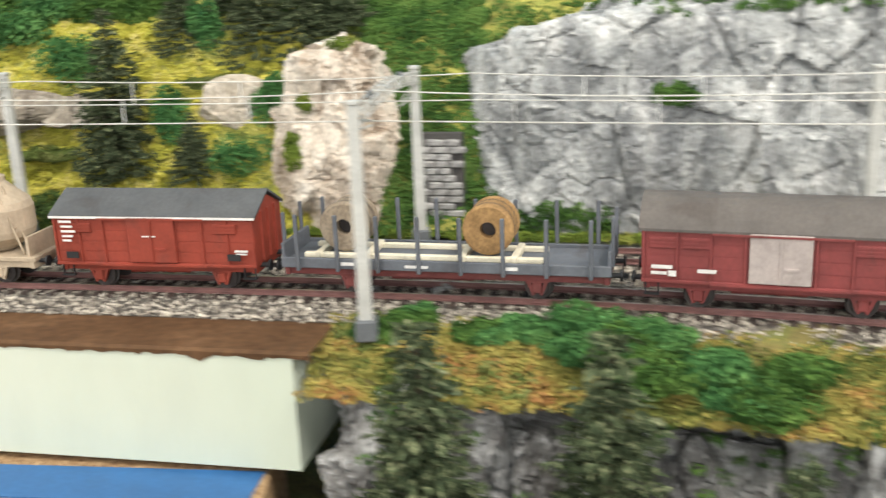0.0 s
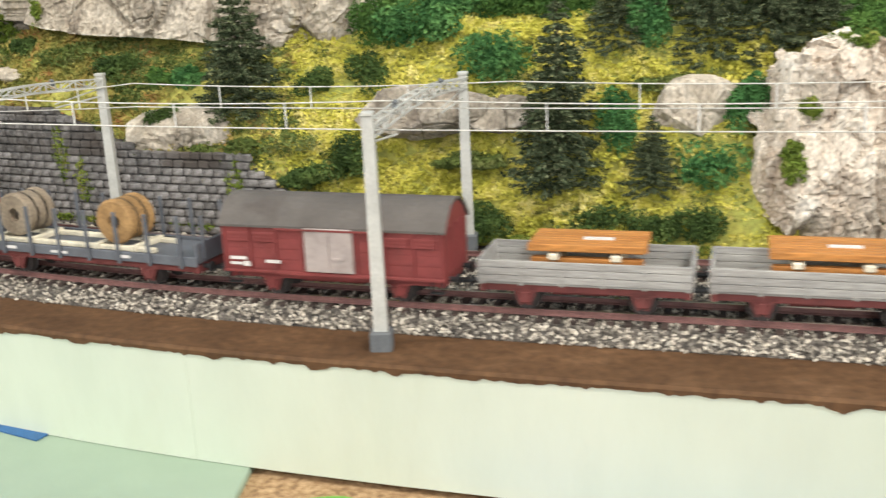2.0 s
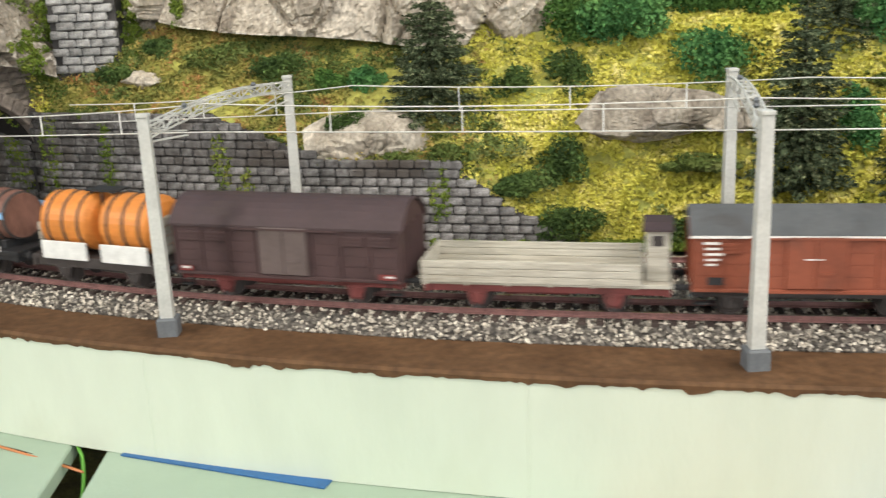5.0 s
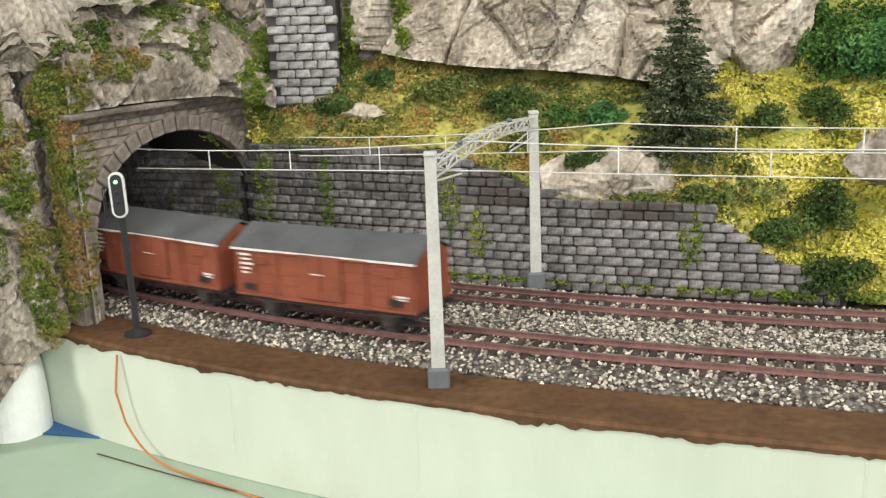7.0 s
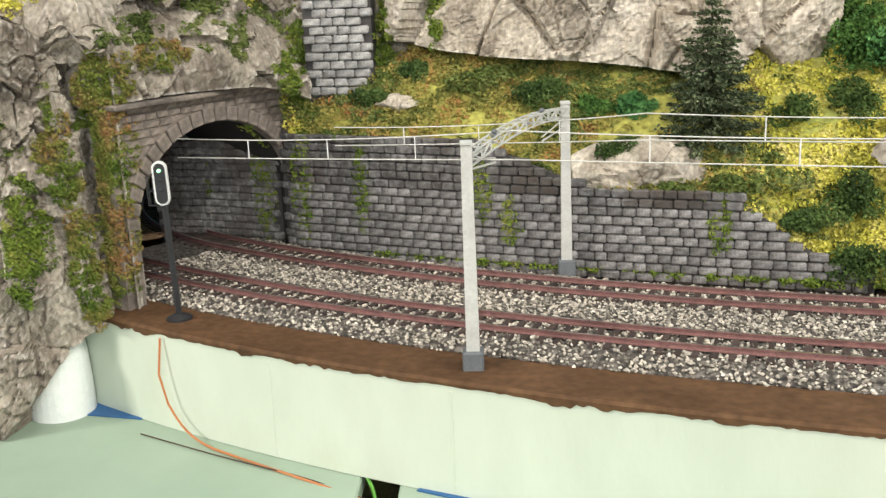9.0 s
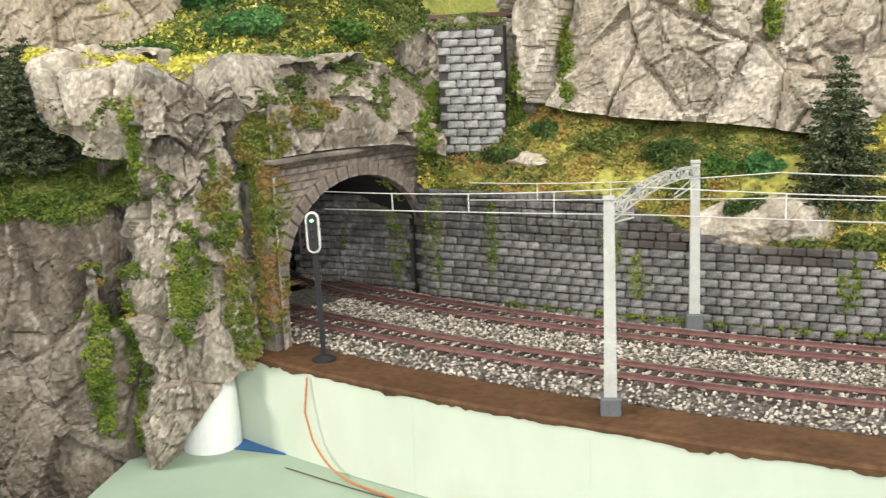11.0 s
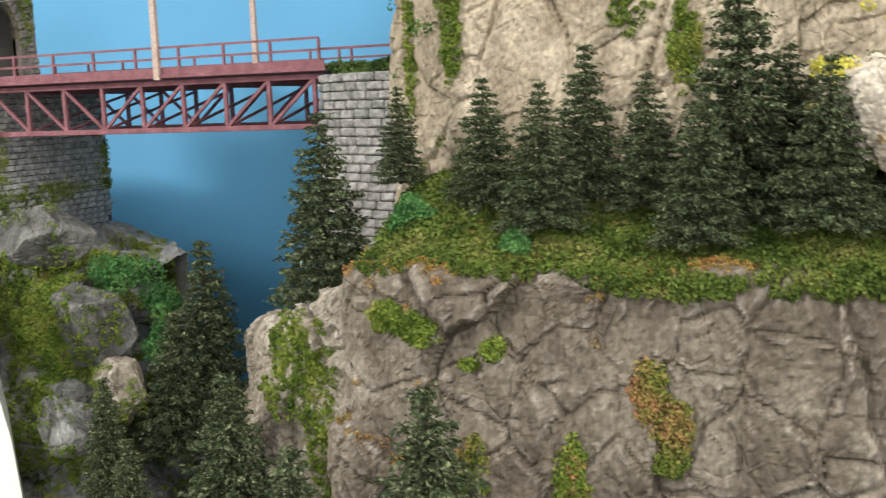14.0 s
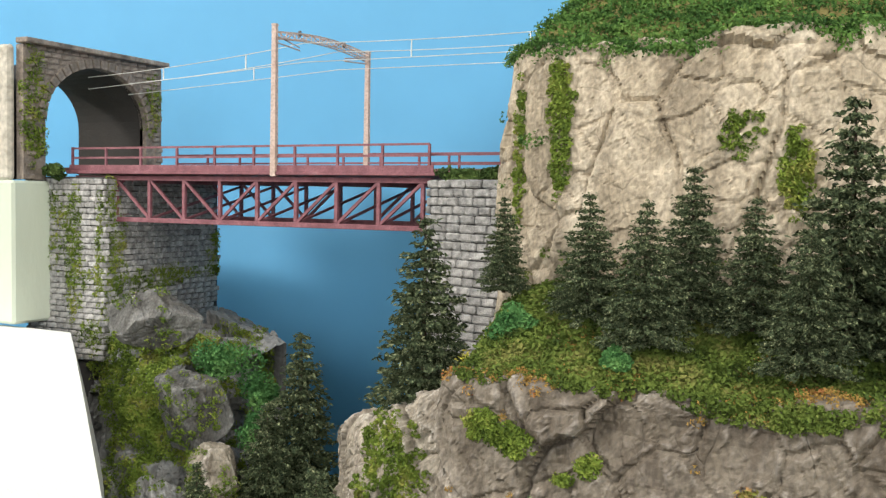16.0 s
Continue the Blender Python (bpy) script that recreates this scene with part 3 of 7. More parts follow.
def rock(name, path, low, high, depth, mat, label, lean=0.0, amp=0.008, cell=0.03, seed=1, step=0.0013, belly=0.0, category="rock", top_rise=0.0, tagit=True, up=0.72):
    """A solid rock: its front follows path (left to right), from low to high, leaning back; its top runs back by depth. low and high: a number or one for each path point."""
    n0 = len(path)
    lo = low if isinstance(low, (list, tuple)) else [low] * n0
    hi = high if isinstance(high, (list, tuple)) else [high] * n0
    pts = smooth_path([(x, y, a, b) for (x, y), a, b in zip(path, lo, hi)], step)
    nu = len(pts)
    t = np.gradient(pts[:, :2], axis=0)
    t /= np.linalg.norm(t, axis=1)[:, None] + 1e-9
    out = np.stack([t[:, 1], -t[:, 0]], 1)
    tall = float(np.max(pts[:, 3] - pts[:, 2]))
    nv, nt = max(8, int(tall / step)), max(5, int(depth / step / 1.6))
    rows, nr = [], []
    r = min(0.012, depth * 0.4, tall * 0.3)
    for v in np.linspace(0, 1, nv):
        z = pts[:, 2] + (pts[:, 3] - pts[:, 2]) * v
        back = lean * v - belly * math.sin(math.pi * v)
        edge = max(0.0, (v - 1) * tall + r) / r
        back += r * (1 - math.sqrt(max(0.0, 1 - edge * edge))) * 0.8
        rows.append(np.column_stack([pts[:, :2] - out * back, z]))
        up = edge * 0.8
        k = np.column_stack([out * math.cos(up * 1.2), np.full(nu, math.sin(up * 1.2))])
        nr.append(k)
    for w in np.linspace(0, 1, nt + 1)[1:]:
        back = lean + r * 0.8 + depth * w
        rows.append(np.column_stack([pts[:, :2] - out * back, pts[:, 3] + top_rise * w]))
        nr.append(np.column_stack([out * 0.25, np.full(nu, 0.95)]))
    p, nrm = np.concatenate(rows), np.concatenate(nr)
    p = rough_rock(p, nrm, amp, cell, seed, up)
    nl = len(rows)
    back_row = p[-nu:].copy()
    back_row[:, 2] = np.minimum(pts[:, 2], back_row[:, 2] - 0.004)
    p = np.concatenate([p, back_row])
    nl += 1
    i, j = np.meshgrid(np.arange(nl), np.arange(nu - 1), indexing="ij")
    a, b = (i * nu + j).ravel(), (((i + 1) % nl) * nu + j).ravel()
    me = polys_of(name, p, np.stack([a, a + 1, b + 1, b], 1), mat, False)
    caps = bmesh.new()
    caps.from_mesh(me)
    bmesh.ops.holes_fill(caps, edges=[e for e in caps.edges if e.is_boundary], sides=0)
    caps.to_mesh(me)
    caps.free()
    ob = new(name, me)
    return tagged(ob, label, category) if tagit else ob


def boulder(name, c, size, mat, label, seed=1, amp=0.25, parent=None, category="boulder"):
    bm = bmesh.new()
    bmesh.ops.create_icosphere(bm, subdivisions=5, radius=1.0)
    me = bpy.data.meshes.new(name)
    bm.to_mesh(me)
    bm.free()
    p = np.array([v.co[:] for v in me.vertices])
    s = np.array(size)
    rg = np.random.default_rng(seed)
    cuts = rg.normal(0, 1, (13, 3))
    cuts /= np.linalg.norm(cuts, axis=1)[:, None]
    reach = (rg.uniform(0.74, 0.98, 13) / np.maximum(p @ cuts.T, 0.05)).min(1)
    q = p * np.minimum(reach, 1.22)[:, None] * s
    q = rough_rock(q + np.array(c), p, amp * 0.45 * min(size), min(size) * 0.9, seed) - np.array(c)
    me.vertices.foreach_set("co", q.astype(np.float32).ravel())
    me.materials.append(mat)
    ob = new(name, me)
    ob.location = c
    return tagged(ob, label, category)


# ---- the main board with its brown top, and what lies below it ----
def ribbon(name, xs, offs, zs, mat, label, category, bottom=-0.05, kind="structure"):
    """A solid strip along the near rail: cross-section points (off, z) joined over all xs, closed below."""
    prof = list(zip(offs, zs)) + [(offs[-1], bottom), (offs[0], bottom)]
    n = len(prof)
    vs = [beside(x, o(x) if callable(o) else o, z) for x in xs for o, z in prof]
    fs = [(i * n + k, (i + 1) * n + k, (i + 1) * n + (k + 1) % n, i * n + (k + 1) % n) for i in range(len(xs) - 1) for k in range(n)]
    fs += [tuple(range(n)), tuple(range((len(xs) - 1) * n, len(xs) * n))[::-1]]
    ob = new(name, mesh_of(name, vs, fs, mat))
    return tagged(ob, label, category, kind=kind)


def board_edge(x):
    return float(np.interp(x, (-0.66, -0.48, -0.30, -0.04), (-0.0455, -0.0460, -0.0488, -0.0496)))


BOARD_X = list(np.arange(-0.70, -0.0401, 0.01))
ribbon("foam_board", BOARD_X, (board_edge, 0.20), (-0.0022, -0.0022), FOAM, "pale green foam board with a rough cut front edge", "board", -0.052)
rng = np.random.default_rng(4)
PX = list(np.arange(-0.70, -0.0401, 0.0022))
wave = fractal(np.array([(x * 90, 0, 0) for x in PX]), 4, 3)
ragged = rng.normal(0, 0.0004, len(PX)) + np.maximum(wave, -0.15) * 0.0026
paint = Shape()
for i, x in enumerate(PX):
    lip = board_edge(x) - 0.0006
    drop = -0.0024 - abs(ragged[i])
    paint.v += [beside(x, lip, drop), beside(x, lip - 0.0002, -0.0012), beside(x, lip + 0.001, 0.0), beside(x, 0.19, 0.0), beside(x, 0.19, -0.0022)]
n = 5
paint.f += [(i * n + k, (i + 1) * n + k, (i + 1) * n + k + 1, i * n + k + 1) for i in range(len(PX) - 1) for k in range(n - 1)]
tagged(part("painted_strip", paint, BROWN, None), "brown painted top of the foam board, ragged at its edge", "paint layer", kind="structure")
for x, w in ((-0.486, 0.0012), (-0.566, 0.0009), (-0.335, 0.0010)):
    p, q = beside(x, board_edge(x) + 0.0003), beside(x + 0.002, board_edge(x) + 0.0003)
    tagged(part("board_seam", Shape().box((0, 0, -0.028), (w, 0.0012, 0.046), 0.0002, pose(p[0], p[1], 0, 0, 0, math.degrees(math.atan2(q[1] - p[1], q[0] - p[0])))), FOAM, None), "taped vertical seam of the foam board", "seam", kind="structure")
ribbon("track_board", list(np.arange(-0.03, 1.2, 0.03)), (-0.012, 0.20), (-0.001, -0.001), PLASTER, "grey plaster bed that carries the tracks over the rocks", "board", -0.06)
ribbon("tunnel_floor", [-0.74, -0.72, -0.70], (-0.02, 0.20), (-0.001, -0.001), PLASTER, "dark floor of the tunnel", "floor", -0.052)
deck = Shape()
dk = [on_line(FRONT_PTS, FRONT_RUN, r) for r in np.arange(ZERO + 0.80, FRONT_RUN[-1] - 0.02, 0.02)]
for p, q in zip(dk, dk[1:]):
    d = (q - p).normalized()
    sd = Vector((d.y, -d.x, 0))
    for e, z in ((-0.025, 0.0060), (0.095, 0.0060), (0.095, -0.010), (-0.025, -0.010)):
        deck.v.append(tuple(p + sd * e + Vector((0, 0, z))))
deck.f = [(i * 4 + k, i * 4 + (k + 1) % 4, i * 4 + 4 + (k + 1) % 4, i * 4 + 4 + k) for i in range(len(dk) - 2) for k in range(4)]
tagged(part("tunnel_deck", deck, CHIP, None), "hidden plywood deck that carries the tunnel loop", "board", kind="structure")

# ---- ballast and tracks ----
XS = list(np.arange(-0.74, 1.2, 0.012))
ribbon("ballast_bed", XS, (-0.0165, -0.011, -0.006, 0.088, 0.096), (0.0004, 0.003, 0.0052, 0.0052, 0.001), BALLAST_BED, "bed of fine model ballast under both tracks", "ballast", -0.0008)


def scatter_stones(name, n, x0, x1, seed, label):
    rg = np.random.default_rng(seed)
    oct_v = np.array([(1, 0, 0), (-1, 0, 0), (0, 1, 0), (0, -1, 0), (0, 0, 1), (0, 0, -1)], float)
    oct_f = np.array([(0, 2, 4), (2, 1, 4), (1, 3, 4), (3, 0, 4), (2, 0, 5), (1, 2, 5), (3, 1, 5), (0, 3, 5)])
    xs = rg.uniform(x0, x1, n)
    off = rg.uniform(-0.0175, 0.092, n)
    c = np.array([beside(x, o) for x, o in zip(xs, off)])
    z = np.where(off < -0.006, 0.0006 + (off + 0.0175) / 0.0115 * 0.0047, 0.0053)
    c[:, 2] = z + rg.uniform(-0.0004, 0.0006, n)
    r = rg.uniform(0.0006, 0.0013, n)
    v = oct_v[None] * rg.uniform(0.6, 1.25, (n, 6, 1)) * r[:, None, None]
    a = rg.uniform(0, 6.28, n)
    ca, sa = np.cos(a)[:, None], np.sin(a)[:, None]
    tilt = rg.uniform(-0.7, 0.7, (n, 1))
    x, y, zz = v[..., 0], v[..., 1], v[..., 2] * 0.8
    zz, x = zz + x * tilt, x - zz * tilt
    v = np.stack([x * ca - y * sa, x * sa + y * ca, zz], -1) + c[:, None]
    f = oct_f[None] + (np.arange(n) * 6)[:, None, None]
    ob = new(name, polys_of(name, v.reshape(-1, 3), f.reshape(-1, 3), BALLAST))
    return tagged(ob, label, "ballast", kind="stuff")


scatter_stones("ballast_stones", 38000, -0.69, 0.26, 3, "loose beige, grey and black ballast stones")


def track(name, pts, run, s0, s1, label):
    tr = thing(name, label, "track", group="tracks")
    s = np.arange(s0, s1, 0.006)
    c = np.stack([np.interp(s, run, pts[:, a]) for a in range(3)], 1)
    t = np.gradient(c, axis=0)
    t /= np.linalg.norm(t, axis=1)[:, None]
    side = np.stack([-t[:, 1], t[:, 0], 0 * t[:, 0]], 1)
    up = np.array((0, 0, 1.0))
    prof = [(-0.0011, 0.0), (-0.0011, 0.0005), (-0.0004, 0.0008), (-0.0004, 0.0018), (-0.00065, 0.0021), (-0.00065, 0.0027), (0.00065, 0.0027), (0.00065, 0.0021), (0.0004, 0.0018), (0.0004, 0.0008), (0.0011, 0.0005), (0.0011, 0.0)]
    n, k = len(prof), len(s)
    for sg in (-1, 1):
        v = np.concatenate([[c[i] + side[i] * (sg * (GAUGE / 2 + 0.0006) + a) + up * (RAIL_Z - 0.0027 + b) for a, b in prof] for i in range(k)])
        f = [(i * n + j, i * n + (j + 1) % n, (i + 1) * n + (j + 1) % n, (i + 1) * n + j) for i in range(k - 1) for j in range(n)]
        me = mesh_of("rail", v, f, RAIL)
        me.materials.append(RAIL_TOP)
        for q, face in enumerate(me.polygons):
            face.material_index = 1 if q % n == 5 else 0
        ob = new("rail", me)
        ob.parent = tr
    return tr


front_track = track("front_track", FRONT_PTS, FRONT_RUN, 0.0, FRONT_RUN[-1] - 0.05, "rusty brown model track nearer the board's edge")
back_track = track("back_track", BACK_PTS, BACK_RUN, 0.0, BACK_RUN[-1] - 0.05, "rusty brown model track below the hillside")

# ---- hillside ----
WALL_LINE = [(-0.612, 0.7005), (-0.600, 0.690), (-0.501, 0.649), (-0.441, 0.6265), (-0.357, 0.600), (-0.30, 0.583)]


def wall_y(x):
    return float(np.interp(x, [p[0] for p in WALL_LINE], [p[1] for p in WALL_LINE]))


def wall_top(x):
    return float(np.interp(x, (-0.66, -0.495, -0.43, -0.365, -0.315), (0.074, 0.074, 0.049, 0.049, 0.012)))


def foot_y(x):
    if x < -0.625:
        return float(np.interp(x, (-0.86, -0.76, -0.70, -0.66, -0.625), (0.66, 0.645, 0.632, 0.668, 0.705)))
    if x < -0.30:
        return wall_y(x) + 0.004
    b = near_y(x) + (max(0, x - 0.2)) * near_slope(0.2)
    k = float(np.interp(x, (-0.30, -0.22, -0.1, 0.1), (0.114, 0.116, 0.104, 0.112)))
    return b + k * math.hypot(1, near_slope(x))


def hill_z(x, y):
    d = y - foot_y(x)
    base = float(np.interp(x, (-0.86, -0.70, -0.655, -0.625, -0.60, -0.495, -0.43, -0.365, -0.315, -0.29), (0.15, 0.14, 0.118, 0.115, 0.071, 0.071, 0.046, 0.046, 0.012, 0.004)))
    if x > -0.29:
        rise = float(np.interp(d, (0, 0.02, 0.045, 0.075, 0.13, 0.3, 0.8), (0, 0.028, 0.065, 0.105, 0.135, 0.19, 0.24)))
    elif x > -0.36:
        k = (x + 0.36) / 0.07
        rise = k * float(np.interp(d, (0, 0.02, 0.045, 0.075, 0.13, 0.3, 0.8), (0, 0.028, 0.065, 0.105, 0.135, 0.19, 0.24))) + (1 - k) * float(np.interp(d, (0, 0.03, 0.07, 0.13, 0.3, 0.8), (0, 0.035, 0.075, 0.10, 0.16, 0.2)))
    else:
        rise = float(np.interp(d, (0, 0.03, 0.07, 0.13, 0.3, 0.8), (0, 0.035, 0.06, 0.085, 0.15, 0.19)))
    return base + rise


def sheet(name, xs, rows, mat, label, category="ground", bump=0.003, seed=1, kind="structure"):
    """A ground sheet over xs; rows(x) gives its points (y, z) from front to back."""
    v = []
    for x in xs:
        v += [(x, y, z) for y, z in rows(x)]
    m = len(v) // len(xs)
    p = np.array(v, float)
    p[:, 2] += fractal(p * 28, 4, seed) * bump
    p[:, 1] += fractal(p * 31 + 9, 3, seed + 5) * bump * 0.6
    i, j = np.meshgrid(np.arange(len(xs) - 1), np.arange(m - 1), indexing="ij")
    a = (i * m + j).ravel()
    ob = new(name, polys_of(name, p, np.stack([a, a + m, a + m + 1, a + 1], 1), mat, True))
    return tagged(ob, label, category, kind=kind)


DROWS = np.concatenate([np.linspace(0, 0.14, 70), np.linspace(0.15, 0.66, 40)])
sheet("hillside_ground", np.arange(-0.86, 0.62, 0.003), lambda x: [(foot_y(x) + d, hill_z(x, foot_y(x) + d)) for d in DROWS], EARTH_YELLOW, "steep hillside covered with yellow and green scatter", bump=0.004)


def ledge_z(x, y):
    return 0.086 + float(np.interp(y, (0.55, 0.575, 0.62, 0.68, 0.8), (-0.012, 0.004, 0.03, 0.045, 0.06))) - 0.02 * max(0, -0.98 - x) / 0.05


sheet("ledge_ground", np.arange(-0.998, -0.70, 0.003), lambda x: [(y, ledge_z(x, y)) for y in np.linspace(0.569, 0.80, 60)], EARTH, "mossy ground on top of the rock ledge", bump=0.003, seed=8)
sheet("ground", np.arange(-1.68, 1.18, 0.02), lambda x: [(y, -0.125 + 0.03 * max(0.0, y - 0.6)) for y in np.linspace(0.34, 1.33, 50)], EARTH, "earthy valley floor of the model landscape", bump=0.006, seed=21)

# cliffs and rock faces
rock("ledge_cliff", [(-0.990, 0.64), (-1.022, 0.60), (-1.020, 0.562), (-0.975, 0.553), (-0.90, 0.549), (-0.83, 0.547), (-0.775, 0.548), (-0.745, 0.556), (-0.735, 0.60)], -0.14, [0.085, 0.084, 0.085, 0.088, 0.090, 0.088, 0.086, 0.088, 0.09], 0.05, ROCK_UMBER, "brown-grey rock face of the forested ledge", amp=0.008, cell=0.070, seed=4, lean=0.006, category="cliff")
rock("lower_spur", [(-1.130, 0.72), (-1.126, 0.65), (-1.100, 0.612), (-1.06, 0.582), (-1.010, 0.572)], -0.14, [0.015, 0.032, 0.046, 0.062, 0.074], 0.08, ROCK_BROWN, "mossy lower spur of the rock ledge", amp=0.008, cell=0.034, seed=5, lean=0.016, category="cliff")
rock("big_cliff", [(-1.045, 0.80), (-1.04, 0.70), (-1.012, 0.645), (-0.93, 0.634), (-0.87, 0.637), (-0.82, 0.645), (-0.77, 0.66), (-0.735, 0.70)], 0.08, [0.25, 0.25, 0.245, 0.242, 0.247, 0.24, 0.225, 0.22], 0.16, ROCK_TAN, "tall tan limestone cliff behind the fir trees", amp=0.007, cell=0.06, seed=11, up=0.32, lean=0.01, category="cliff")
rock("portal_buttress", [(-0.757, 0.60), (-0.752, 0.562), (-0.735, 0.545), (-0.712, 0.545), (-0.690, 0.556), (-0.6765, 0.574), (-0.682, 0.63)], [-0.09, -0.085, -0.060, -0.036, -0.012, -0.003, -0.003], [0.126, 0.140, 0.148, 0.148, 0.142, 0.136, 0.13], 0.06, ROCK_BROWN, "craggy rock buttress beside the tunnel mouth", amp=0.010, cell=0.026, seed=17, lean=0.016, category="cliff", up=0.3)
rock("overhang_rock", [(-0.815, 0.66), (-0.812, 0.60), (-0.785, 0.577), (-0.755, 0.570), (-0.725, 0.578), (-0.705, 0.60)], [0.15, 0.145, 0.125, 0.108, 0.11, 0.12], [0.166, 0.166, 0.162, 0.158, 0.156, 0.15], 0.06, ROCK_PALE, "sloping rock slab that juts out over the fir trees", amp=0.007, cell=0.03, seed=23, category="rock")
rock("portal_crag", [(-0.694, 0.602), (-0.676, 0.588), (-0.652, 0.612), (-0.630, 0.645), (-0.608, 0.676), (-0.590, 0.694)], [0.102, 0.105, 0.106, 0.106, 0.104, 0.094], [0.158, 0.160, 0.160, 0.157, 0.150, 0.138], 0.05, ROCK_BROWN, "brown crag above the tunnel arch", amp=0.0075, cell=0.034, seed=29, category="rock", lean=0.026, belly=0.008)
rock("cap_slab", [(-0.748, 0.635), (-0.740, 0.598), (-0.708, 0.586), (-0.676, 0.594), (-0.660, 0.625)], 0.126, [0.150, 0.152, 0.155, 0.157, 0.154], 0.07, ROCK_BROWN, "tilted grey slab capping the rock buttress", amp=0.006, cell=0.04, seed=67, lean=0.008)
rock("pier_backing", [(-0.640, 0.745), (-0.622, 0.726), (-0.600, 0.7155), (-0.570, 0.7145), (-0.540, 0.714), (-0.522, 0.73)], 0.07, [0.160, 0.168, 0.174, 0.176, 0.174, 0.168], 0.07, ROCK_BROWN, "rough rock behind the stone pier", amp=0.005, cell=0.03, seed=53, category="rock")
rock("upper_cliff", [(-0.545, 0.73), (-0.535, 0.695), (-0.505, 0.683), (-0.465, 0.670), (-0.42, 0.668), (-0.375, 0.668), (-0.33, 0.658), (-0.30, 0.664), (-0.288, 0.70)], [0.128, 0.124, 0.118, 0.114, 0.110, 0.104, 0.096, 0.092, 0.095], 0.215, 0.08, ROCK_PALE, "pale overhanging limestone cliff above the line", amp=0.012, cell=0.055, seed=31, lean=-0.004, category="cliff")
rock("rock_column", [(-0.094, 0.57), (-0.086, 0.535), (-0.070, 0.522), (-0.048, 0.519), (-0.030, 0.524), (-0.022, 0.545), (-0.02, 0.57)], 0.0, [0.098, 0.102, 0.104, 0.108, 0.110, 0.104, 0.10], 0.03, ROCK_CREAM, "cream-coloured rough rock column", amp=0.007, cell=0.02, seed=37, category="rock", lean=0.006)
gx = [-0.006, 0.002, 0.02, 0.08, 0.15, 0.22, 0.30, 0.40]
rock("grey_cliff", [(0.002, 0.57)] + [beside(x, 0.112 + (0.012 if x < 0.01 else 0))[:2] for x in gx], 0.0, [0.10, 0.105, 0.108, 0.115, 0.122, 0.124, 0.128, 0.13, 0.13], 0.06, ROCK_GREY, "tall grey rock face streaked with white", amp=0.0065, cell=0.04, seed=41, lean=0.012, category="cliff")
for c, s, mt, lb, sd in (((-0.405, 0.636, 0.050), (0.039, 0.020, 0.019), ROCK_PALE, "pale grey boulder on top of the retaining wall", 5), ((-0.26, 0.605, 0.070), (0.036, 0.016, 0.013), ROCK_BROWN, "layered flat boulder in the grass", 6), ((-0.115, 0.580, 0.067), (0.023, 0.013, 0.017), ROCK_PALE, "pale beige boulder in the bushes", 7), ((-0.537, 0.685, 0.091), (0.013, 0.008, 0.005), ROCK_PALE, "small pale stone in the grass", 8), ((-0.215, 0.60, 0.066), (0.018, 0.014, 0.010), ROCK_BROWN, "brown boulder behind the mast", 9)):
    boulder("boulder", c, s, mt, lb, sd)

# rocks that fall away in front of the tracks
rock("front_rock", [(-0.055, 0.42), (-0.056, 0.362), (-0.036, 0.340), (0.02, 0.334), (0.07, 0.322), (0.13, 0.300), (0.20, 0.275), (0.30, 0.25)], -0.15, [-0.003, -0.004, -0.006, -0.010, -0.016, -0.022, -0.026, -0.02], 0.05, ROCK_DARK, "dark and white rocks below the line's edge", amp=0.013, cell=0.028, seed=43, lean=0.012, category="rock")
VERGE = ((0.004, 0.02, 0.035, 0.052), (0.003, -0.001, -0.006, -0.016))
verge_z = lambda o: float(np.interp(o, *VERGE))
sheet("verge_ground", np.arange(-0.045, 0.5, 0.004), lambda x: [(beside(x, -o)[1], verge_z(o)) for o in np.linspace(0.004, 0.052, 16)[::-1]], EARTH, "overgrown verge in front of the tracks", bump=0.003, seed=33)
sheet("cliff_top_ground", np.arange(-1.015, -0.66, 0.004), lambda x: [(y, 0.226 + 0.02 * math.sin((x + 1.05) * 9) + float(np.interp(y, (0.675, 0.69, 0.74, 0.82, 0.98), (0.0, 0.014, 0.045, 0.07, 0.09)))) for y in np.linspace(0.675, 0.98, 60)], EARTH, "mossy hilltop above the tall cliff", bump=0.006, seed=44)
# ---- foliage ----
def leaf_mesh(name, c, nrm, size, mat, rg, spread=0.8, long=1.0, axis=None):
    """Small bent leaves (two triangles each) at points c that face roughly along nrm."""
    n = len(c)
    d = nrm + rg.normal(0, spread, (n, 3))
    d /= np.linalg.norm(d, axis=1)[:, None] + 1e-9
    a = np.cross(d, rg.normal(0, 1, (n, 3))) if axis is None else axis + rg.normal(0, 0.3, (n, 3))
    a /= np.linalg.norm(a, axis=1)[:, None] + 1e-9
    b = np.cross(d, a)
    s = (size * rg.uniform(0.55, 1.35, n))[:, None]
    a, b = a * s * long, b * s * 0.62
    bend = d * s * 0.35
    v = np.stack([c - a, c - b + bend, c + a, c + b + bend], 1).reshape(-1, 3)
    k = (np.arange(n) * 4)[:, None]
    f = np.concatenate([k + np.array([[0, 1, 2]]), k + np.array([[0, 2, 3]])], 1).reshape(-1, 3)
    return polys_of(name, v, f, mat)


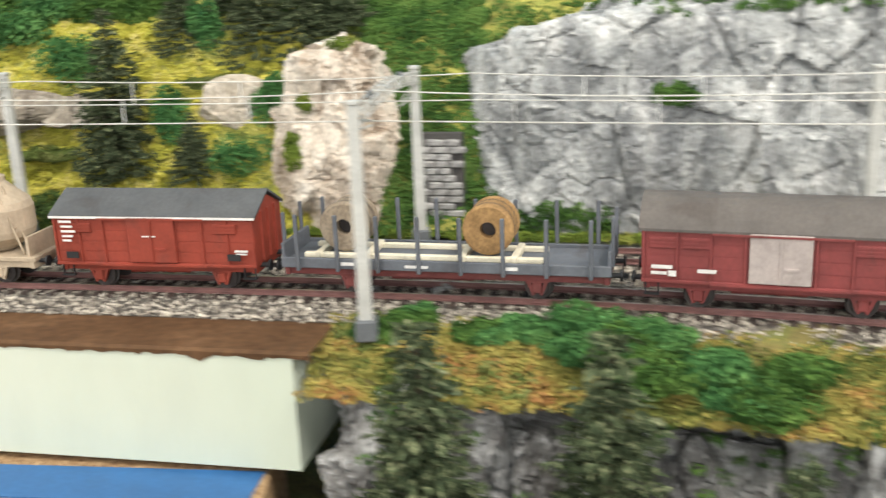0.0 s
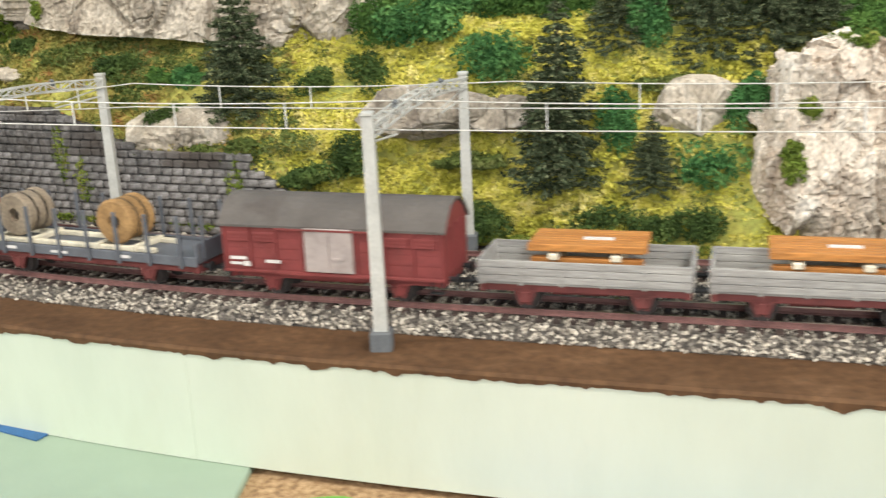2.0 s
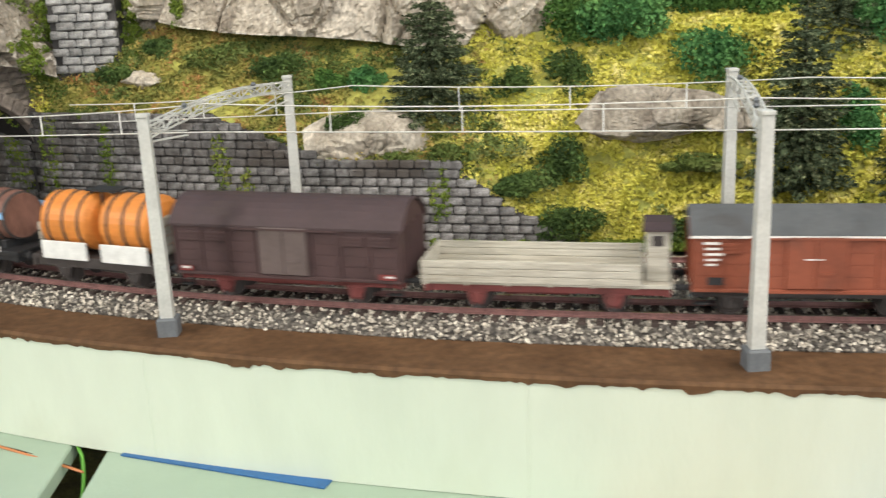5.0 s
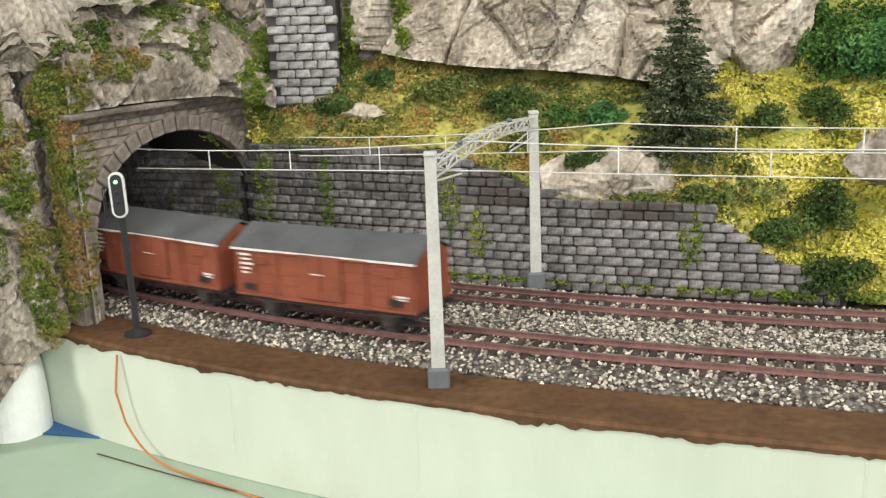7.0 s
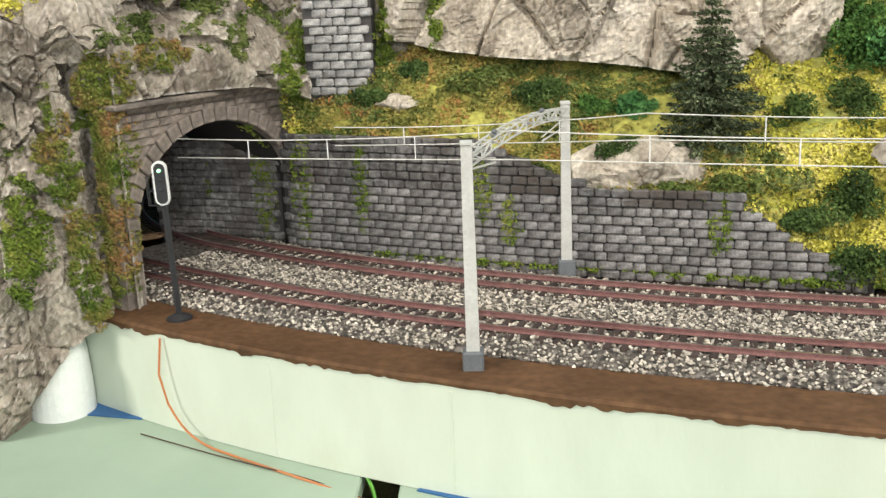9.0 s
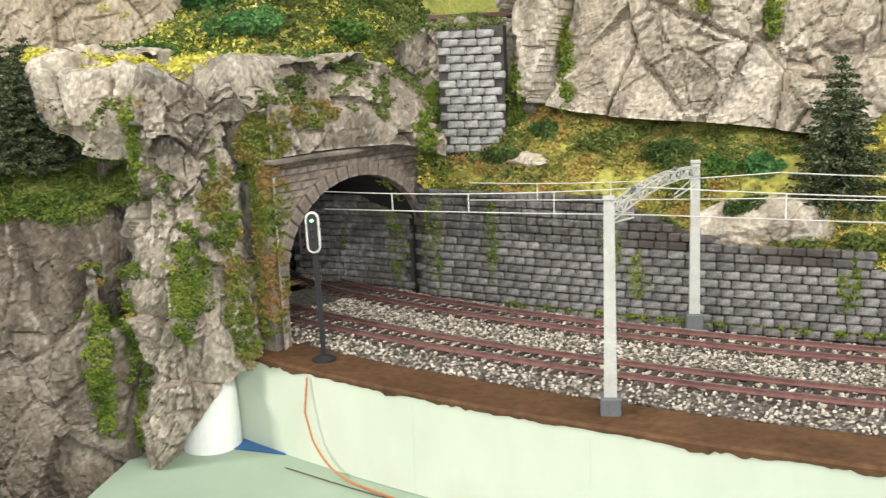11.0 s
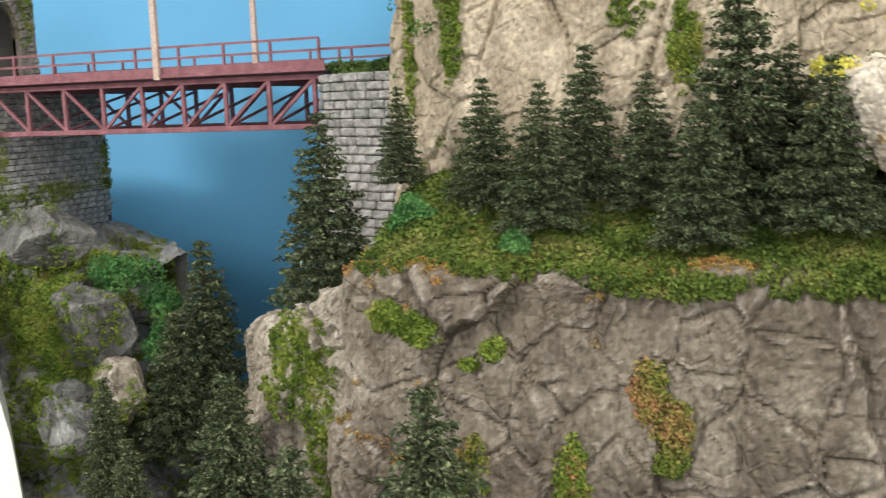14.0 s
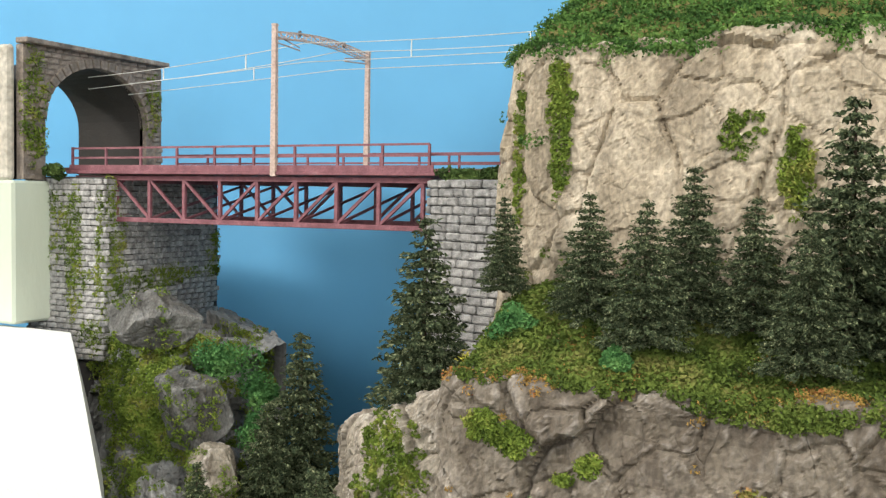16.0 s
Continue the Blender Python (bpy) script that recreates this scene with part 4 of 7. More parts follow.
def clump_points(rg, centres, radii, per):
    """Points on and just under the upper skin of lumpy clumps; centres (n,3), radii (n,3)."""
    n = len(centres)
    d = rg.normal(0, 1, (n, per, 3))
    d /= np.linalg.norm(d, axis=2)[:, :, None]
    lump = 1 + 0.3 * soft_noise((d * 2.3 + rg.uniform(0, 50, (n, 1, 3))).reshape(-1, 3), 5).reshape(n, per, 1)
    r = radii[:, None] * lump * rg.uniform(0.72, 1.03, (n, per, 1))
    return (centres[:, None] + d * r).reshape(-1, 3), d.reshape(-1, 3)


def bush(name, c, size, mat, label, seed, lumps=9, per=300, leaf=0.0013, category="bush", group=""):
    """One bush of several lumps round c (its base), size (wide, deep, tall)."""
    rg = np.random.default_rng(seed)
    s = np.array(size)
    off = np.clip(rg.normal(0, 0.22, (lumps, 3)), -0.34, 0.34) * s
    off[:, 2] = np.abs(off[:, 2]) * 0.9 + s[2] * 0.2
    rad = s * rg.uniform(0.18, 0.34, (lumps, 1))
    p, nr = clump_points(rg, off, rad, per)
    ob = new(name, leaf_mesh(name, p, nr, leaf, mat, rg))
    ob.location = c
    return tagged(ob, label, category, group)


def carpet(name, pts, mat, label, seed, leaf=0.0012, lump=0.004, per=30, category="ground cover", flat=0.55):
    """Ground cover: small clumps at the points given."""
    rg = np.random.default_rng(seed)
    pts = np.asarray(pts)
    rad = lump * rg.uniform(0.55, 1.3, (len(pts), 1)) * np.array([[1, 1, flat]])
    p, nr = clump_points(rg, pts, rad, per)
    ob = new(name, leaf_mesh(name, p, nr + np.array((0, -0.15, 0.3)), leaf, mat, rg))
    return tagged(ob, label, category, kind="stuff")


def on_hill(rg, n, x0, x1, d0, d1, keep=None):
    out = []
    for _ in range(n):
        x, d = rg.uniform(x0, x1), rg.uniform(d0, d1)
        y = foot_y(x) + d
        p = (x, y, hill_z(x, y))
        if keep is None or keep(*p):
            out.append(p)
    return out


def conifer_mesh(seed, wide=0.2, gap=0.04):
    """Crown of a fir of height 1: uneven tiers of shaggy branches that carry thick tufts of needles."""
    rg = np.random.default_rng(seed)
    c, nr, ax = [], [], []
    tiers = 17
    for k in range(tiers):
        h = gap + (0.97 - gap) * (k / (tiers - 1)) ** 0.95
        reach = wide * ((1 - h) / (1 - gap)) ** 0.72 * rg.uniform(0.85, 1.1) + 0.012
        nb = max(5, int(15 * reach / wide) + 3)
        for b in range(nb):
            a = 2 * math.pi * (b + rg.uniform(-0.4, 0.4)) / nb + k * 2.4
            ln = reach * rg.uniform(0.68, 1.14)
            m = max(2, int(ln / 0.024))
            tilt = rg.uniform(-0.42, -0.12)
            for i in range(m):
                t = (i + rg.uniform(0.3, 1.0)) / m
                r = ln * t
                o = np.array((math.cos(a) * r, math.sin(a) * r, h + tilt * r + 0.18 * r * t))
                q = 9 if t > 0.5 else 6
                c += list(o + rg.normal(0, (0.017, 0.017, 0.010), (q, 3)))
                nr += [(math.cos(a) * 0.45, math.sin(a) * 0.45, 0.75)] * q
                ax += [(math.cos(a), math.sin(a), tilt + 0.1)] * q
    for z in np.linspace(0.1, 0.99, 46):
        c.append(rg.normal(0, 0.006, 3) + (0, 0, z))
        nr.append((0, -0.5, 0.5))
        ax.append((0, 0, 1))
    return leaf_mesh("crown", np.array(c), np.array(nr), 0.0165, CONIFER, rg, 0.75, 1.1, np.array(ax) + rg.normal(0, 0.35, (len(ax), 3)))


TRUNK = Shape().turned([(0.022, -0.02), (0.018, 0.15), (0.012, 0.5), (0.003, 0.97)], 8)
FIRS = []
for k, (sd, w) in enumerate(((1, 0.28), (2, 0.35), (3, 0.23), (4, 0.43))):
    FIRS.append((mesh_of("trunk", TRUNK.v, TRUNK.f, BARK, True), conifer_mesh(sd, w)))


def fir(x, y, z, tall, kind=0, turn=0.0, label="dark green model fir tree standing on the ledge", lean=0.0):
    t = thing("fir_tree", label, "tree", pose(x, y, z, lean, 0, turn) @ Matrix.Scale(tall, 4), "fir trees")
    for nm, me in zip(("trunk", "crown"), FIRS[kind]):
        ob = new(nm, me)
        ob.parent = t
    return t


LEDGE = "dark green model fir tree standing on the rock ledge"
for x, y, z, tall, kind in ((-1.000, 0.622, 0.118, 0.047, 0), (-0.951, 0.605, 0.110, 0.057, 1), (-0.920, 0.588, 0.102, 0.062, 1), (-0.905, 0.610, 0.112, 0.068, 0), (-0.877, 0.603, 0.110, 0.056, 1), (-0.852, 0.577, 0.098, 0.060, 1), (-0.839, 0.602, 0.106, 0.102, 0), (-0.804, 0.582, 0.104, 0.066, 1), (-0.820, 0.620, 0.112, 0.064, 1), (-0.780, 0.606, 0.108, 0.044, 1)):
    fir(x, y, z, tall, kind, random.uniform(0, 360), LEDGE)
fir(-1.046, 0.626, 0.056, 0.098, 0, 40, "tall slim fir tree in front of the bridge abutment")
for x, y, z, tall, kind in ((-1.172, 0.70, -0.03, 0.106, 0), (-1.184, 0.68, -0.056, 0.088, 1), (-1.199, 0.63, -0.070, 0.073, 2), (-1.082, 0.58, -0.072, 0.099, 1), (-1.144, 0.58, -0.088, 0.076, 2), (-1.12, 0.63, -0.118, 0.09, 1), (-1.16, 0.59, -0.122, 0.08, 0), (-1.11, 0.54, -0.122, 0.075, 2)):
    fir(x, y, z, tall, kind, random.uniform(0, 360), "dark fir tree rising from the gorge")
for x, y, z, tall, kind in ((-0.944, 0.504, -0.06, 0.112, 1), (-1.0, 0.50, -0.08, 0.105, 2), (-0.817, 0.505, -0.08, 0.094, 0), (-0.87, 0.50, -0.11, 0.09, 1)):
    fir(x, y, z, tall, kind, random.uniform(0, 360), "dark fir tree at the foot of the cliff")
for x, y, z, tall, kind in ((-0.187, 0.581, 0.030, 0.098, 0), (-0.371, 0.634, 0.070, 0.078, 1), (-0.140, 0.564, 0.031, 0.038, 3)):
    fir(x, y, z, tall, kind, random.uniform(0, 360), "dark fir tree on the yellow hillside")
for x, y, z, tall, kind in ((-0.104, 0.608, 0.094, 0.062, 3), (-0.076, 0.606, 0.096, 0.062, 3), (-0.052, 0.604, 0.096, 0.058, 3), (-0.152, 0.624, 0.100, 0.05, 3), (-0.124, 0.63, 0.102, 0.05, 3)):
    fir(x, y, z, tall, kind, random.uniform(0, 360), "dark spreading fir tree high on the slope")
for x, y, z, tall, kind in ((-0.010, 0.302, -0.112, 0.146, 2), (0.052, 0.296, -0.112, 0.142, 2), (0.108, 0.272, -0.118, 0.112, 0), (0.02, 0.285, -0.118, 0.07, 1)):
    fir(x, y, z, tall, kind, random.uniform(0, 360), "dark slim fir tree in front of the rocks")

rg = np.random.default_rng(12)
patch = lambda x, y, z, s, lo: noise.noise(Vector((x, y, z)) * s) + 0.5 * noise.noise(Vector((x, y, z)) * (2 * s)) > lo * 0.7
carpet("yellow_grass", on_hill(rg, 5600, -0.36, -0.075, -0.002, 0.092), LEAF_YELLOW, "bright yellow grass flock on the hillside", 1, leaf=0.0012, lump=0.0036, per=30, flat=0.4)
carpet("hill_moss", on_hill(rg, 1600, -0.40, -0.08, 0.0, 0.13, lambda x, y, z: patch(x, y, z, 22, 0.4)), LEAF_OLIVE, "olive green moss patches on the hillside", 2, lump=0.005)
carpet("wall_top_moss", on_hill(rg, 3600, -0.62, -0.34, 0.0, 0.09, lambda x, y, z: patch(x, y, z, 24, 0.12)), LEAF_OLIVE, "olive green moss above the retaining wall", 3, lump=0.005)
carpet("wall_top_grass", on_hill(rg, 2300, -0.62, -0.34, 0.0, 0.075), LEAF_AUTUMN, "yellow and orange scatter above the retaining wall", 4)
carpet("upper_moss", on_hill(rg, 2600, -0.30, 0.03, 0.088, 0.20), LEAF_MID, "green foliage along the top of the slope", 5, lump=0.006)
carpet("column_moss", on_hill(rg, 2200, -0.04, 0.03, 0.0, 0.12), LEAF_MID, "green moss between the rock faces", 6, lump=0.004)
carpet("wall_foot_moss", [(*beside(x, float(np.interp(x, (-0.62, -0.45, -0.3, 0.3), (0.098, 0.112, 0.108, 0.10))) + rg.uniform(-0.003, 0.008))[:2], 0.006) for x in rg.uniform(-0.60, 0.2, 800)], LEAF_IVY, "strip of moss along the foot of the wall", 7, lump=0.0035)
carpet("gorge_moss", [(x, y, -0.118) for x, y in zip(rg.uniform(-1.3, -0.7, 1500), rg.uniform(0.38, 0.75, 1500))], LEAF_OLIVE, "moss on the valley floor", 10, lump=0.006)
carpet("verge_moss", [(*beside(x, -o)[:2], verge_z(o)) for x, o in zip(rg.uniform(-0.045, 0.3, 2200), rg.uniform(0.010, 0.054, 2200))], LEAF_AUTUMN, "yellow and rusty scatter on the verge", 11, lump=0.0035)
carpet("verge_grass", [(*beside(x, -o)[:2], verge_z(o)) for x, o in zip(rg.uniform(-0.045, 0.3, 1500), rg.uniform(0.010, 0.05, 1500)) if patch(x, o, 2, 30, 0.0)], LEAF_OLIVE, "olive moss on the verge", 13, lump=0.004)
carpet("grey_cliff_top_moss", on_hill(rg, 1800, 0.02, 0.42, 0.055, 0.2), LEAF_MID, "green moss above the grey cliff", 22, lump=0.006)
carpet("tunnel_top_moss", on_hill(rg, 3400, -0.86, -0.60, 0.0, 0.12), LEAF_OLIVE, "moss on the slope above the tunnel", 15, lump=0.005)
carpet("tunnel_top_grass", on_hill(rg, 1500, -0.84, -0.60, 0.0, 0.09, lambda x, y, z: patch(x, y, z, 22, 0.1)), LEAF_YELLOW, "yellow grass on the slope above the tunnel", 16, lump=0.005)
for k in range(26):
    x, o = (rg.uniform(-0.03, 0.06), rg.uniform(0.010, 0.028)) if k < 10 else (rg.uniform(0.06, 0.135), rg.uniform(0.016, 0.052)) if k < 20 else (rg.uniform(0.14, 0.26), rg.uniform(0.008, 0.03))
    w = 0.02 if k < 10 else 0.034
    bush("verge_bush", (*beside(x, -o)[:2], verge_z(o) - 0.002), (w, w * 0.7, w * 0.55), (LEAF_MID, LEAF_BRIGHT)[k % 2], "green foliage bush on the verge before the tracks", 60 + k, group="verge bushes")
for k, (x, d, w, t, mt) in enumerate(((-0.70, 0.03, 0.04, 0.02, LEAF_BRIGHT), (-0.73, 0.05, 0.04, 0.025, LEAF_BRIGHT), (-0.66, 0.05, 0.04, 0.02, LEAF_MID), (-0.79, 0.04, 0.04, 0.02, LEAF_BRIGHT), (-0.62, 0.06, 0.03, 0.02, LEAF_MID))):
    y = foot_y(x) + d
    bush("slope_bush", (x, y, hill_z(x, y) - 0.003), (w, 0.022, t), mt, "bright green bush above the tunnel", 260 + k, group="slope bushes")
for k in range(16):
    x = rg.uniform(-0.30, -0.06)
    d = rg.uniform(0.105, 0.15)
    y = foot_y(x) + d
    bush("hill_bush", (x, y, hill_z(x, y) - 0.003), (0.036, 0.026, 0.028), (LEAF_MID, LEAF_BRIGHT)[k % 2], "leafy green bush high on the slope", 100 + k, group="hill bushes")
ROUND, LEAFY, SHADE = "rounded olive green bush on the hillside", "bright leafy bush on the hillside", "dense dark green bush on the hillside"
for k, (x, y, z, w, t, mt, lb) in enumerate((
        (-0.225, 0.572, 0.006, 0.034, 0.024, LEAF_DARK, SHADE), (-0.252, 0.578, 0.006, 0.022, 0.016, LEAF_DARK, SHADE), (-0.163, 0.560, 0.008, 0.046, 0.024, LEAF_DARK, SHADE), (-0.140, 0.548, 0.008, 0.022, 0.016, LEAF_DARK, SHADE), (-0.120, 0.540, 0.006, 0.028, 0.026, LEAF_DARK, SHADE),
        (-0.113, 0.560, 0.030, 0.046, 0.032, LEAF_BRIGHT, LEAFY), (-0.094, 0.566, 0.062, 0.020, 0.036, LEAF_BRIGHT, LEAFY), (-0.1555, 0.583, 0.044, 0.022, 0.046, LEAF_BRIGHT, LEAFY), (-0.137, 0.598, 0.077, 0.048, 0.012, LEAF_OLIVE, ROUND),
        (-0.219, 0.622, 0.084, 0.048, 0.034, LEAF_BRIGHT, LEAFY), (-0.263, 0.642, 0.102, 0.050, 0.034, LEAF_BRIGHT, LEAFY), (-0.290, 0.650, 0.104, 0.036, 0.040, LEAF_MID, LEAFY), (-0.214, 0.656, 0.110, 0.046, 0.034, LEAF_MID, LEAFY), (-0.246, 0.664, 0.114, 0.040, 0.034, LEAF_BRIGHT, LEAFY), (-0.185, 0.648, 0.112, 0.040, 0.034, LEAF_MID, LEAFY), (-0.135, 0.612, 0.098, 0.022, 0.042, LEAF_BRIGHT, LEAFY),
        (-0.492, 0.680, 0.094, 0.060, 0.022, LEAF_OLIVE, ROUND), (-0.455, 0.668, 0.088, 0.036, 0.020, LEAF_DARK, SHADE), (-0.427, 0.663, 0.078, 0.022, 0.020, LEAF_MID, LEAFY), (-0.406, 0.653, 0.080, 0.019, 0.022, LEAF_BRIGHT, LEAFY), (-0.332, 0.640, 0.075, 0.027, 0.024, LEAF_DARK, SHADE), (-0.295, 0.640, 0.077, 0.028, 0.030, LEAF_DARK, SHADE),
        (-0.352, 0.614, 0.047, 0.048, 0.014, LEAF_OLIVE, ROUND), (-0.330, 0.600, 0.030, 0.036, 0.016, LEAF_DARK, SHADE), (-0.305, 0.606, 0.030, 0.030, 0.038, LEAF_DARK, SHADE), (-0.305, 0.588, 0.006, 0.036, 0.026, LEAF_DARK, SHADE), (-0.530, 0.694, 0.100, 0.017, 0.018, LEAF_DARK, SHADE), (-0.555, 0.690, 0.088, 0.022, 0.018, LEAF_DARK, SHADE),
        (-0.235, 0.590, 0.040, 0.036, 0.010, LEAF_OLIVE, ROUND), (-0.415, 0.632, 0.062, 0.026, 0.016, LEAF_DARK, SHADE), (-0.384, 0.622, 0.047, 0.028, 0.010, LEAF_OLIVE, ROUND))):
    bush("slope_bush", (x, y, z), (w, min(0.024, w * 0.8), t), mt, lb, 200 + k, leaf=0.0011 if mt is LEAF_DARK else 0.0013, group="slope bushes")
# ---- ivy on upright faces ----
from mathutils.bvhtree import BVHTree


def tree_of(objs):
    v, f = [], []
    for ob in objs:
        n = len(v)
        place = ob.parent.matrix_basis @ ob.matrix_basis if ob.parent else ob.matrix_basis
        v += [place @ p.co for p in ob.data.vertices]
        f += [[i + n for i in p.vertices] for p in ob.data.polygons]
        FACE_OWNERS.extend([ob.get("category") == "boulder"] * len(ob.data.polygons))
    return BVHTree.FromPolygons(v, f)


FACE_OWNERS = []


# ---- masonry ----
def stone_meshes(mat, w, h, d, seed, n=7):
    rg2 = np.random.default_rng(seed)
    out = []
    for _ in range(n):
        sh = Shape().box((0, 0, 0), (w * 0.955, d, h * 0.91), min(w, h) * 0.16)
        v = np.array(sh.v)
        v += rg2.normal(0, h * 0.035, v.shape)
        v[:, 1] -= np.where(v[:, 1] < 0, rg2.uniform(0, d * 0.25), 0)
        out.append(mesh_of("stone", v, sh.f, mat))
    return out


def lay_stones(parent, line, low, top, w, h, mat, limit, seed, proud=0.0006, depth=0.003, gap=None, lift=0.0):
    """Courses of stone along the foot line [(x, y), ...], its face to the right of the way along it; top: height over the run. Single stones up to limit, the rest joined."""
    rg2 = np.random.default_rng(seed)
    meshes = stone_meshes(mat, w, h, depth, seed)
    pts = np.array(line, float)
    run = np.concatenate([[0], np.cumsum(np.hypot(*np.diff(pts, axis=0).T))])
    places = []
    rows = int((max(top(r) for r in np.linspace(0, run[-1], 40)) - low) / h) + 1
    for k in range(rows):
        r = -w * (0.5 if k % 2 else 0.0) * rg2.uniform(0.8, 1.2)
        while r < run[-1]:
            sx = rg2.uniform(0.72, 1.25)
            mid = r + w * sx / 2
            z = low + (k + 0.5) * h
            if 0.25 * w < mid < run[-1] - 0.25 * w and z + 0.05 * h < top(mid) and not (gap and gap(mid, z)):
                x, y = np.interp(mid, run, pts[:, 0]), np.interp(mid, run, pts[:, 1])
                e = 0.002
                dx, dy = np.interp(mid + e, run, pts[:, 0]) - np.interp(mid - e, run, pts[:, 0]), np.interp(mid + e, run, pts[:, 1]) - np.interp(mid - e, run, pts[:, 1])
                places.append(pose(x + dy / (2 * e) * proud, y - dx / (2 * e) * proud, z + lift, rg2.normal(0, 0.7), rg2.normal(0, 0.5), math.degrees(math.atan2(dy, dx))) @ Matrix.Diagonal((sx, 1, 1, 1)))
            r += w * sx
    for i, m in enumerate(places[:limit]):
        piece("stone", meshes[i % len(meshes)], m, parent)
    if len(places) > limit:
        vs, fs = [], []
        for i, m in enumerate(places[limit:]):
            me = meshes[i % len(meshes)]
            n0 = len(vs)
            vs += [m @ v.co for v in me.vertices]
            fs += [[j + n0 for j in p.vertices] for p in me.polygons]
        ob = new("stonework", mesh_of("stonework", vs, fs, mat))
        ob.parent = parent
        tagged(ob, kind="stuff")


def wall_core(name, line, low, top, thick, mat, label, category="wall"):
    """The mortar body of a wall behind its stones."""
    pts = np.array(line, float)
    run = np.concatenate([[0], np.cumsum(np.hypot(*np.diff(pts, axis=0).T))])
    sh = Shape()
    rs = np.linspace(0, run[-1], max(3, int(run[-1] / 0.006)))
    for r in rs:
        x, y = np.interp(r, run, pts[:, 0]), np.interp(r, run, pts[:, 1])
        e = 0.002
        d = Vector((np.interp(r + e, run, pts[:, 0]) - np.interp(r - e, run, pts[:, 0]), np.interp(r + e, run, pts[:, 1]) - np.interp(r - e, run, pts[:, 1]), 0)).normalized()
        nx, ny = -d.y, d.x
        sh.v += [(x, y, low), (x, y, top(r)), (x + nx * thick, y + ny * thick, top(r)), (x + nx * thick, y + ny * thick, low)]
    n = len(rs)
    sh.f = [(i * 4 + k, i * 4 + 4 + k, i * 4 + 4 + (k + 1) % 4, i * 4 + (k + 1) % 4) for i in range(n - 1) for k in range(4)] + [(0, 1, 2, 3), tuple(range(n * 4 - 4, n * 4))[::-1]]
    return tagged(part(name, sh, mat, None), label, category, kind="structure")


WL = np.array(WALL_LINE)
WRUN = np.concatenate([[0], np.cumsum(np.hypot(*np.diff(WL, axis=0).T))])
ret_top = lambda r: wall_top(float(np.interp(r, WRUN, WL[:, 0])))
retaining_wall = wall_core("wall_retaining", WALL_LINE, -0.002, lambda r: ret_top(r) - 0.0012, 0.006, MORTAR, "grey stone retaining wall with ivy behind the tracks")
up_top = lambda r: 0.172
PIER_LINE = [(-0.594, 0.706), (-0.575, 0.702), (-0.553, 0.700)]
upper_pier = wall_core("wall_upper", PIER_LINE, 0.09, up_top, 0.012, MORTAR, "pale grey stone pier between ivy above the tunnel")
SMALL_LINE = [(-0.012, 0.5225), (0.012, 0.5165)]
small_wall = wall_core("wall_small", SMALL_LINE, 0.0, lambda r: 0.058, 0.006, MORTAR, "small stone wall between the two rock faces")

# ---- tunnel mouth ----
PL, PR = Vector((-0.667, 0.598, 0)), Vector((-0.609, 0.707, 0))
PU = (PR - PL).normalized()
PN = Vector((PU.y, -PU.x, 0))
PW = (PR - PL).length


def arch_points(width, spring, crown, n=22, foot=-0.002):
    """Outline of an arched opening in (u, z), from its left foot over the crown to its right foot."""
    pts = [(0, foot)]
    for i in range(n + 1):
        a = math.pi * (1 - i / n)
        pts.append((width / 2 + math.cos(a) * width / 2, spring + math.sin(a) * (crown - spring)))
    return pts + [(width, foot)]


def portal(name, m, width, spring, crown, left, right, high, thick, mat, label, low=-0.002, ring=True):
    """A wall with an arched opening in the local x-z plane, its face to -y."""
    inner = arch_points(width, spring, crown, foot=low)
    n = len(inner)
    outer = []
    for u, z in inner:
        a = math.atan2(z - spring * 0.5, u - width / 2)
        c, s = math.cos(a), math.sin(a)
        k = min([((width + right if c > 0 else -left) - width / 2) / c if abs(c) > 1e-6 else 9, (high - spring * 0.5) / s if s > 1e-6 else 9])
        outer.append((width / 2 + c * k, spring * 0.5 + s * k))
    outer[0], outer[-1] = (-left, low), (width + right, low)
    corner = [i for i in range(n)]
    sh = Shape()
    for y in (0, thick):
        sh.v += [(u, y, z) for u, z in inner] + [(u, y, z) for u, z in outer]
    for i in range(n - 1):
        sh.f += [(i, n + i, n + i + 1, i + 1), (2 * n + i, 2 * n + i + 1, 3 * n + i + 1, 3 * n + i), (i, i + 1, 2 * n + i + 1, 2 * n + i), (n + i, 3 * n + i, 3 * n + i + 1, n + i + 1)]
    sh.f += [(0, 2 * n, 3 * n, n), (n - 1, 2 * n - 1, 4 * n - 1, 3 * n - 1)]
    ob = thing(name, label, "tunnel portal", m)
    part("face", sh, mat, ob)
    return ob, inner


portal_m = Matrix.Translation(PL) @ Matrix.Rotation(math.atan2(PU.y, PU.x), 4, "Z")
tunnel_mouth, arch_in = portal("tunnel_portal", portal_m, PW, 0.040, 0.088, 0.012, 0.012, 0.104, 0.010, PORTAL, "sooty grey stone portal of a double-track tunnel")
part("cornice", Shape().box((PW / 2, -0.0005, 0.1035), (PW + 0.022, 0.0125, 0.003), 0.0008), PORTAL, tunnel_mouth)
for i in range(1, len(arch_in) - 2):
    (u0, z0), (u1, z1) = arch_in[i], arch_in[i + 1]
    mu, mz = (u0 + u1) / 2, (z0 + z1) / 2
    a = math.atan2(z1 - z0, u1 - u0)
    ln = math.hypot(u1 - u0, z1 - z0)
    part("arch_stone", Shape().box((0, 0, 0.004), (ln * 0.95, 0.003, 0.008), 0.0006), PORTAL, tunnel_mouth, m=Matrix.Translation((mu, -0.0008, mz)) @ Matrix.Rotation(-a, 4, "Y"))

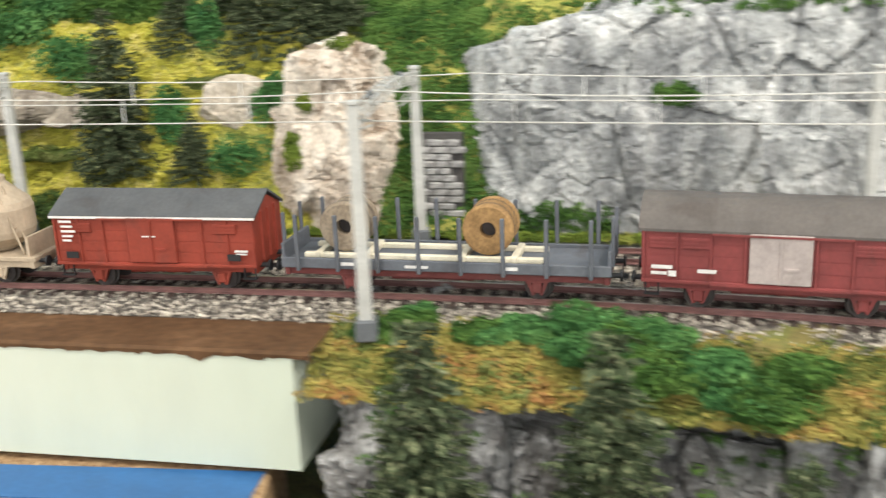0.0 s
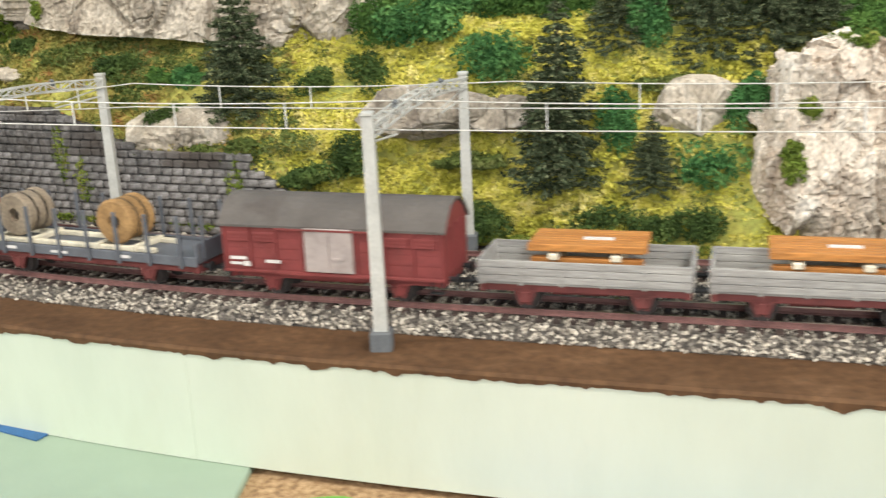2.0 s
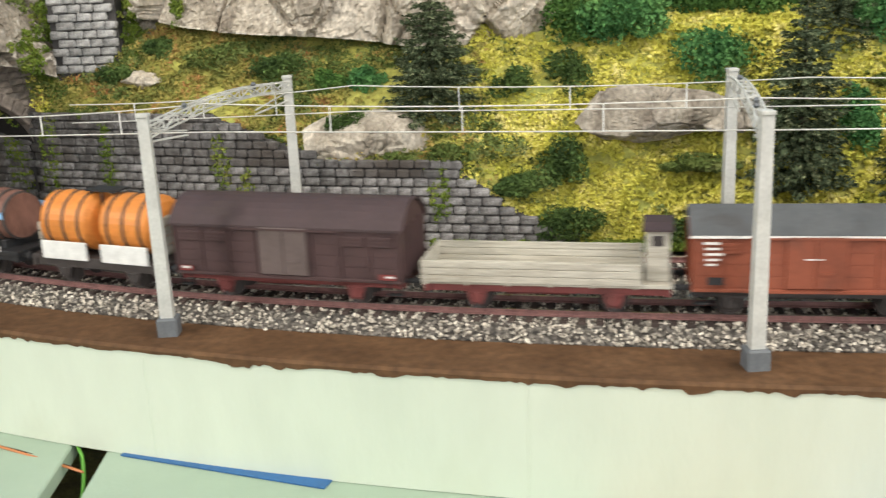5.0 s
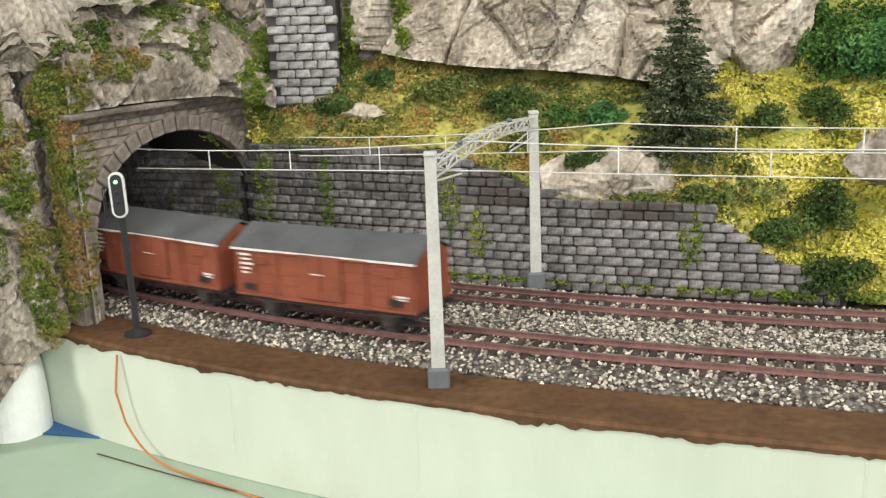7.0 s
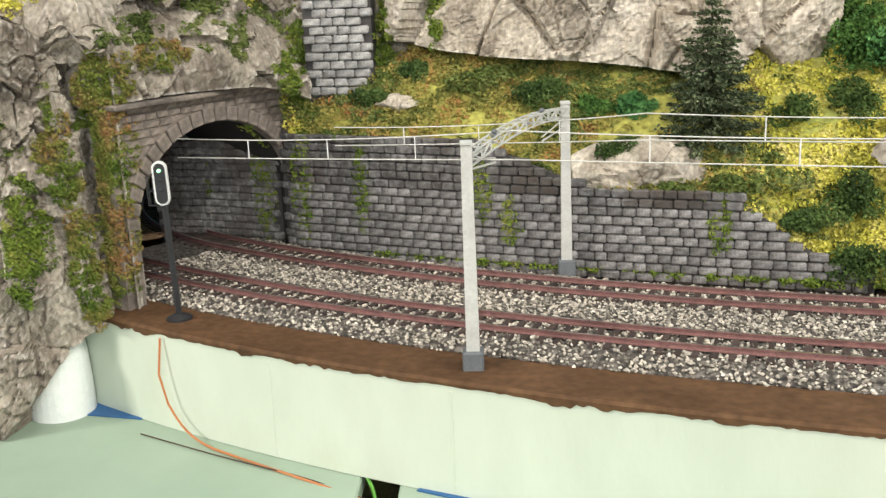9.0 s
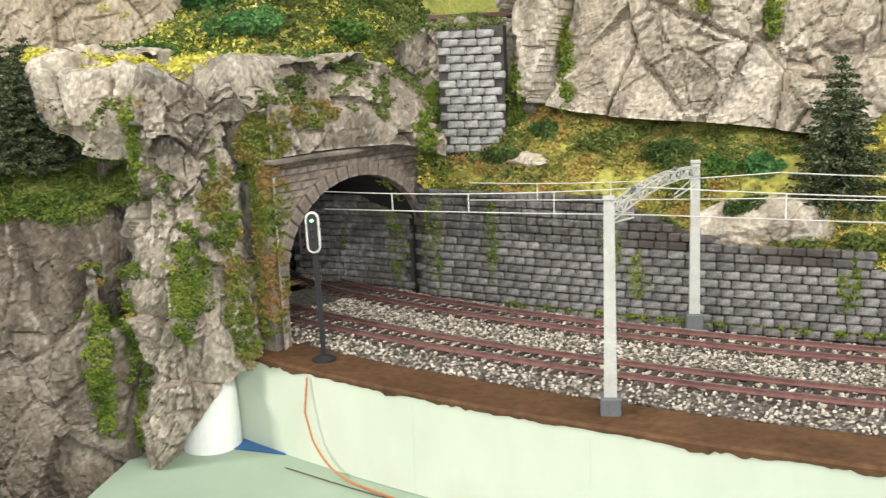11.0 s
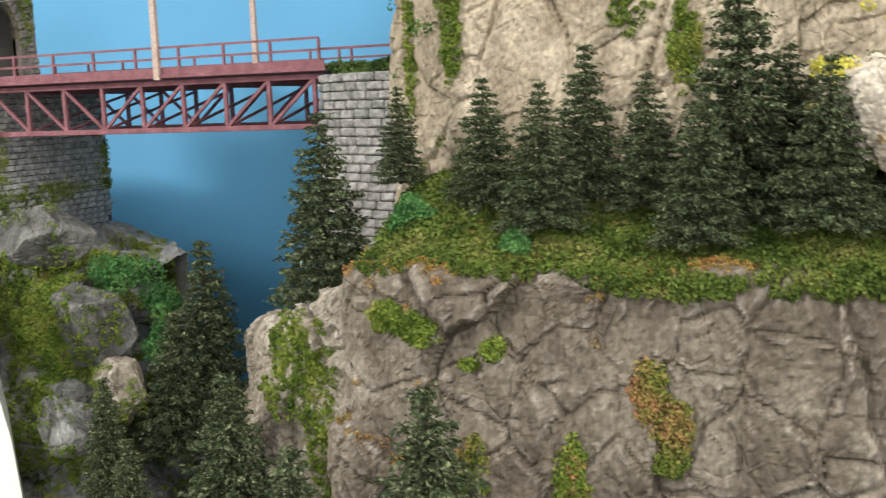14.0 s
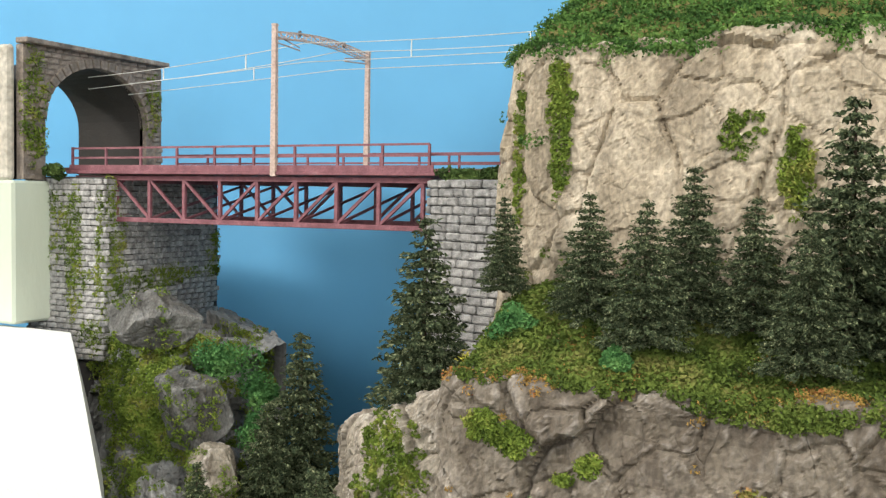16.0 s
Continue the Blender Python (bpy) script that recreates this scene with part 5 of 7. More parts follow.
# tunnel lining, following the bend of the tracks
lining, prev = Shape(), None
ring_pts = arch_points(PW, 0.040, 0.0875)
turn_in = math.atan2(PU.y, PU.x)
o = Vector(PL) - PN * 0.004
steps = 16
for k in range(steps):
    ux = Vector((math.cos(turn_in), math.sin(turn_in), 0))
    lining.v += [tuple(o + ux * u + Vector((0, 0, z))) for u, z in ring_pts]
    o = o + Vector((-ux.y, ux.x, 0)) * 0.014
    turn_in -= 0.05
    o = o + ux * 0.0
n = len(ring_pts)
lining.f = [(k * n + i, k * n + i + 1, k * n + n + i + 1, k * n + n + i) for k in range(steps - 1) for i in range(n - 1)]
tagged(part("tunnel_lining", lining, LINING_DARK, None), "near-black lining inside the tunnel", "tunnel lining", kind="structure")
inside_line = [tuple((Vector(PR) + Vector((-PU.y, PU.x, 0)) * d - PU * (0.0008 + d * d * 1.6))[:2]) for d in np.linspace(0.10, 0.008, 8)]
tunnel_wall = wall_core("wall_tunnel", inside_line, -0.002, lambda r: 0.066, 0.0005, MORTAR, "stone side wall inside the tunnel")

# ---- catenary ----
def tapered_post(h, w0=0.0056, w1=0.0044):
    sh = Shape()
    for a in (0, 1):
        sh.v += [(x * (w0, w1)[a] / 2, y * (w0, w1)[a] / 2 * 0.9, a * h) for x, y in ((-1, -1), (1, -1), (1, 1), (-1, 1))]
    sh.f = [(3, 2, 1, 0), (4, 5, 6, 7)] + [(i, (i + 1) % 4, 4 + (i + 1) % 4, 4 + i) for i in range(4)]
    return sh.box((0, 0, h + 0.0006), (w1 * 1.15, w1 * 1.15, 0.0016), 0.0003)


def gantry(a, b, label, mat=CONCRETE, foot=True, top_a=0.094, top_b=0.095, za=0.0, zb=0.006):
    """Two posts joined by a lattice beam, and the arms that hold the wires of two tracks."""
    g = thing("catenary_gantry", label, "catenary mast", group="catenary gantries")
    A, B = Vector((*a, za)), Vector((*b, zb))
    for p, top in ((A, top_a), (B, top_b)):
        part("post", tapered_post(top - p.z - 0.004) if foot else tapered_post(top - p.z - 0.004, 0.0040, 0.0032), mat, g, m=Matrix.Translation(p + Vector((0, 0, 0.004))))
        if foot:
            part("foundation", Shape().box((0, 0, 0.0035), (0.0088, 0.0088, 0.009), 0.0007), FOOT, g, "dark grey foundation block", m=Matrix.Translation(p))
    d = (B - A)
    d.z = 0
    ln = d.length
    d.normalize()
    beam = Shape()
    P0, P1 = Vector((A.x, A.y, top_a - 0.004)), Vector((B.x, B.y, top_b - 0.002))
    side = Vector((-d.y, d.x, 0)) * 0.0022
    arcz = lambda t: 0.004 * math.sin(math.pi * t)
    at = lambda t, s, up: P0.lerp(P1, t) + side * s + Vector((0, 0, arcz(t) + up))
    nb = 12
    for i in range(nb):
        t0, t1 = i / nb, (i + 1) / nb
        for s in (-1, 1):
            for up in (0, -0.0045):
                beam.bar(at(t0, s, up), at(t1, s, up), 0.0007)
            beam.bar(at(t0, s, 0), at(t0, s, -0.0045), 0.0006)
            beam.bar(at(t0, s, -0.0045 if i % 2 else 0), at(t1, s, 0 if i % 2 else -0.0045), 0.0005)
        beam.bar(at(t0, -1, 0), at(t0, 1, 0), 0.0006)
    part("lattice_beam", beam, mat, g)
    for t in (0.24, 0.72):
        q = P0.lerp(P1, t)
        part("insulator", Shape().turned([(0.0007, 0), (0.0014, 0.001), (0.0008, 0.002), (0.0014, 0.003), (0.0007, 0.004)], 10, Matrix.Translation(q + Vector((0, 0, 0.001)))), FOOT, g, "small dark insulator")
    for p, q in ((A, 0.24), (B, 0.72)):
        e = P0.lerp(P1, q)
        part("wire_arm", Shape().rod((p.x, p.y, top_a - 0.0105), (e.x, e.y, top_a - 0.0125), 0.0005, n=6).rod((p.x, p.y, top_a - 0.006), (e.x, e.y, top_a - 0.0105), 0.0004, n=6), mat, g)
    return g


MASTS = [((-0.494, 0.499), (-0.447, 0.6155)), ((-0.2635, 0.426), (-0.2345, 0.549)), ((-0.032, 0.378), (-0.0105, 0.492))]
for a, b in MASTS:
    gantry(a, b, "pale grey catenary gantry with lattice beam over both tracks")
lone = thing("catenary_mast", "pale grey catenary mast in front of the grey cliff", "catenary mast", pose(0.195, 0.440, 0.004))
part("post", tapered_post(0.088), CONCRETE, lone)
part("foundation", Shape().box((0, 0, 0.002), (0.0088, 0.0088, 0.009), 0.0007), FOOT, lone)
part("wire_arm", Shape().rod((0, 0, 0.079), (-0.008, -0.028, 0.077), 0.0005, n=6), CONCRETE, lone)


def tube_along(line, r, n=6):
    sh = Shape()
    for i, p in enumerate(line):
        d = (line[min(i + 1, len(line) - 1)] - line[max(i - 1, 0)]).normalized()
        a = d.cross(Vector((0, 0, 1)))
        a = a.normalized() if a.length > 1e-3 else Vector((1, 0, 0))
        b = a.cross(d)
        sh.v += [tuple(p + (a * math.cos(2 * math.pi * k / n) + b * math.sin(2 * math.pi * k / n)) * r) for k in range(n)]
    m = len(line)
    sh.f = [(i * n + k, i * n + (k + 1) % n, (i + 1) * n + (k + 1) % n, (i + 1) * n + k) for i in range(m - 1) for k in range(n)] + [tuple(range(n))[::-1], tuple(range((m - 1) * n, m * n))]
    return sh


def catenary(label, pts_top, pts_low, drops, r=0.00031):
    """A carrying wire and a contact wire with flat droppers; pts: (x, y, z) supports."""
    w = thing("overhead_wire", label, "overhead wire", group="overhead wires")

    def sagged(pts, sag):
        out = []
        for p, q in zip(pts, pts[1:]):
            out += [Vector(p).lerp(Vector(q), t) - Vector((0, 0, 4 * sag * t * (1 - t))) for t in np.linspace(0, 1, 9)[:-1]]
        return out + [Vector(pts[-1])]

    rows = []
    for nm, pts, sag in (("carrying_wire", pts_top, 0.0022), ("contact_wire", pts_low, 0.0003)):
        line = sagged(pts, sag)
        rows.append(line)
        part(nm, tube_along(line, r), WIRE, w)
    k = len(rows[0])
    for i in range(1, k):
        if i % 8 in drops:
            part("dropper", Shape().bar(rows[0][i], rows[1][i], 0.0011, 0.0004), WHITE, w)
    return w


def wire_at(x, off, z):
    p = beside(x, off)
    return (p[0], p[1], z)


FR, BK = GAUGE / 2, GAUGE / 2 + SPACING
for off, xs, lb in ((FR, (0.40, 0.19, -0.025, -0.255, -0.478, -0.655), "bare catenary wires over the front track"), (BK, (0.40, 0.19, -0.0, -0.225, -0.435, -0.605), "bare catenary wires over the back track")):
    tops, lows = [wire_at(x, off, 0.094) for x in xs[:-1]], [wire_at(x, off, 0.0815) for x in xs[:-1]]
    tops.append(wire_at(xs[-1], off, 0.083))
    lows.append(wire_at(xs[-1], off, 0.073))
    catenary(lb, tops, lows, (2, 4, 6))

# ---- signal ----
sig = thing("light_signal", "slim black railway light signal showing green", "signal", pose(-0.642, 0.573, 0.0, 0, -1, 8))
part("base_plate", Shape().turned([(0.0065, 0), (0.0065, 0.001), (0.004, 0.0022), (0.0022, 0.003)], 24), BLACK, sig)
post = Shape()
for sx in (-0.0011, 0.0011):
    post.bar((sx, 0, 0.002), (sx, 0, 0.060), 0.0008)
for k in range(16):
    post.bar((-0.0011, 0, 0.004 + k * 0.0035), (0.0011, 0, 0.0075 + k * 0.0035), 0.0006)
post.bar((0, 0.0008, 0.002), (0, 0.0008, 0.060), 0.0016)
part("mast", post, BLACK, sig)


def oval(hw, hh, y0, y1, n=10):
    out = [(math.cos(a) * hw, hh - hw + math.sin(a) * hw) for a in np.linspace(0, math.pi, n)] + [(math.cos(a) * hw, -hh + hw + math.sin(a) * hw) for a in np.linspace(math.pi, 2 * math.pi, n)]
    k = len(out)
    sh = Shape()
    sh.v = [(x, y, z) for y in (y0, y1) for x, z in out]
    sh.f = [tuple(range(k)), tuple(range(k, 2 * k))[::-1]] + [(i, k + i, k + (i + 1) % k, (i + 1) % k) for i in range(k)]
    return sh


head = part("signal_head", oval(0.0036, 0.0108, -0.001, 0.001), WHITE, sig, "black oval signal head with a white rim", m=Matrix.Translation((0, -0.0015, 0.069)))
part("target_plate", oval(0.0026, 0.0098, -0.0016, 0.0), BLACK, head)
for z, mt in ((0.0064, glow("green_lamp", (0.05, 1.0, 0.25), 1.6)), (0.0018, BLACK), (-0.003, BLACK)):
    part("lamp", Shape().turned([(0.0009, 0), (0.0009, 0.0009), (0.0004, 0.0012)], 14, Matrix.Translation((0, -0.0016, z)) @ Matrix.Rotation(math.pi / 2, 4, "X")), mt, head)
cage = Shape()
for x in (-0.0075, -0.0045):
    for y in (0.001, 0.005):
        cage.bar((x, y, 0.058), (x, y, 0.072), 0.0005)
for z in (0.058, 0.065, 0.072):
    cage.bar((-0.0075, 0.001, z), (-0.0075, 0.005, z), 0.0005).bar((-0.0075, 0.001, z), (-0.001, 0.001, z), 0.0005)
part("service_cage", cage, BLACK, sig)

# ---- bridge over the gorge ----
bx0, bx1, by0, by1, bz = -1.385, -1.088, 0.716, 0.822, 0.178
bridge = thing("truss_bridge", "red-brown double-track truss bridge over the gorge", "bridge")
NPAN = 9
for y in (by0, by1):
    for z in (bz - 0.004, bz - 0.034):
        part("chord", Shape().box(((bx0 + bx1) / 2 + (0.004 if z < 0.16 else 0), y, z), (bx1 - bx0 - (0.012 if z < 0.16 else 0), 0.0028, 0.0034), 0.0003), RUST_STEEL, bridge)
    for i in range(NPAN + 1):
        x = bx0 + 0.008 + (bx1 - bx0 - 0.014) * i / NPAN
        part("upright", Shape().bar((x, y, bz - 0.034), (x, y, bz - 0.004), 0.0024, 0.0024), RUST_STEEL, bridge)
        if i < NPAN:
            x2 = bx0 + 0.008 + (bx1 - bx0 - 0.014) * (i + 1) / NPAN
            za, zb = (bz - 0.005, bz - 0.033) if i < NPAN // 2 else (bz - 0.033, bz - 0.005)
            part("diagonal", Shape().bar((x, y, za), (x2, y, zb), 0.0019, 0.0019), RUST_STEEL, bridge)
for i in range(NPAN + 1):
    x = bx0 + 0.008 + (bx1 - bx0 - 0.014) * i / NPAN
    part("cross_beam", Shape().bar((x, by0, bz - 0.006), (x, by1, bz - 0.006), 0.002, 0.003).bar((x, by0, bz - 0.033), (x, by1, bz - 0.008), 0.0016), RUST_STEEL, bridge)
part("deck", Shape().box(((bx0 + bx1) / 2, (by0 + by1) / 2, bz), (bx1 - bx0 + 0.01, by1 - by0 + 0.012, 0.0022), 0.0003), RUST_STEEL, bridge)
for y in (by0 - 0.004, by1 + 0.004):
    part("kick_plate", Shape().box(((bx0 + bx1) / 2, y, bz + 0.0028), (bx1 - bx0 + 0.006, 0.0012, 0.0052), 0.0002), RUST_STEEL, bridge)
    for z in (bz + 0.0105, bz + 0.0175):
        part("handrail", Shape().bar((bx0, y, z), (bx1, y, z + 0.001), 0.0012, 0.0014), RUST_STEEL, bridge)
    for i in range(10):
        x = bx0 + (bx1 - bx0) * i / 9
        part("rail_post", Shape().bar((x, y, bz), (x, y, bz + 0.0185), 0.0016, 0.0014), RUST_STEEL, bridge)
part("walkway_rail", Shape().bar((bx1, by0 - 0.002, bz + 0.012), (bx1 + 0.05, by0 + 0.004, bz + 0.0125), 0.0012).bar((bx1, by0 - 0.002, bz + 0.006), (bx1 + 0.05, by0 + 0.004, bz + 0.0065), 0.001).bar((bx1 + 0.012, by0 - 0.001, bz), (bx1 + 0.012, by0 - 0.001, bz + 0.012), 0.0012), RUST_STEEL, bridge)
for y in (by0 + 0.024, by0 + 0.041, by0 + 0.066, by0 + 0.083):
    part("running_rail", Shape().box(((bx0 + bx1) / 2, y, bz + 0.003), (bx1 - bx0 + 0.16, 0.0012, 0.0026)), RAIL, bridge)
for x in np.arange(bx0 + 0.004, bx1, 0.0105):
    for y in (by0 + 0.0325, by0 + 0.0745):
        part("sleeper", Shape().box((x, y, bz + 0.0016), (0.0035, 0.030, 0.0014)), SLEEPER, bridge)
bridge_gantry = gantry((-1.203, 0.711), (-1.2, 0.827), "weathered pinkish catenary gantry standing on the bridge", MAST_RUST, False, 0.275, 0.273, 0.172, 0.172)
for y, lb in ((0.742, "faint catenary wires over the bridge"), (0.785, "faint catenary wires over the far bridge track")):
    catenary(lb, [(-1.40, y, 0.252), (-1.2, y, 0.268), (-0.98, y, 0.268)], [(-1.40, y, 0.243), (-1.2, y, 0.255), (-0.98, y, 0.255)], (3, 6) if y < 0.76 else (5,), 0.0003)

# piers
LEFT_PIER = [(-1.425, 0.706), (-1.347, 0.706), (-1.345, 0.83)]
left_pier = wall_core("wall_pier", LEFT_PIER, -0.1, lambda r: 0.1745, 0.05, MORTAR, "grey stone bridge pier overgrown with ivy", "bridge pier")
RIGHT_PIER = [(-1.092, 0.84), (-1.083, 0.704), (-1.045, 0.688), (-1.0, 0.68)]
right_pier = wall_core("wall_abutment", RIGHT_PIER, 0.03, lambda r: 0.1745, 0.03, MORTAR, "pale stone bridge abutment beside the cliff", "bridge pier")
portal_b, arch_b = portal("tunnel_portal", Matrix.Translation((-1.402, 0.702, 0.172)) @ Matrix.Rotation(math.pi / 2, 4, "Z"), 0.106, 0.045, 0.088, 0.020, 0.018, 0.100, 0.007, PORTAL, "free-standing grey stone tunnel portal at the bridge end", low=0.0)
part("cornice", Shape().box((0.053, 0.0, 0.100), (0.150, 0.012, 0.004), 0.0008), PORTAL, portal_b)
for i in range(1, len(arch_b) - 2):
    (u0, z0), (u1, z1) = arch_b[i], arch_b[i + 1]
    a, ln = math.atan2(z1 - z0, u1 - u0), math.hypot(u1 - u0, z1 - z0)
    part("arch_stone", Shape().box((0, 0, 0.0035), (ln * 0.95, 0.003, 0.007), 0.0006), PORTAL, portal_b, m=Matrix.Translation(((u0 + u1) / 2, -0.0008, (z0 + z1) / 2)) @ Matrix.Rotation(-a, 4, "Y"))
tube = Shape()
for k in range(6):
    tube.v += [(u, 0.004 + k * 0.0145, z) for u, z in arch_points(0.106, 0.045, 0.088, foot=0.0)]
    tube.v += [(u + (0.008 if u > 0.05 else -0.008) * 0.8, 0.004 + k * 0.0145, z * 1.06) for u, z in arch_points(0.106, 0.045, 0.088, foot=0.0)]
n = len(arch_points(0.106, 0.045, 0.088))
for k in range(5):
    for layer in (0, n):
        tube.f += [(k * 2 * n + layer + i, k * 2 * n + layer + i + 1, (k + 1) * 2 * n + layer + i + 1, (k + 1) * 2 * n + layer + i) for i in range(n - 1)]
part("shell", Shape().box((-0.0235, 0.052, 0.048), (0.006, 0.090, 0.098), 0.002), CREAM_PLASTER, portal_b, "rough cream plaster shell of the short tunnel")
part("lining", tube, LINING_DARK, portal_b, "dark stone lining of the short tunnel")

# foam blocks at the left end
tagged(part("foam_block", Shape().box((-1.52, 0.76, 0.119), (0.24, 0.178, 0.104), 0.002), FOAM, None), "pale foam block that carries the far portal", "foam block")
lower_block = Shape()
lower_block.v = [(-1.75, 0.61, -0.159), (-1.228, 0.60, -0.159), (-1.244, 0.602, -0.03), (-1.262, 0.605, 0.03), (-1.274, 0.608, 0.064), (-1.75, 0.62, 0.067)]
lower_block.v += [(x - 0.08, 0.68, z) for x, y, z in lower_block.v]
lower_block.f = [(0, 1, 2, 3, 4, 5), (11, 10, 9, 8, 7, 6)] + [(i, 6 + i, 6 + (i + 1) % 6, (i + 1) % 6) for i in range(6)]
tagged(part("white_foam_block", lower_block, FOAM_WHITE, None), "raw white foam block beside the gorge", "foam block")
rock("gorge_bank", [(-1.40, 0.685), (-1.345, 0.655), (-1.295, 0.628), (-1.240, 0.630), (-1.208, 0.660), (-1.192, 0.71), (-1.21, 0.78), (-1.26, 0.85)], -0.15, [0.064, 0.060, 0.050, 0.040, 0.028, 0.020, 0.030, 0.050], 0.10, PLASTER, "dark overgrown bank below the bridge pier", amp=0.009, cell=0.03, seed=51, lean=0.05, category="rock")
for c, s, mt, sd in (((-1.290, 0.69, 0.078), (0.034, 0.018, 0.018), ROCK_SLATE, 61), ((-1.238, 0.672, 0.026), (0.026, 0.018, 0.025), ROCK_SLATE, 62), ((-1.208, 0.660, -0.012), (0.016, 0.014, 0.024), ROCK_BROWN, 63), ((-1.232, 0.635, -0.032), (0.019, 0.014, 0.018), ROCK_DARK, 64)):
    boulder("boulder", c, s, mt, "mossy grey boulder in the gorge", sd)

# ---- below the board: sheets, tape, wires ----
sheet_a = Shape().box((-0.648, 0.50, -0.0563), (0.206, 0.24, 0.008), 0.0008)
tagged(part("foam_sheet", sheet_a, FOAM_SHADED, None), "pale green foam sheet under the board", "foam sheet")
tagged(part("foam_sheet", Shape().box((-0.425, 0.46, -0.0563), (0.205, 0.2, 0.008), 0.0008), FOAM_SHADED, None), "pale foam sheet under the board", "foam sheet")
tagged(part("tape_strip", Shape().box((0, 0, 0), (0.10, 0.010, 0.0006), m=pose(-0.472, 0.4745, -0.0518, 0, 0, -24)), BLUE_TAPE, None), "blue strip of film at the board's foot", "film strip")
tagged(part("tape_strip", Shape().box((0, 0, 0), (0.045, 0.03, 0.0006), m=pose(-0.685, 0.588, -0.0518, 0, 0, -12)), BLUE_TAPE, None), "blue patch of film beside the foam cup", "film strip")
tagged(part("tape_strip", Shape().box((0, 0, 0), (0.17, 0.026, 0.0006), m=pose(-0.163, 0.370, -0.0548, 0, 0, -8)), BLUE_TAPE, None), "blue film lying under the foam board", "film strip")
tagged(part("chip_shelf", Shape().box((-0.20, 0.36, -0.0642), (0.25, 0.24, 0.018), 0.001), CHIP, None), "raw chipboard shelf below the foam board", "shelf")
for c, w, h in (((-0.18, 0.42, -0.116), 0.2, 0.086), ((-0.45, 0.45, -0.108), 0.06, 0.098), ((-0.70, 0.55, -0.108), 0.06, 0.098)):
    tagged(part("shelf_block", Shape().box(c, (w, 0.03, h), 0.001), CHIP, None), "raw chipboard block under the foam sheets", "support", "shelf blocks")
cup = Shape().turned([(0.0165, -0.0522), (0.0163, -0.036), (0.0156, -0.020), (0.0148, -0.014)], 28, Matrix.Translation((-0.712, 0.582, 0.0)))
tagged(part("foam_cup", cup, FOAM_WHITE, None, smooth=False), "white foam plug under the rock buttress", "foam piece")


def cable(name, pts, r, mat, label):
    return tagged(part(name, tube_along([Vector(p) for p in smooth_path(pts, 0.004)], r), mat, None), label, "wire")


ORANGE_WIRE = plain("orange_wire", (0.45, 0.16, 0.05), 0.5)
GREEN_WIRE = plain("green_wire", (0.12, 0.35, 0.05), 0.5)
cable("signal_wire", [(-0.647, 0.556, -0.004), (-0.649, 0.552, -0.02), (-0.645, 0.551, -0.038), (-0.63, 0.54, -0.0515), (-0.60, 0.52, -0.0515), (-0.565, 0.498, -0.0515), (-0.535, 0.485, -0.056)], 0.0006, ORANGE_WIRE, "thin orange wire hanging from the signal")
cable("signal_wire", [(-0.66, 0.55, -0.0512), (-0.61, 0.522, -0.0512), (-0.57, 0.503, -0.0514), (-0.54, 0.488, -0.055)], 0.00035, BARK, "thin brown wire along the board's foot")
cable("feeder_wire", [(-0.545, 0.508, -0.05), (-0.538, 0.498, -0.058), (-0.535, 0.47, -0.075), (-0.53, 0.45, -0.1)], 0.0009, GREEN_WIRE, "green wire hanging in the gap of the sheets")
cable("feeder_wire", [(-0.30, 0.40, -0.0545), (-0.275, 0.405, -0.0545), (-0.262, 0.385, -0.0545), (-0.26, 0.35, -0.0545)], 0.0011, GREEN_WIRE, "green and yellow wire on the shelf")

# ---- stones of the walls ----
lay_stones(retaining_wall, WALL_LINE[::1], 0.001, ret_top, 0.0088, 0.0049, STONE, 300, 1)
lay_stones(upper_pier, PIER_LINE, 0.095, up_top, 0.0098, 0.0050, STONE_PALE, 110, 2)
lay_stones(small_wall, SMALL_LINE, 0.002, lambda r: 0.057, 0.009, 0.0038, STONE_PALE, 60, 3)
lay_stones(tunnel_wall, inside_line, 0.001, lambda r: 0.065, 0.0088, 0.0047, STONE, 0, 4)
lay_stones(left_pier, LEFT_PIER, 0.04, lambda r: 0.1735, 0.0088, 0.0043, STONE_PALE, 300, 5)
lay_stones(right_pier, RIGHT_PIER, 0.06, lambda r: 0.1735, 0.0105, 0.0052, STONE_PALE, 300, 6)
SLEEPER_MESH = mesh_of("sleeper", *(lambda s: (s.v, s.f))(Shape().box((0, 0, 0), (0.0031, 0.030, 0.0022), 0.0003)), SLEEPER)
for tr, pts, run, r0 in ((front_track, FRONT_PTS, FRONT_RUN, ZERO - 0.28), (back_track, BACK_PTS, BACK_RUN, ZERO - 0.28)):
    for r in np.arange(r0, r0 + 1.16, 0.0072):
        p, q = on_line(pts, run, r), on_line(pts, run, r + 0.002)
        piece("sleeper", SLEEPER_MESH, pose(p.x, p.y, RAIL_Z - 0.0037, 0, 0, math.degrees(math.atan2(q.y - p.y, q.x - p.x))), tr)

def arch_gap(off, width, spring, crown, ring=0.0075):
    def gap(mid, z):
        u = (mid - off - width / 2) / (width / 2 + ring + 0.002)
        return abs(u) < 1 and (z < spring or u * u + ((z - spring) / (crown - spring + ring + 0.001)) ** 2 < 1)
    return gap


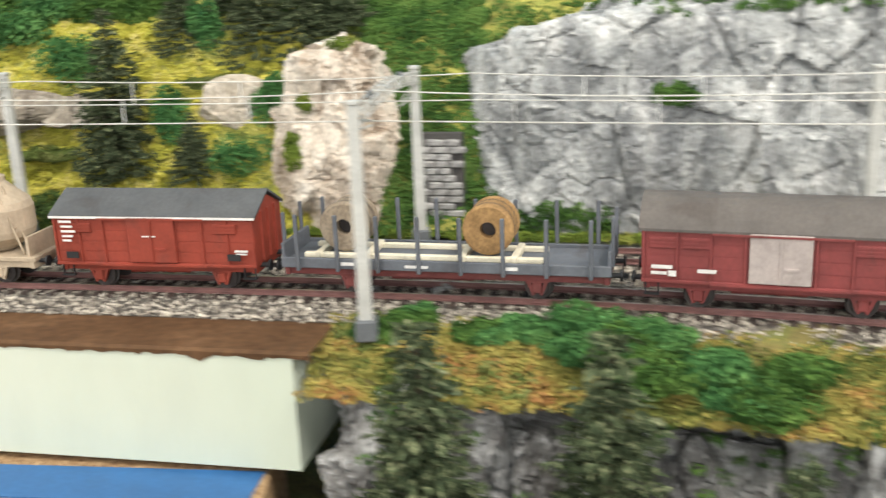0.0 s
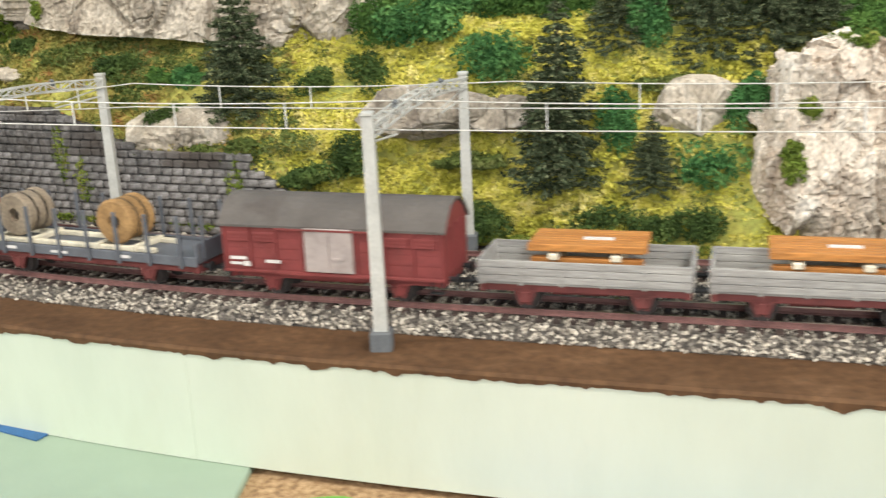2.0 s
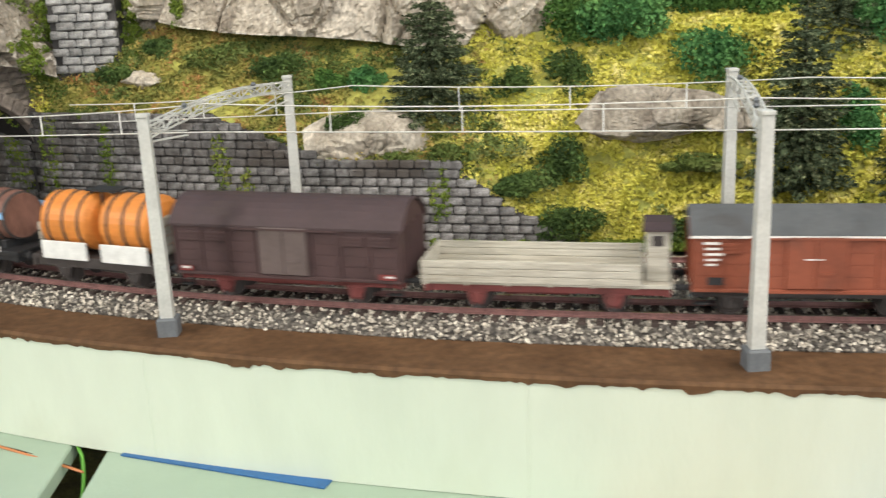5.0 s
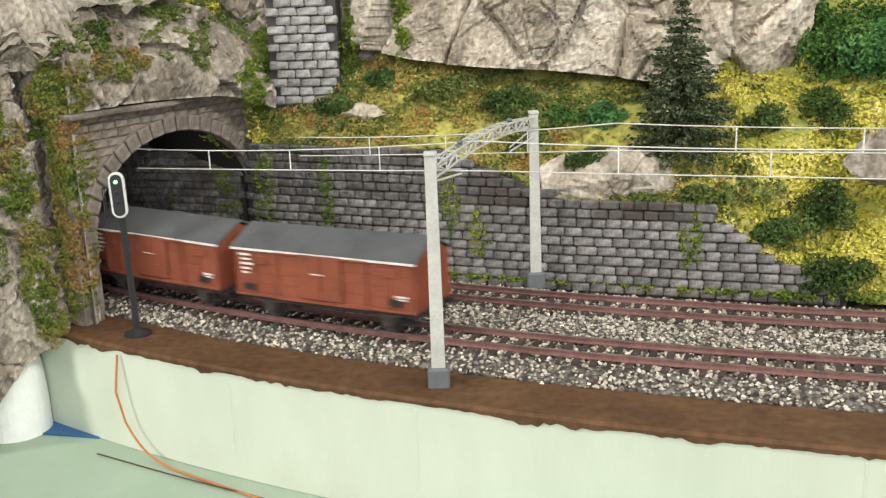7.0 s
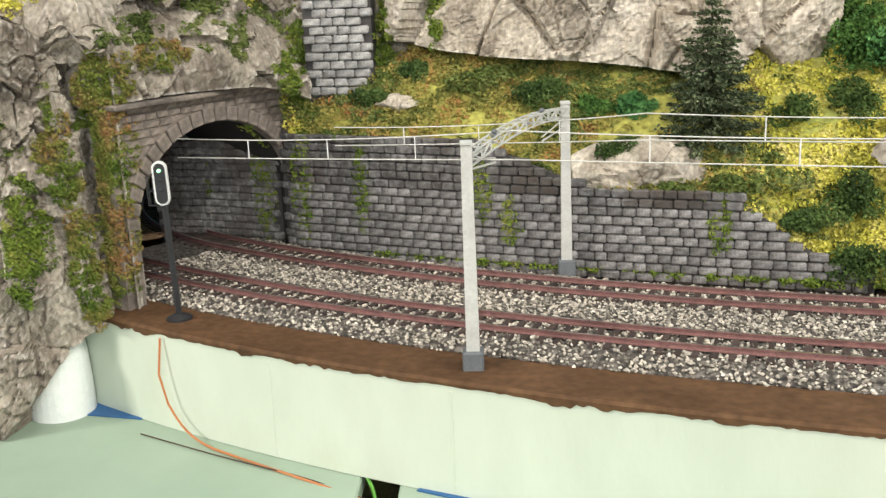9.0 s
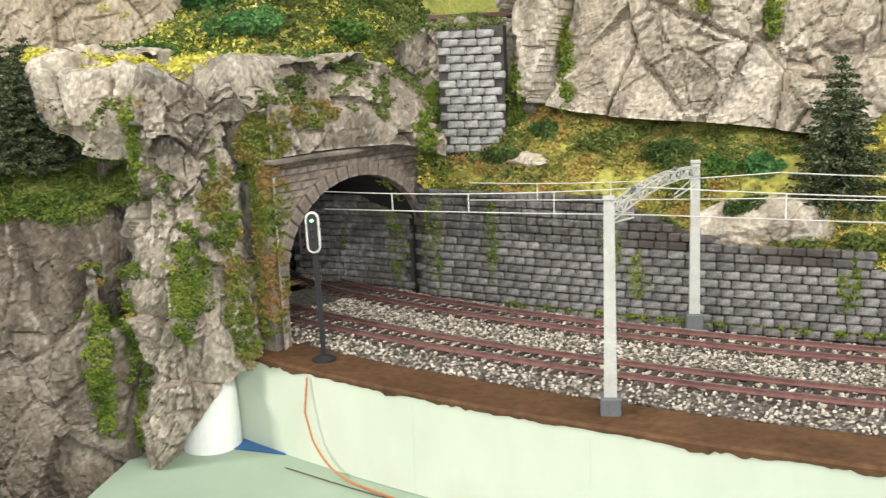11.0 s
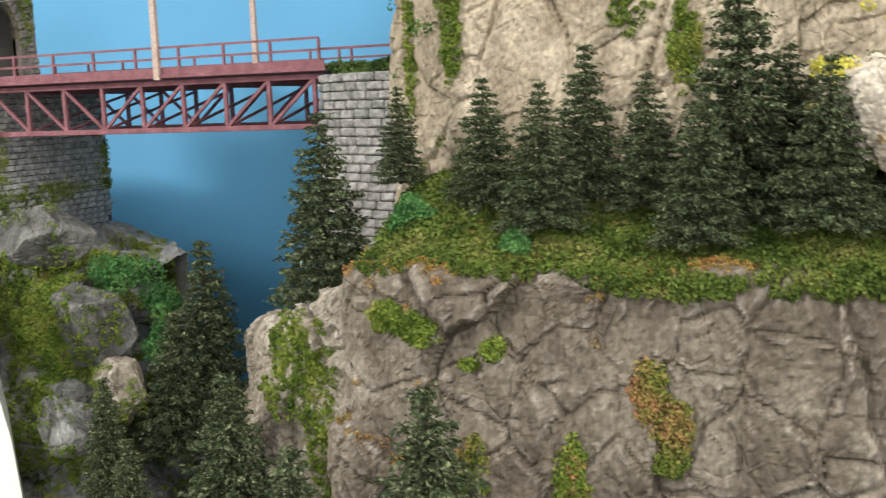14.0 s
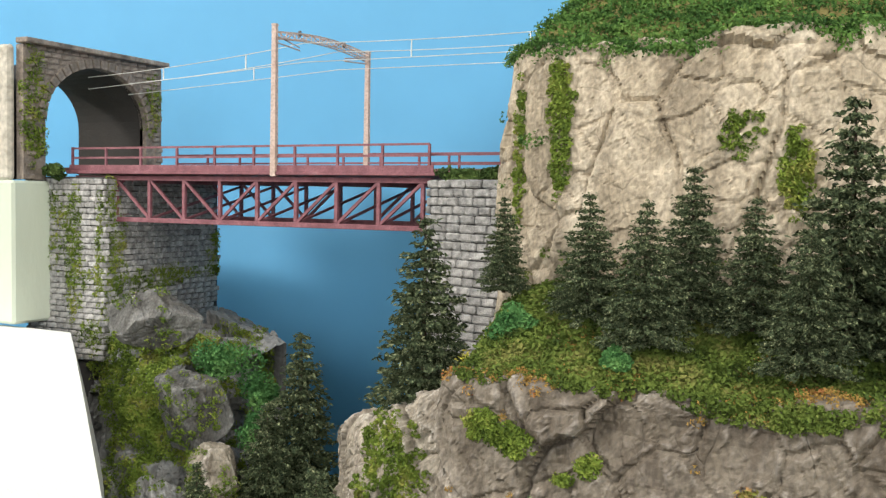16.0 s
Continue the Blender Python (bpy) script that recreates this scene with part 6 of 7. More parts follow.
face_line = [tuple((PL - PU * 0.012 + PN * 0.0002)[:2]), tuple((PR + PU * 0.012 + PN * 0.0002)[:2])]
face_a = thing("portal_stonework", "courses of sooty stone round the tunnel mouth", "stonework", kind="structure")
lay_stones(face_a, face_line, 0.0, lambda r: 0.102, 0.0088, 0.0043, PORTAL, 250, 8, 0.0, 0.0016, arch_gap(0.012, PW, 0.040, 0.088))
face_b = thing("portal_stonework", "courses of grey stone round the far portal", "stonework", kind="structure")
lay_stones(face_b, [(-1.4018, 0.684), (-1.4018, 0.826)], 0.0, lambda r: 0.098, 0.0088, 0.0043, PORTAL, 250, 9, 0.0, 0.0016, arch_gap(0.018, 0.106, 0.045, 0.088), 0.172)

# ---- ivy ----
ROCKS = {o.name: o for o in scene.objects if o.get("category") in ("cliff", "rock", "boulder", "wall", "bridge pier", "tunnel portal")}
ROCK_TREE = tree_of([o for o in ROCKS.values() if o.data] + [o for o in scene.objects if o.name in ("hillside_ground", "ledge_ground", "cliff_top_ground") or o.name.split(".")[0] == "face"])


def cling(name, spots, mat, label, seed, lump=0.0026, per=32, start=0.3, way=(0, 1, 0), leaf=0.0010):
    """Foliage that clings to rock: spots of (x, z, half width, half height, count); cast onto the rock along way."""
    rg2 = np.random.default_rng(seed)
    pts = []
    for x, z, w, h, n in spots:
        for _ in range(n):
            a, r = rg2.uniform(0, 6.283), math.sqrt(rg2.uniform(0, 1)) * rg2.uniform(0.75, 1.1)
            o = Vector((x + math.cos(a) * r * w, start, z + math.sin(a) * r * h)) - Vector(way) * (0.0 if way[0] == 0 else 0.3)
            hit = ROCK_TREE.ray_cast(o, Vector(way).normalized())
            if hit[0] and not (FACE_OWNERS[hit[2]] and rg2.uniform() < 0.85):
                pts.append(hit[0] + hit[1] * 0.0004)
    return carpet(name, [tuple(p) for p in pts], mat, label, seed, leaf, lump, per, "ivy", 0.8)


cling("portal_ivy", [(-0.686, 0.088, 0.016, 0.032, 330), (-0.684, 0.045, 0.010, 0.03, 220), (-0.682, 0.015, 0.006, 0.02, 110), (-0.674, 0.115, 0.012, 0.018, 150), (-0.673, 0.085, 0.010, 0.024, 170), (-0.672, 0.045, 0.008, 0.034, 170), (-0.655, 0.127, 0.012, 0.008, 70)], LEAF_RUSTY, "thick mat of ivy beside the tunnel mouth", 301)
cling("buttress_ivy", [(-0.708, 0.045, 0.007, 0.030, 170), (-0.733, 0.118, 0.006, 0.022, 120), (-0.742, 0.0, 0.004, 0.05, 90)], LEAF_IVY, "green ivy hanging down the rock buttress", 302)
cling("cliff_ivy", [(-0.757, 0.0, 0.006, 0.04, 170), (-0.983, 0.064, 0.010, 0.007, 90), (-0.968, 0.060, 0.010, 0.007, 90), (-0.90, 0.0, 0.007, 0.02, 90), (-0.935, 0.053, 0.006, 0.004, 30), (-0.945, 0.046, 0.004, 0.003, 14)], LEAF_IVY, "patches of moss and ivy on the rock face", 303)
cling("cliff_rusty_ivy", [(-0.868, 0.042, 0.006, 0.012, 90), (-0.860, 0.022, 0.008, 0.020, 130), (-0.898, -0.004, 0.006, 0.02, 60), (-0.945, 0.0, 0.008, 0.015, 50)], LEAF_RUSTY, "rust-tipped ivy on the ledge cliff", 311)
cling("edge_moss", [(-0.862, 0.084, 0.030, 0.006, 190), (-0.940, 0.089, 0.022, 0.005, 100), (-0.800, 0.087, 0.034, 0.006, 150), (-0.99, 0.086, 0.012, 0.004, 40)], LEAF_MOSS, "moss hanging over the ledge's edge", 313)
cling("crag_ivy", [(-0.640, 0.150, 0.010, 0.006, 40), (-0.622, 0.135, 0.004, 0.016, 40), (-0.665, 0.140, 0.010, 0.008, 60)], LEAF_OLIVE, "moss and tufts on the crag above the tunnel", 314)
cling("spur_grass", [(-1.05, 0.068, 0.012, 0.008, 110)], LEAF_YELLOW, "yellow grass on the lower spur", 312)
cling("big_cliff_ivy", [(-0.982, 0.215, 0.008, 0.022, 110), (-0.980, 0.185, 0.005, 0.022, 70), (-0.866, 0.178, 0.007, 0.022, 130), (-0.891, 0.197, 0.010, 0.012, 40), (-1.008, 0.19, 0.004, 0.04, 70)], LEAF_IVY, "ivy climbing the tall cliff", 304)
cling("wall_ivy", [(-0.627, 0.045, 0.007, 0.04, 190), (-0.56, 0.045, 0.004, 0.028, 90), (-0.49, 0.045, 0.006, 0.018, 70), (-0.475, 0.03, 0.005, 0.014, 60), (-0.37, 0.03, 0.006, 0.016, 60), (-0.60, 0.115, 0.006, 0.03, 120), (-0.547, 0.12, 0.006, 0.03, 120), (-0.598, 0.05, 0.006, 0.045, 170)], LEAF_IVY, "strips of ivy on the retaining walls", 305, lump=0.0026)
cling("bank_ivy", [(-1.25, 0.03, 0.06, 0.04, 1100), (-1.23, -0.03, 0.05, 0.05, 800), (-1.28, -0.02, 0.03, 0.06, 300), (-1.32, 0.06, 0.03, 0.012, 160), (-1.352, 0.12, 0.008, 0.055, 240), (-1.262, 0.055, 0.012, 0.03, 160), (-1.322, 0.115, 0.008, 0.062, 280), (-1.290, 0.098, 0.020, 0.010, 130), (-1.262, 0.110, 0.006, 0.030, 110), (-1.386, 0.225, 0.006, 0.045, 150), (-1.325, 0.235, 0.005, 0.030, 60), (-1.370, 0.135, 0.016, 0.030, 110), (-1.40, 0.14, 0.018, 0.03, 90), (-1.30, 0.095, 0.02, 0.012, 80), (-1.41, 0.22, 0.006, 0.045, 110), (-1.33, 0.10, 0.02, 0.012, 70), (-1.31, 0.04, 0.03, 0.03, 200), (-1.09, 0.15, 0.008, 0.03, 90)], LEAF_IVY, "dense ivy over the bank and the bridge pier", 306, start=0.66, way=(-0.45, 0.9, 0.0), lump=0.0035)
cling("spur_moss", [(-1.055, 0.03, 0.02, 0.03, 200), (-1.035, 0.0, 0.012, 0.05, 150)], LEAF_IVY, "yellow-green moss on the lower spur", 307)
cling("grey_cliff_plants", [(0.118, 0.078, 0.010, 0.006, 60), (0.06, 0.012, 0.03, 0.010, 130), (0.15, 0.012, 0.03, 0.008, 100), (0.14, 0.125, 0.08, 0.01, 200)], LEAF_MID, "small green plants on the grey cliff", 308)
cling("upper_cliff_ivy", [(-0.515, 0.15, 0.004, 0.03, 80), (-0.44, 0.185, 0.006, 0.015, 60), (-0.40, 0.17, 0.004, 0.012, 40)], LEAF_IVY, "ivy strands on the overhanging cliff", 309)
cling("column_plants", [(-0.07, 0.075, 0.004, 0.004, 30), (-0.078, 0.05, 0.004, 0.012, 50), (-0.05, 0.107, 0.01, 0.004, 40)], LEAF_IVY, "tufts of moss on the cream rock column", 310)


def dropped(spots, top=0.5):
    """Places where the spots (x, y) meet rock or ground from above."""
    out = []
    for x, y in spots:
        hit = ROCK_TREE.ray_cast(Vector((x, y, top)), Vector((0, 0, -1)))
        if hit[0] and hit[1].z > 0.5 and not FACE_OWNERS[hit[2]]:
            out.append(tuple(hit[0]))
    return out


many = lambda n, x0, x1, y0, y1: list(zip(rg.uniform(x0, x1, n), rg.uniform(y0, y1, n)))
carpet("ledge_moss", dropped([(x, y) for x, y in many(5200, -1.0, -0.71, 0.556, 0.65) if patch(x, y, 0, 17, 0.15 - (y - 0.556) * 42)], 0.14), LEAF_MOSS, "olive green moss under the fir trees", 8, lump=0.0048)
carpet("slab_foot_moss", dropped(many(900, -0.81, -0.70, 0.560, 0.62), 0.106), LEAF_MOSS, "moss below the overhanging slab", 21, lump=0.0045)
carpet("ledge_scatter", dropped([(x, y) for x, y in many(1500, -1.02, -0.72, 0.556, 0.60) if patch(x, y, 5, 26, 0.2)], 0.14), LEAF_ORANGE, "orange and yellow scatter along the ledge's edge", 9, lump=0.0024, leaf=0.00065, per=34, flat=0.9)
carpet("cliff_top_moss", dropped(many(8500, -1.03, -0.66, 0.650, 0.93)), LEAF_MID, "green moss along the top of the tall cliff", 14, lump=0.0068)
carpet("crag_moss", dropped([(x, y) for x, y in many(1100, -0.72, -0.57, 0.59, 0.72) if patch(x, y, 3, 24, 0.35)], 0.2), LEAF_OLIVE, "moss on top of the crag", 17, lump=0.004)
carpet("slab_moss", dropped([(x, y) for x, y in many(1300, -0.82, -0.70, 0.585, 0.67) if patch(x, y, 8, 22, 0.15)], 0.25), LEAF_YELLOW, "yellow moss on the rock slab", 18, lump=0.0045)
carpet("pier_top_moss", dropped(many(900, -0.65, -0.51, 0.70, 0.79), 0.3), LEAF_OLIVE, "moss on the rock behind the stone pier", 23, lump=0.0045)
carpet("bank_moss", dropped(many(1500, -1.30, -1.17, 0.60, 0.74), 0.1), LEAF_IVY, "ivy on the bank's top", 19, lump=0.004)
carpet("rock_verge_moss", dropped([(x, y) for x, y in many(900, -0.04, 0.25, 0.28, 0.37) if patch(x, y, 4, 26, 0.1)], 0.0), LEAF_MID, "moss on the rocks below the line", 20, lump=0.004)
for k, (x, y, z, w, t) in enumerate(((-1.232, 0.70, 0.040, 0.040, 0.034), (-1.212, 0.71, 0.020, 0.028, 0.03), (-1.200, 0.69, 0.0, 0.024, 0.03), (-0.985, 0.595, 0.095, 0.022, 0.024), (-0.93, 0.575, 0.092, 0.014, 0.012))):
    bush("leafy_bush", (x, y, z), (w, w * 0.8, t), LEAF_BRIGHT, "bright blue-green leafy bush", 400 + k)
for k, (x, y, z, w) in enumerate(((-0.80, 0.50, -0.115, 0.05), (-0.775, 0.515, -0.115, 0.04), (-0.84, 0.51, -0.118, 0.04))):
    bush("foot_bush", (x, y, z), (w, w * 0.7, 0.03), LEAF_MID, "green bush at the foot of the cliff", 420 + k)

for k, (x, y, z, w, t) in enumerate(((-1.060, 0.702, 0.172, 0.032, 0.012), (-1.035, 0.700, 0.172, 0.024, 0.014), (-1.394, 0.700, 0.172, 0.020, 0.014))):
    bush("bridge_bush", (x, y, z), (w, 0.014, t), LEAF_DARK, "low dark bush at the end of the bridge", 440 + k, lumps=6)

# the upper line on the slope above the tunnel
upper = thing("upper_track", "short stretch of upper track on a stone ledge", "track")
part("track_bed", Shape().box((-0.565, 0.768, 0.171), (0.085, 0.05, 0.012), 0.001), STONE_PALE, upper)
for y in (0.757, 0.7735):
    part("rail", Shape().box((-0.565, y, 0.1805), (0.085, 0.0013, 0.003)), RAIL, upper)
for k in range(7):
    part("sleeper", Shape().box((-0.603 + k * 0.0125, 0.765, 0.1785), (0.0035, 0.028, 0.0016)), SLEEPER, upper)
# ---- train ----
def paint_of(name, c, rough=0.6, var=0.16, dirt=(0.05, 0.035, 0.03)):
    c = np.array(c)
    return material(name, [(0.3, tuple(c * (1 - var))), (0.7, tuple(c * (1 + var)))], 90, rough, bump=0.00008, bump_scale=600, fine=0.08, second=(dirt, 60, 0.58, 0.95))


RED = paint_of("oxide_red_paint", (0.261, 0.044, 0.026))
ORANGE_RED = paint_of("brick_red_paint", (0.249, 0.069, 0.036))
BROWN_RED = paint_of("brown_red_paint", (0.213, 0.045, 0.043))
DARK_BROWN = paint_of("dark_brown_paint", (0.065, 0.036, 0.036))
ROOF_GREY = paint_of("dark_grey_roof", (0.085, 0.088, 0.092), 0.75)
ROOF_WARM = paint_of("brown_grey_roof", (0.11, 0.098, 0.09), 0.75)
ROOF_DARK = paint_of("dark_brown_roof", (0.055, 0.035, 0.037), 0.7)
DOOR_GREY = paint_of("bare_grey_door", (0.42, 0.36, 0.34), 0.6)
WOOD_GREY = material("weathered_grey_planks", [(0.3, (0.26, 0.25, 0.24)), (0.7, (0.44, 0.43, 0.41))], 90, 0.85, stretch=(0.25, 1, 3), bump=0.0001, fine=0.15)
WOOD_BEIGE = material("weathered_beige_planks", [(0.3, (0.36, 0.33, 0.27)), (0.7, (0.55, 0.52, 0.45))], 90, 0.85, stretch=(0.25, 1, 3), bump=0.0001, fine=0.15)
STEEL_BLUE = paint_of("blue_grey_steel", (0.12, 0.13, 0.15))
CREAM_WOOD = plain("fresh_cream_wood", (0.72, 0.66, 0.52), 0.7, scale=200)
OCHRE = material("ochre_cable_drum", [(0.3, (0.26, 0.15, 0.06)), (0.7, (0.40, 0.24, 0.10))], 120, 0.75, bump=0.0001)
GREY_DRUM = material("grey_brown_cable_drum", [(0.3, (0.22, 0.17, 0.12)), (0.7, (0.33, 0.27, 0.20))], 120, 0.8, bump=0.0001)
TIMBER = material("orange_brown_timber", [(0.3, (0.34, 0.13, 0.03)), (0.7, (0.52, 0.23, 0.06))], 80, 0.6, stretch=(0.3, 2, 2), bump=0.0001)
VAT_WOOD = material("dark_vat_wood", [(0.3, (0.13, 0.062, 0.045)), (0.7, (0.21, 0.10, 0.075))], 120, 0.6, stretch=(2, 2, 0.3), bump=0.0001)
BAND_BLUE = plain("pale_blue_band", (0.26, 0.46, 0.72), 0.5)
TANK_ORANGE = plain("orange_tank_paint", (0.62, 0.22, 0.045), 0.5, var=0.15)
SILO = paint_of("dusty_beige_silo", (0.46, 0.37, 0.27), 0.7, dirt=(0.25, 0.19, 0.13))
UNDER_RED = paint_of("rusty_red_running_gear", (0.17, 0.045, 0.042))
LETTER = plain("white_lettering", (0.72, 0.70, 0.68), 0.6)
WAGONS = []
WHEEL_R = 0.0055


def running_gear(wg, length, base, frame_mat, gear_mat, buffers=True, brake=False):
    """Sole bars, axle boxes with springs, wheelsets, buffers and coupling of a two-axle wagon."""
    for sy in (-1, 1):
        part("sole_bar", Shape().box((0, sy * 0.0125, 0.0105), (length - 0.004, 0.002, 0.0036), 0.0003), frame_mat, wg)
    for sx in (-1, 1):
        part("headstock", Shape().box((sx * (length / 2 - 0.002), 0, 0.0105), (0.0024, 0.029, 0.004), 0.0003), frame_mat, wg)
        for sy in (-1, 1):
            x, y = sx * base / 2, sy * 0.0128
            sh = Shape().box((x, y, 0.0062), (0.0042, 0.0026, 0.0048), 0.0005)
            sh.bar((x - 0.0042, y, 0.0098), (x - 0.0014, y, 0.003), 0.0014).bar((x + 0.0042, y, 0.0098), (x + 0.0014, y, 0.003), 0.0014)
            part("axle_box", sh, gear_mat, wg)
            part("leaf_spring", Shape().box((x, y - sy * 0.0002, 0.0092), (0.0125, 0.0022, 0.0007)).box((x, y - sy * 0.0002, 0.0086), (0.009, 0.0022, 0.0007)), gear_mat, wg)
            if buffers:
                bx = sx * (length / 2 - 0.001)
                part("buffer", Shape().rod((bx, sy * 0.010, 0.0115), (bx + sx * 0.0042, sy * 0.010, 0.0115), 0.0011, n=10).rod((bx + sx * 0.0042, sy * 0.010, 0.0115), (bx + sx * 0.0052, sy * 0.010, 0.0115), 0.0024, n=14), BLACK, wg)
        part("coupling", Shape().box((sx * (length / 2 + 0.0025), 0, 0.0082), (0.007, 0.003, 0.0014)), BLACK, wg)
        ax = Shape().rod((0, -0.0115, 0), (0, 0.0115, 0), 0.0009, n=8)
        for sy in (-1, 1):
            ax.turned([(0.0012, -0.0010), (WHEEL_R - 0.0014, -0.0010), (WHEEL_R - 0.0011, -0.0013), (WHEEL_R, -0.0013), (WHEEL_R, 0.0008), (WHEEL_R + 0.0007, 0.0011), (WHEEL_R + 0.0007, 0.0015), (0.001, 0.0015)], 24, Matrix.Translation((0, sy * 0.0085, 0)) @ Matrix.Rotation(sy * math.pi / 2, 4, "X"))
            for k in range(3):
                a = k * 2.094
                ax.box((math.cos(a) * 0.0026, sy * 0.0097, math.sin(a) * 0.0026), (0.001, 0.0006, 0.001))
        wl = part("wheelset", ax, DARK, wg, "dark steel wheelset")
        wl.location = (sx * base / 2, 0, WHEEL_R)
        WHEELS.append(wl)
    part("brake_rigging", Shape().rod((-base * 0.3, -0.006, 0.006), (base * 0.3, -0.006, 0.007), 0.0006, n=6).rod((-base * 0.3, 0.006, 0.006), (base * 0.3, 0.006, 0.007), 0.0006, n=6).box((base * 0.08, 0, 0.0075), (0.012, 0.012, 0.004), 0.0006), gear_mat, wg)


WHEELS = []


def bars(wg, rows, y, mat=LETTER):
    """Unreadable lettering as small bars on the wagon's side: (x, z, width, height)."""
    for x, z, w, h in rows:
        part("marking", Shape().box((x, y, z), (w, 0.0003, h)), mat, wg)


def gable_roof(length, w, eave, ridge, curved, over=0.0012):
    n = 12
    out = []
    for i in range(n + 1):
        t = i / n * 2 - 1
        if curved:
            z = eave + (ridge - eave) * (1 - abs(t) ** 2.3)
        else:
            z = eave + (ridge - eave) * (1 - abs(t)) + 0.0008 * (1 - t * t)
        out.append((t * (w / 2 + over), z))
    low = [(y, z - 0.0011) for y, z in out[::-1]]
    return Shape().extruded((out + low)[::-1], -length / 2 - over, length / 2 + over)


def boxcar(s0, s1, body, roof, label, eave=0.0345, ridge=0.0425, curved=False, door=None, gear=None, vents=True, planks=True, white_edge=False, base=0.6, floor=0.0118):
    length = s1 - s0 - 0.008
    wg = thing("boxcar", label, "freight wagon", group="wagons of the train")
    gear = gear or body
    w = 0.032
    n = 10
    top = [((i / n * 2 - 1) * w / 2, eave - 0.0006 + (ridge - eave - 0.0008) * ((1 - abs(i / n * 2 - 1) ** 2.3) if curved else 1 - abs(i / n * 2 - 1))) for i in range(n + 1)]
    part("body", Shape().extruded(([(-w / 2, floor), ] + top + [(w / 2, floor)])[::-1], -length / 2, length / 2), body, wg)
    part("roof", gable_roof(length, w, eave, ridge, curved), roof, wg, "dull grey roof sheet" if roof is not ROOF_DARK else "")
    if white_edge:
        for sy in (-1, 1):
            part("eave_strip", Shape().box((0, sy * (w / 2 + 0.0011), eave - 0.0008), (length + 0.002, 0.0008, 0.0010)), LETTER, wg, "thin white eave strip")
    for sy in (-1, 1):
        y = sy * (w / 2 + 0.0004)
        part("sill", Shape().box((0, y, floor + 0.0006), (length, 0.0012, 0.0014), 0.0002), body, wg)
        for k in range(9):
            x = -length / 2 + 0.0008 + (length - 0.0016) * k / 8
            if abs(x) > 0.012:
                part("side_post", Shape().box((x, y, (floor + eave) / 2), (0.0011, 0.0010, eave - floor - 0.001), 0.0002), body, wg)
        for z in np.arange(floor + 0.0040, eave - 0.002, 0.0048) if planks else ():
            part("side_board", Shape().box((0, sy * (w / 2 + 0.00005), z), (length * 0.998, 0.00025, 0.0043)), body, wg)
        dmat = door or body
        part("door", Shape().box((0, sy * (w / 2 + 0.0009), (floor + eave) / 2 + 0.0006), (0.0225, 0.0012, eave - floor - 0.0022), 0.0003), dmat, wg, "pale grey sliding door" if door else "")
        part("door_rail", Shape().box((0.006 * 0, sy * (w / 2 + 0.0013), floor + 0.0004), (0.05, 0.0010, 0.0008)).box((0, sy * (w / 2 + 0.0013), eave - 0.0014), (0.05, 0.0010, 0.0008)), body, wg)
        part("door_bar", Shape().box((0, sy * (w / 2 + 0.0018), (floor + eave) / 2), (0.0007, 0.0006, eave - floor - 0.004)).box((0.004, sy * (w / 2 + 0.0018), floor + 0.008), (0.005, 0.0006, 0.0008)), dmat, wg)
        if vents:
            for sx in (-1, 1):
                for k in ((0.30, 0.42) if door else (0.36,)):
                    sh = Shape().box((sx * length * k, y, eave - 0.0056), (0.0105, 0.0010, 0.0044), 0.0002)
                    for q in range(3):
                        sh.box((sx * length * k, y + sy * 0.0004, eave - 0.0070 + q * 0.0014), (0.009, 0.0006, 0.0007))
                    part("vent_flap", sh, body, wg)
        for sx in (-1, 1):
            part("step", Shape().box((sx * (length / 2 - 0.004), sy * (w / 2 - 0.0012), 0.0065), (0.006, 0.0022, 0.0006)).bar((sx * (length / 2 - 0.0065), sy * (w / 2 - 0.0012), 0.0065), (sx * (length / 2 - 0.0065), sy * (w / 2 - 0.0012), 0.011), 0.0006).bar((sx * (length / 2 - 0.0015), sy * (w / 2 - 0.0012), 0.0065), (sx * (length / 2 - 0.0015), sy * (w / 2 - 0.0012), 0.011), 0.0006), BLACK, wg)
    for sx in (-1, 1):
        for y in (-0.008, 0.0, 0.008):
            part("end_post", Shape().box((sx * (length / 2 + 0.0005), y, (floor + eave) / 2 + 0.001), (0.0011, 0.0016, eave - floor - 0.001)), body, wg)
    running_gear(wg, length, length * base, gear, gear)
    WAGONS.append((wg, (s0 + s1) / 2, length * base))
    return wg, length


fs_marks = lambda L: [(-L / 2 + 0.007, 0.0318, 0.0062, 0.0010), (-L / 2 + 0.0075, 0.0296, 0.0055, 0.0009), (-L / 2 + 0.008, 0.0274, 0.0068, 0.0010), (-L / 2 + 0.0075, 0.0252, 0.0052, 0.0009), (-L / 2 + 0.007, 0.0232, 0.0040, 0.0009), (-0.001, 0.0255, 0.0065, 0.0005), (L / 2 - 0.006, 0.0195, 0.0060, 0.0009), (L / 2 - 0.006, 0.0182, 0.005, 0.0007)]
dark_pads = lambda L: [(-L / 2 + 0.0088, 0.0166, 0.006, 0.003), (L / 2 - 0.0095, 0.0166, 0.006, 0.003)]
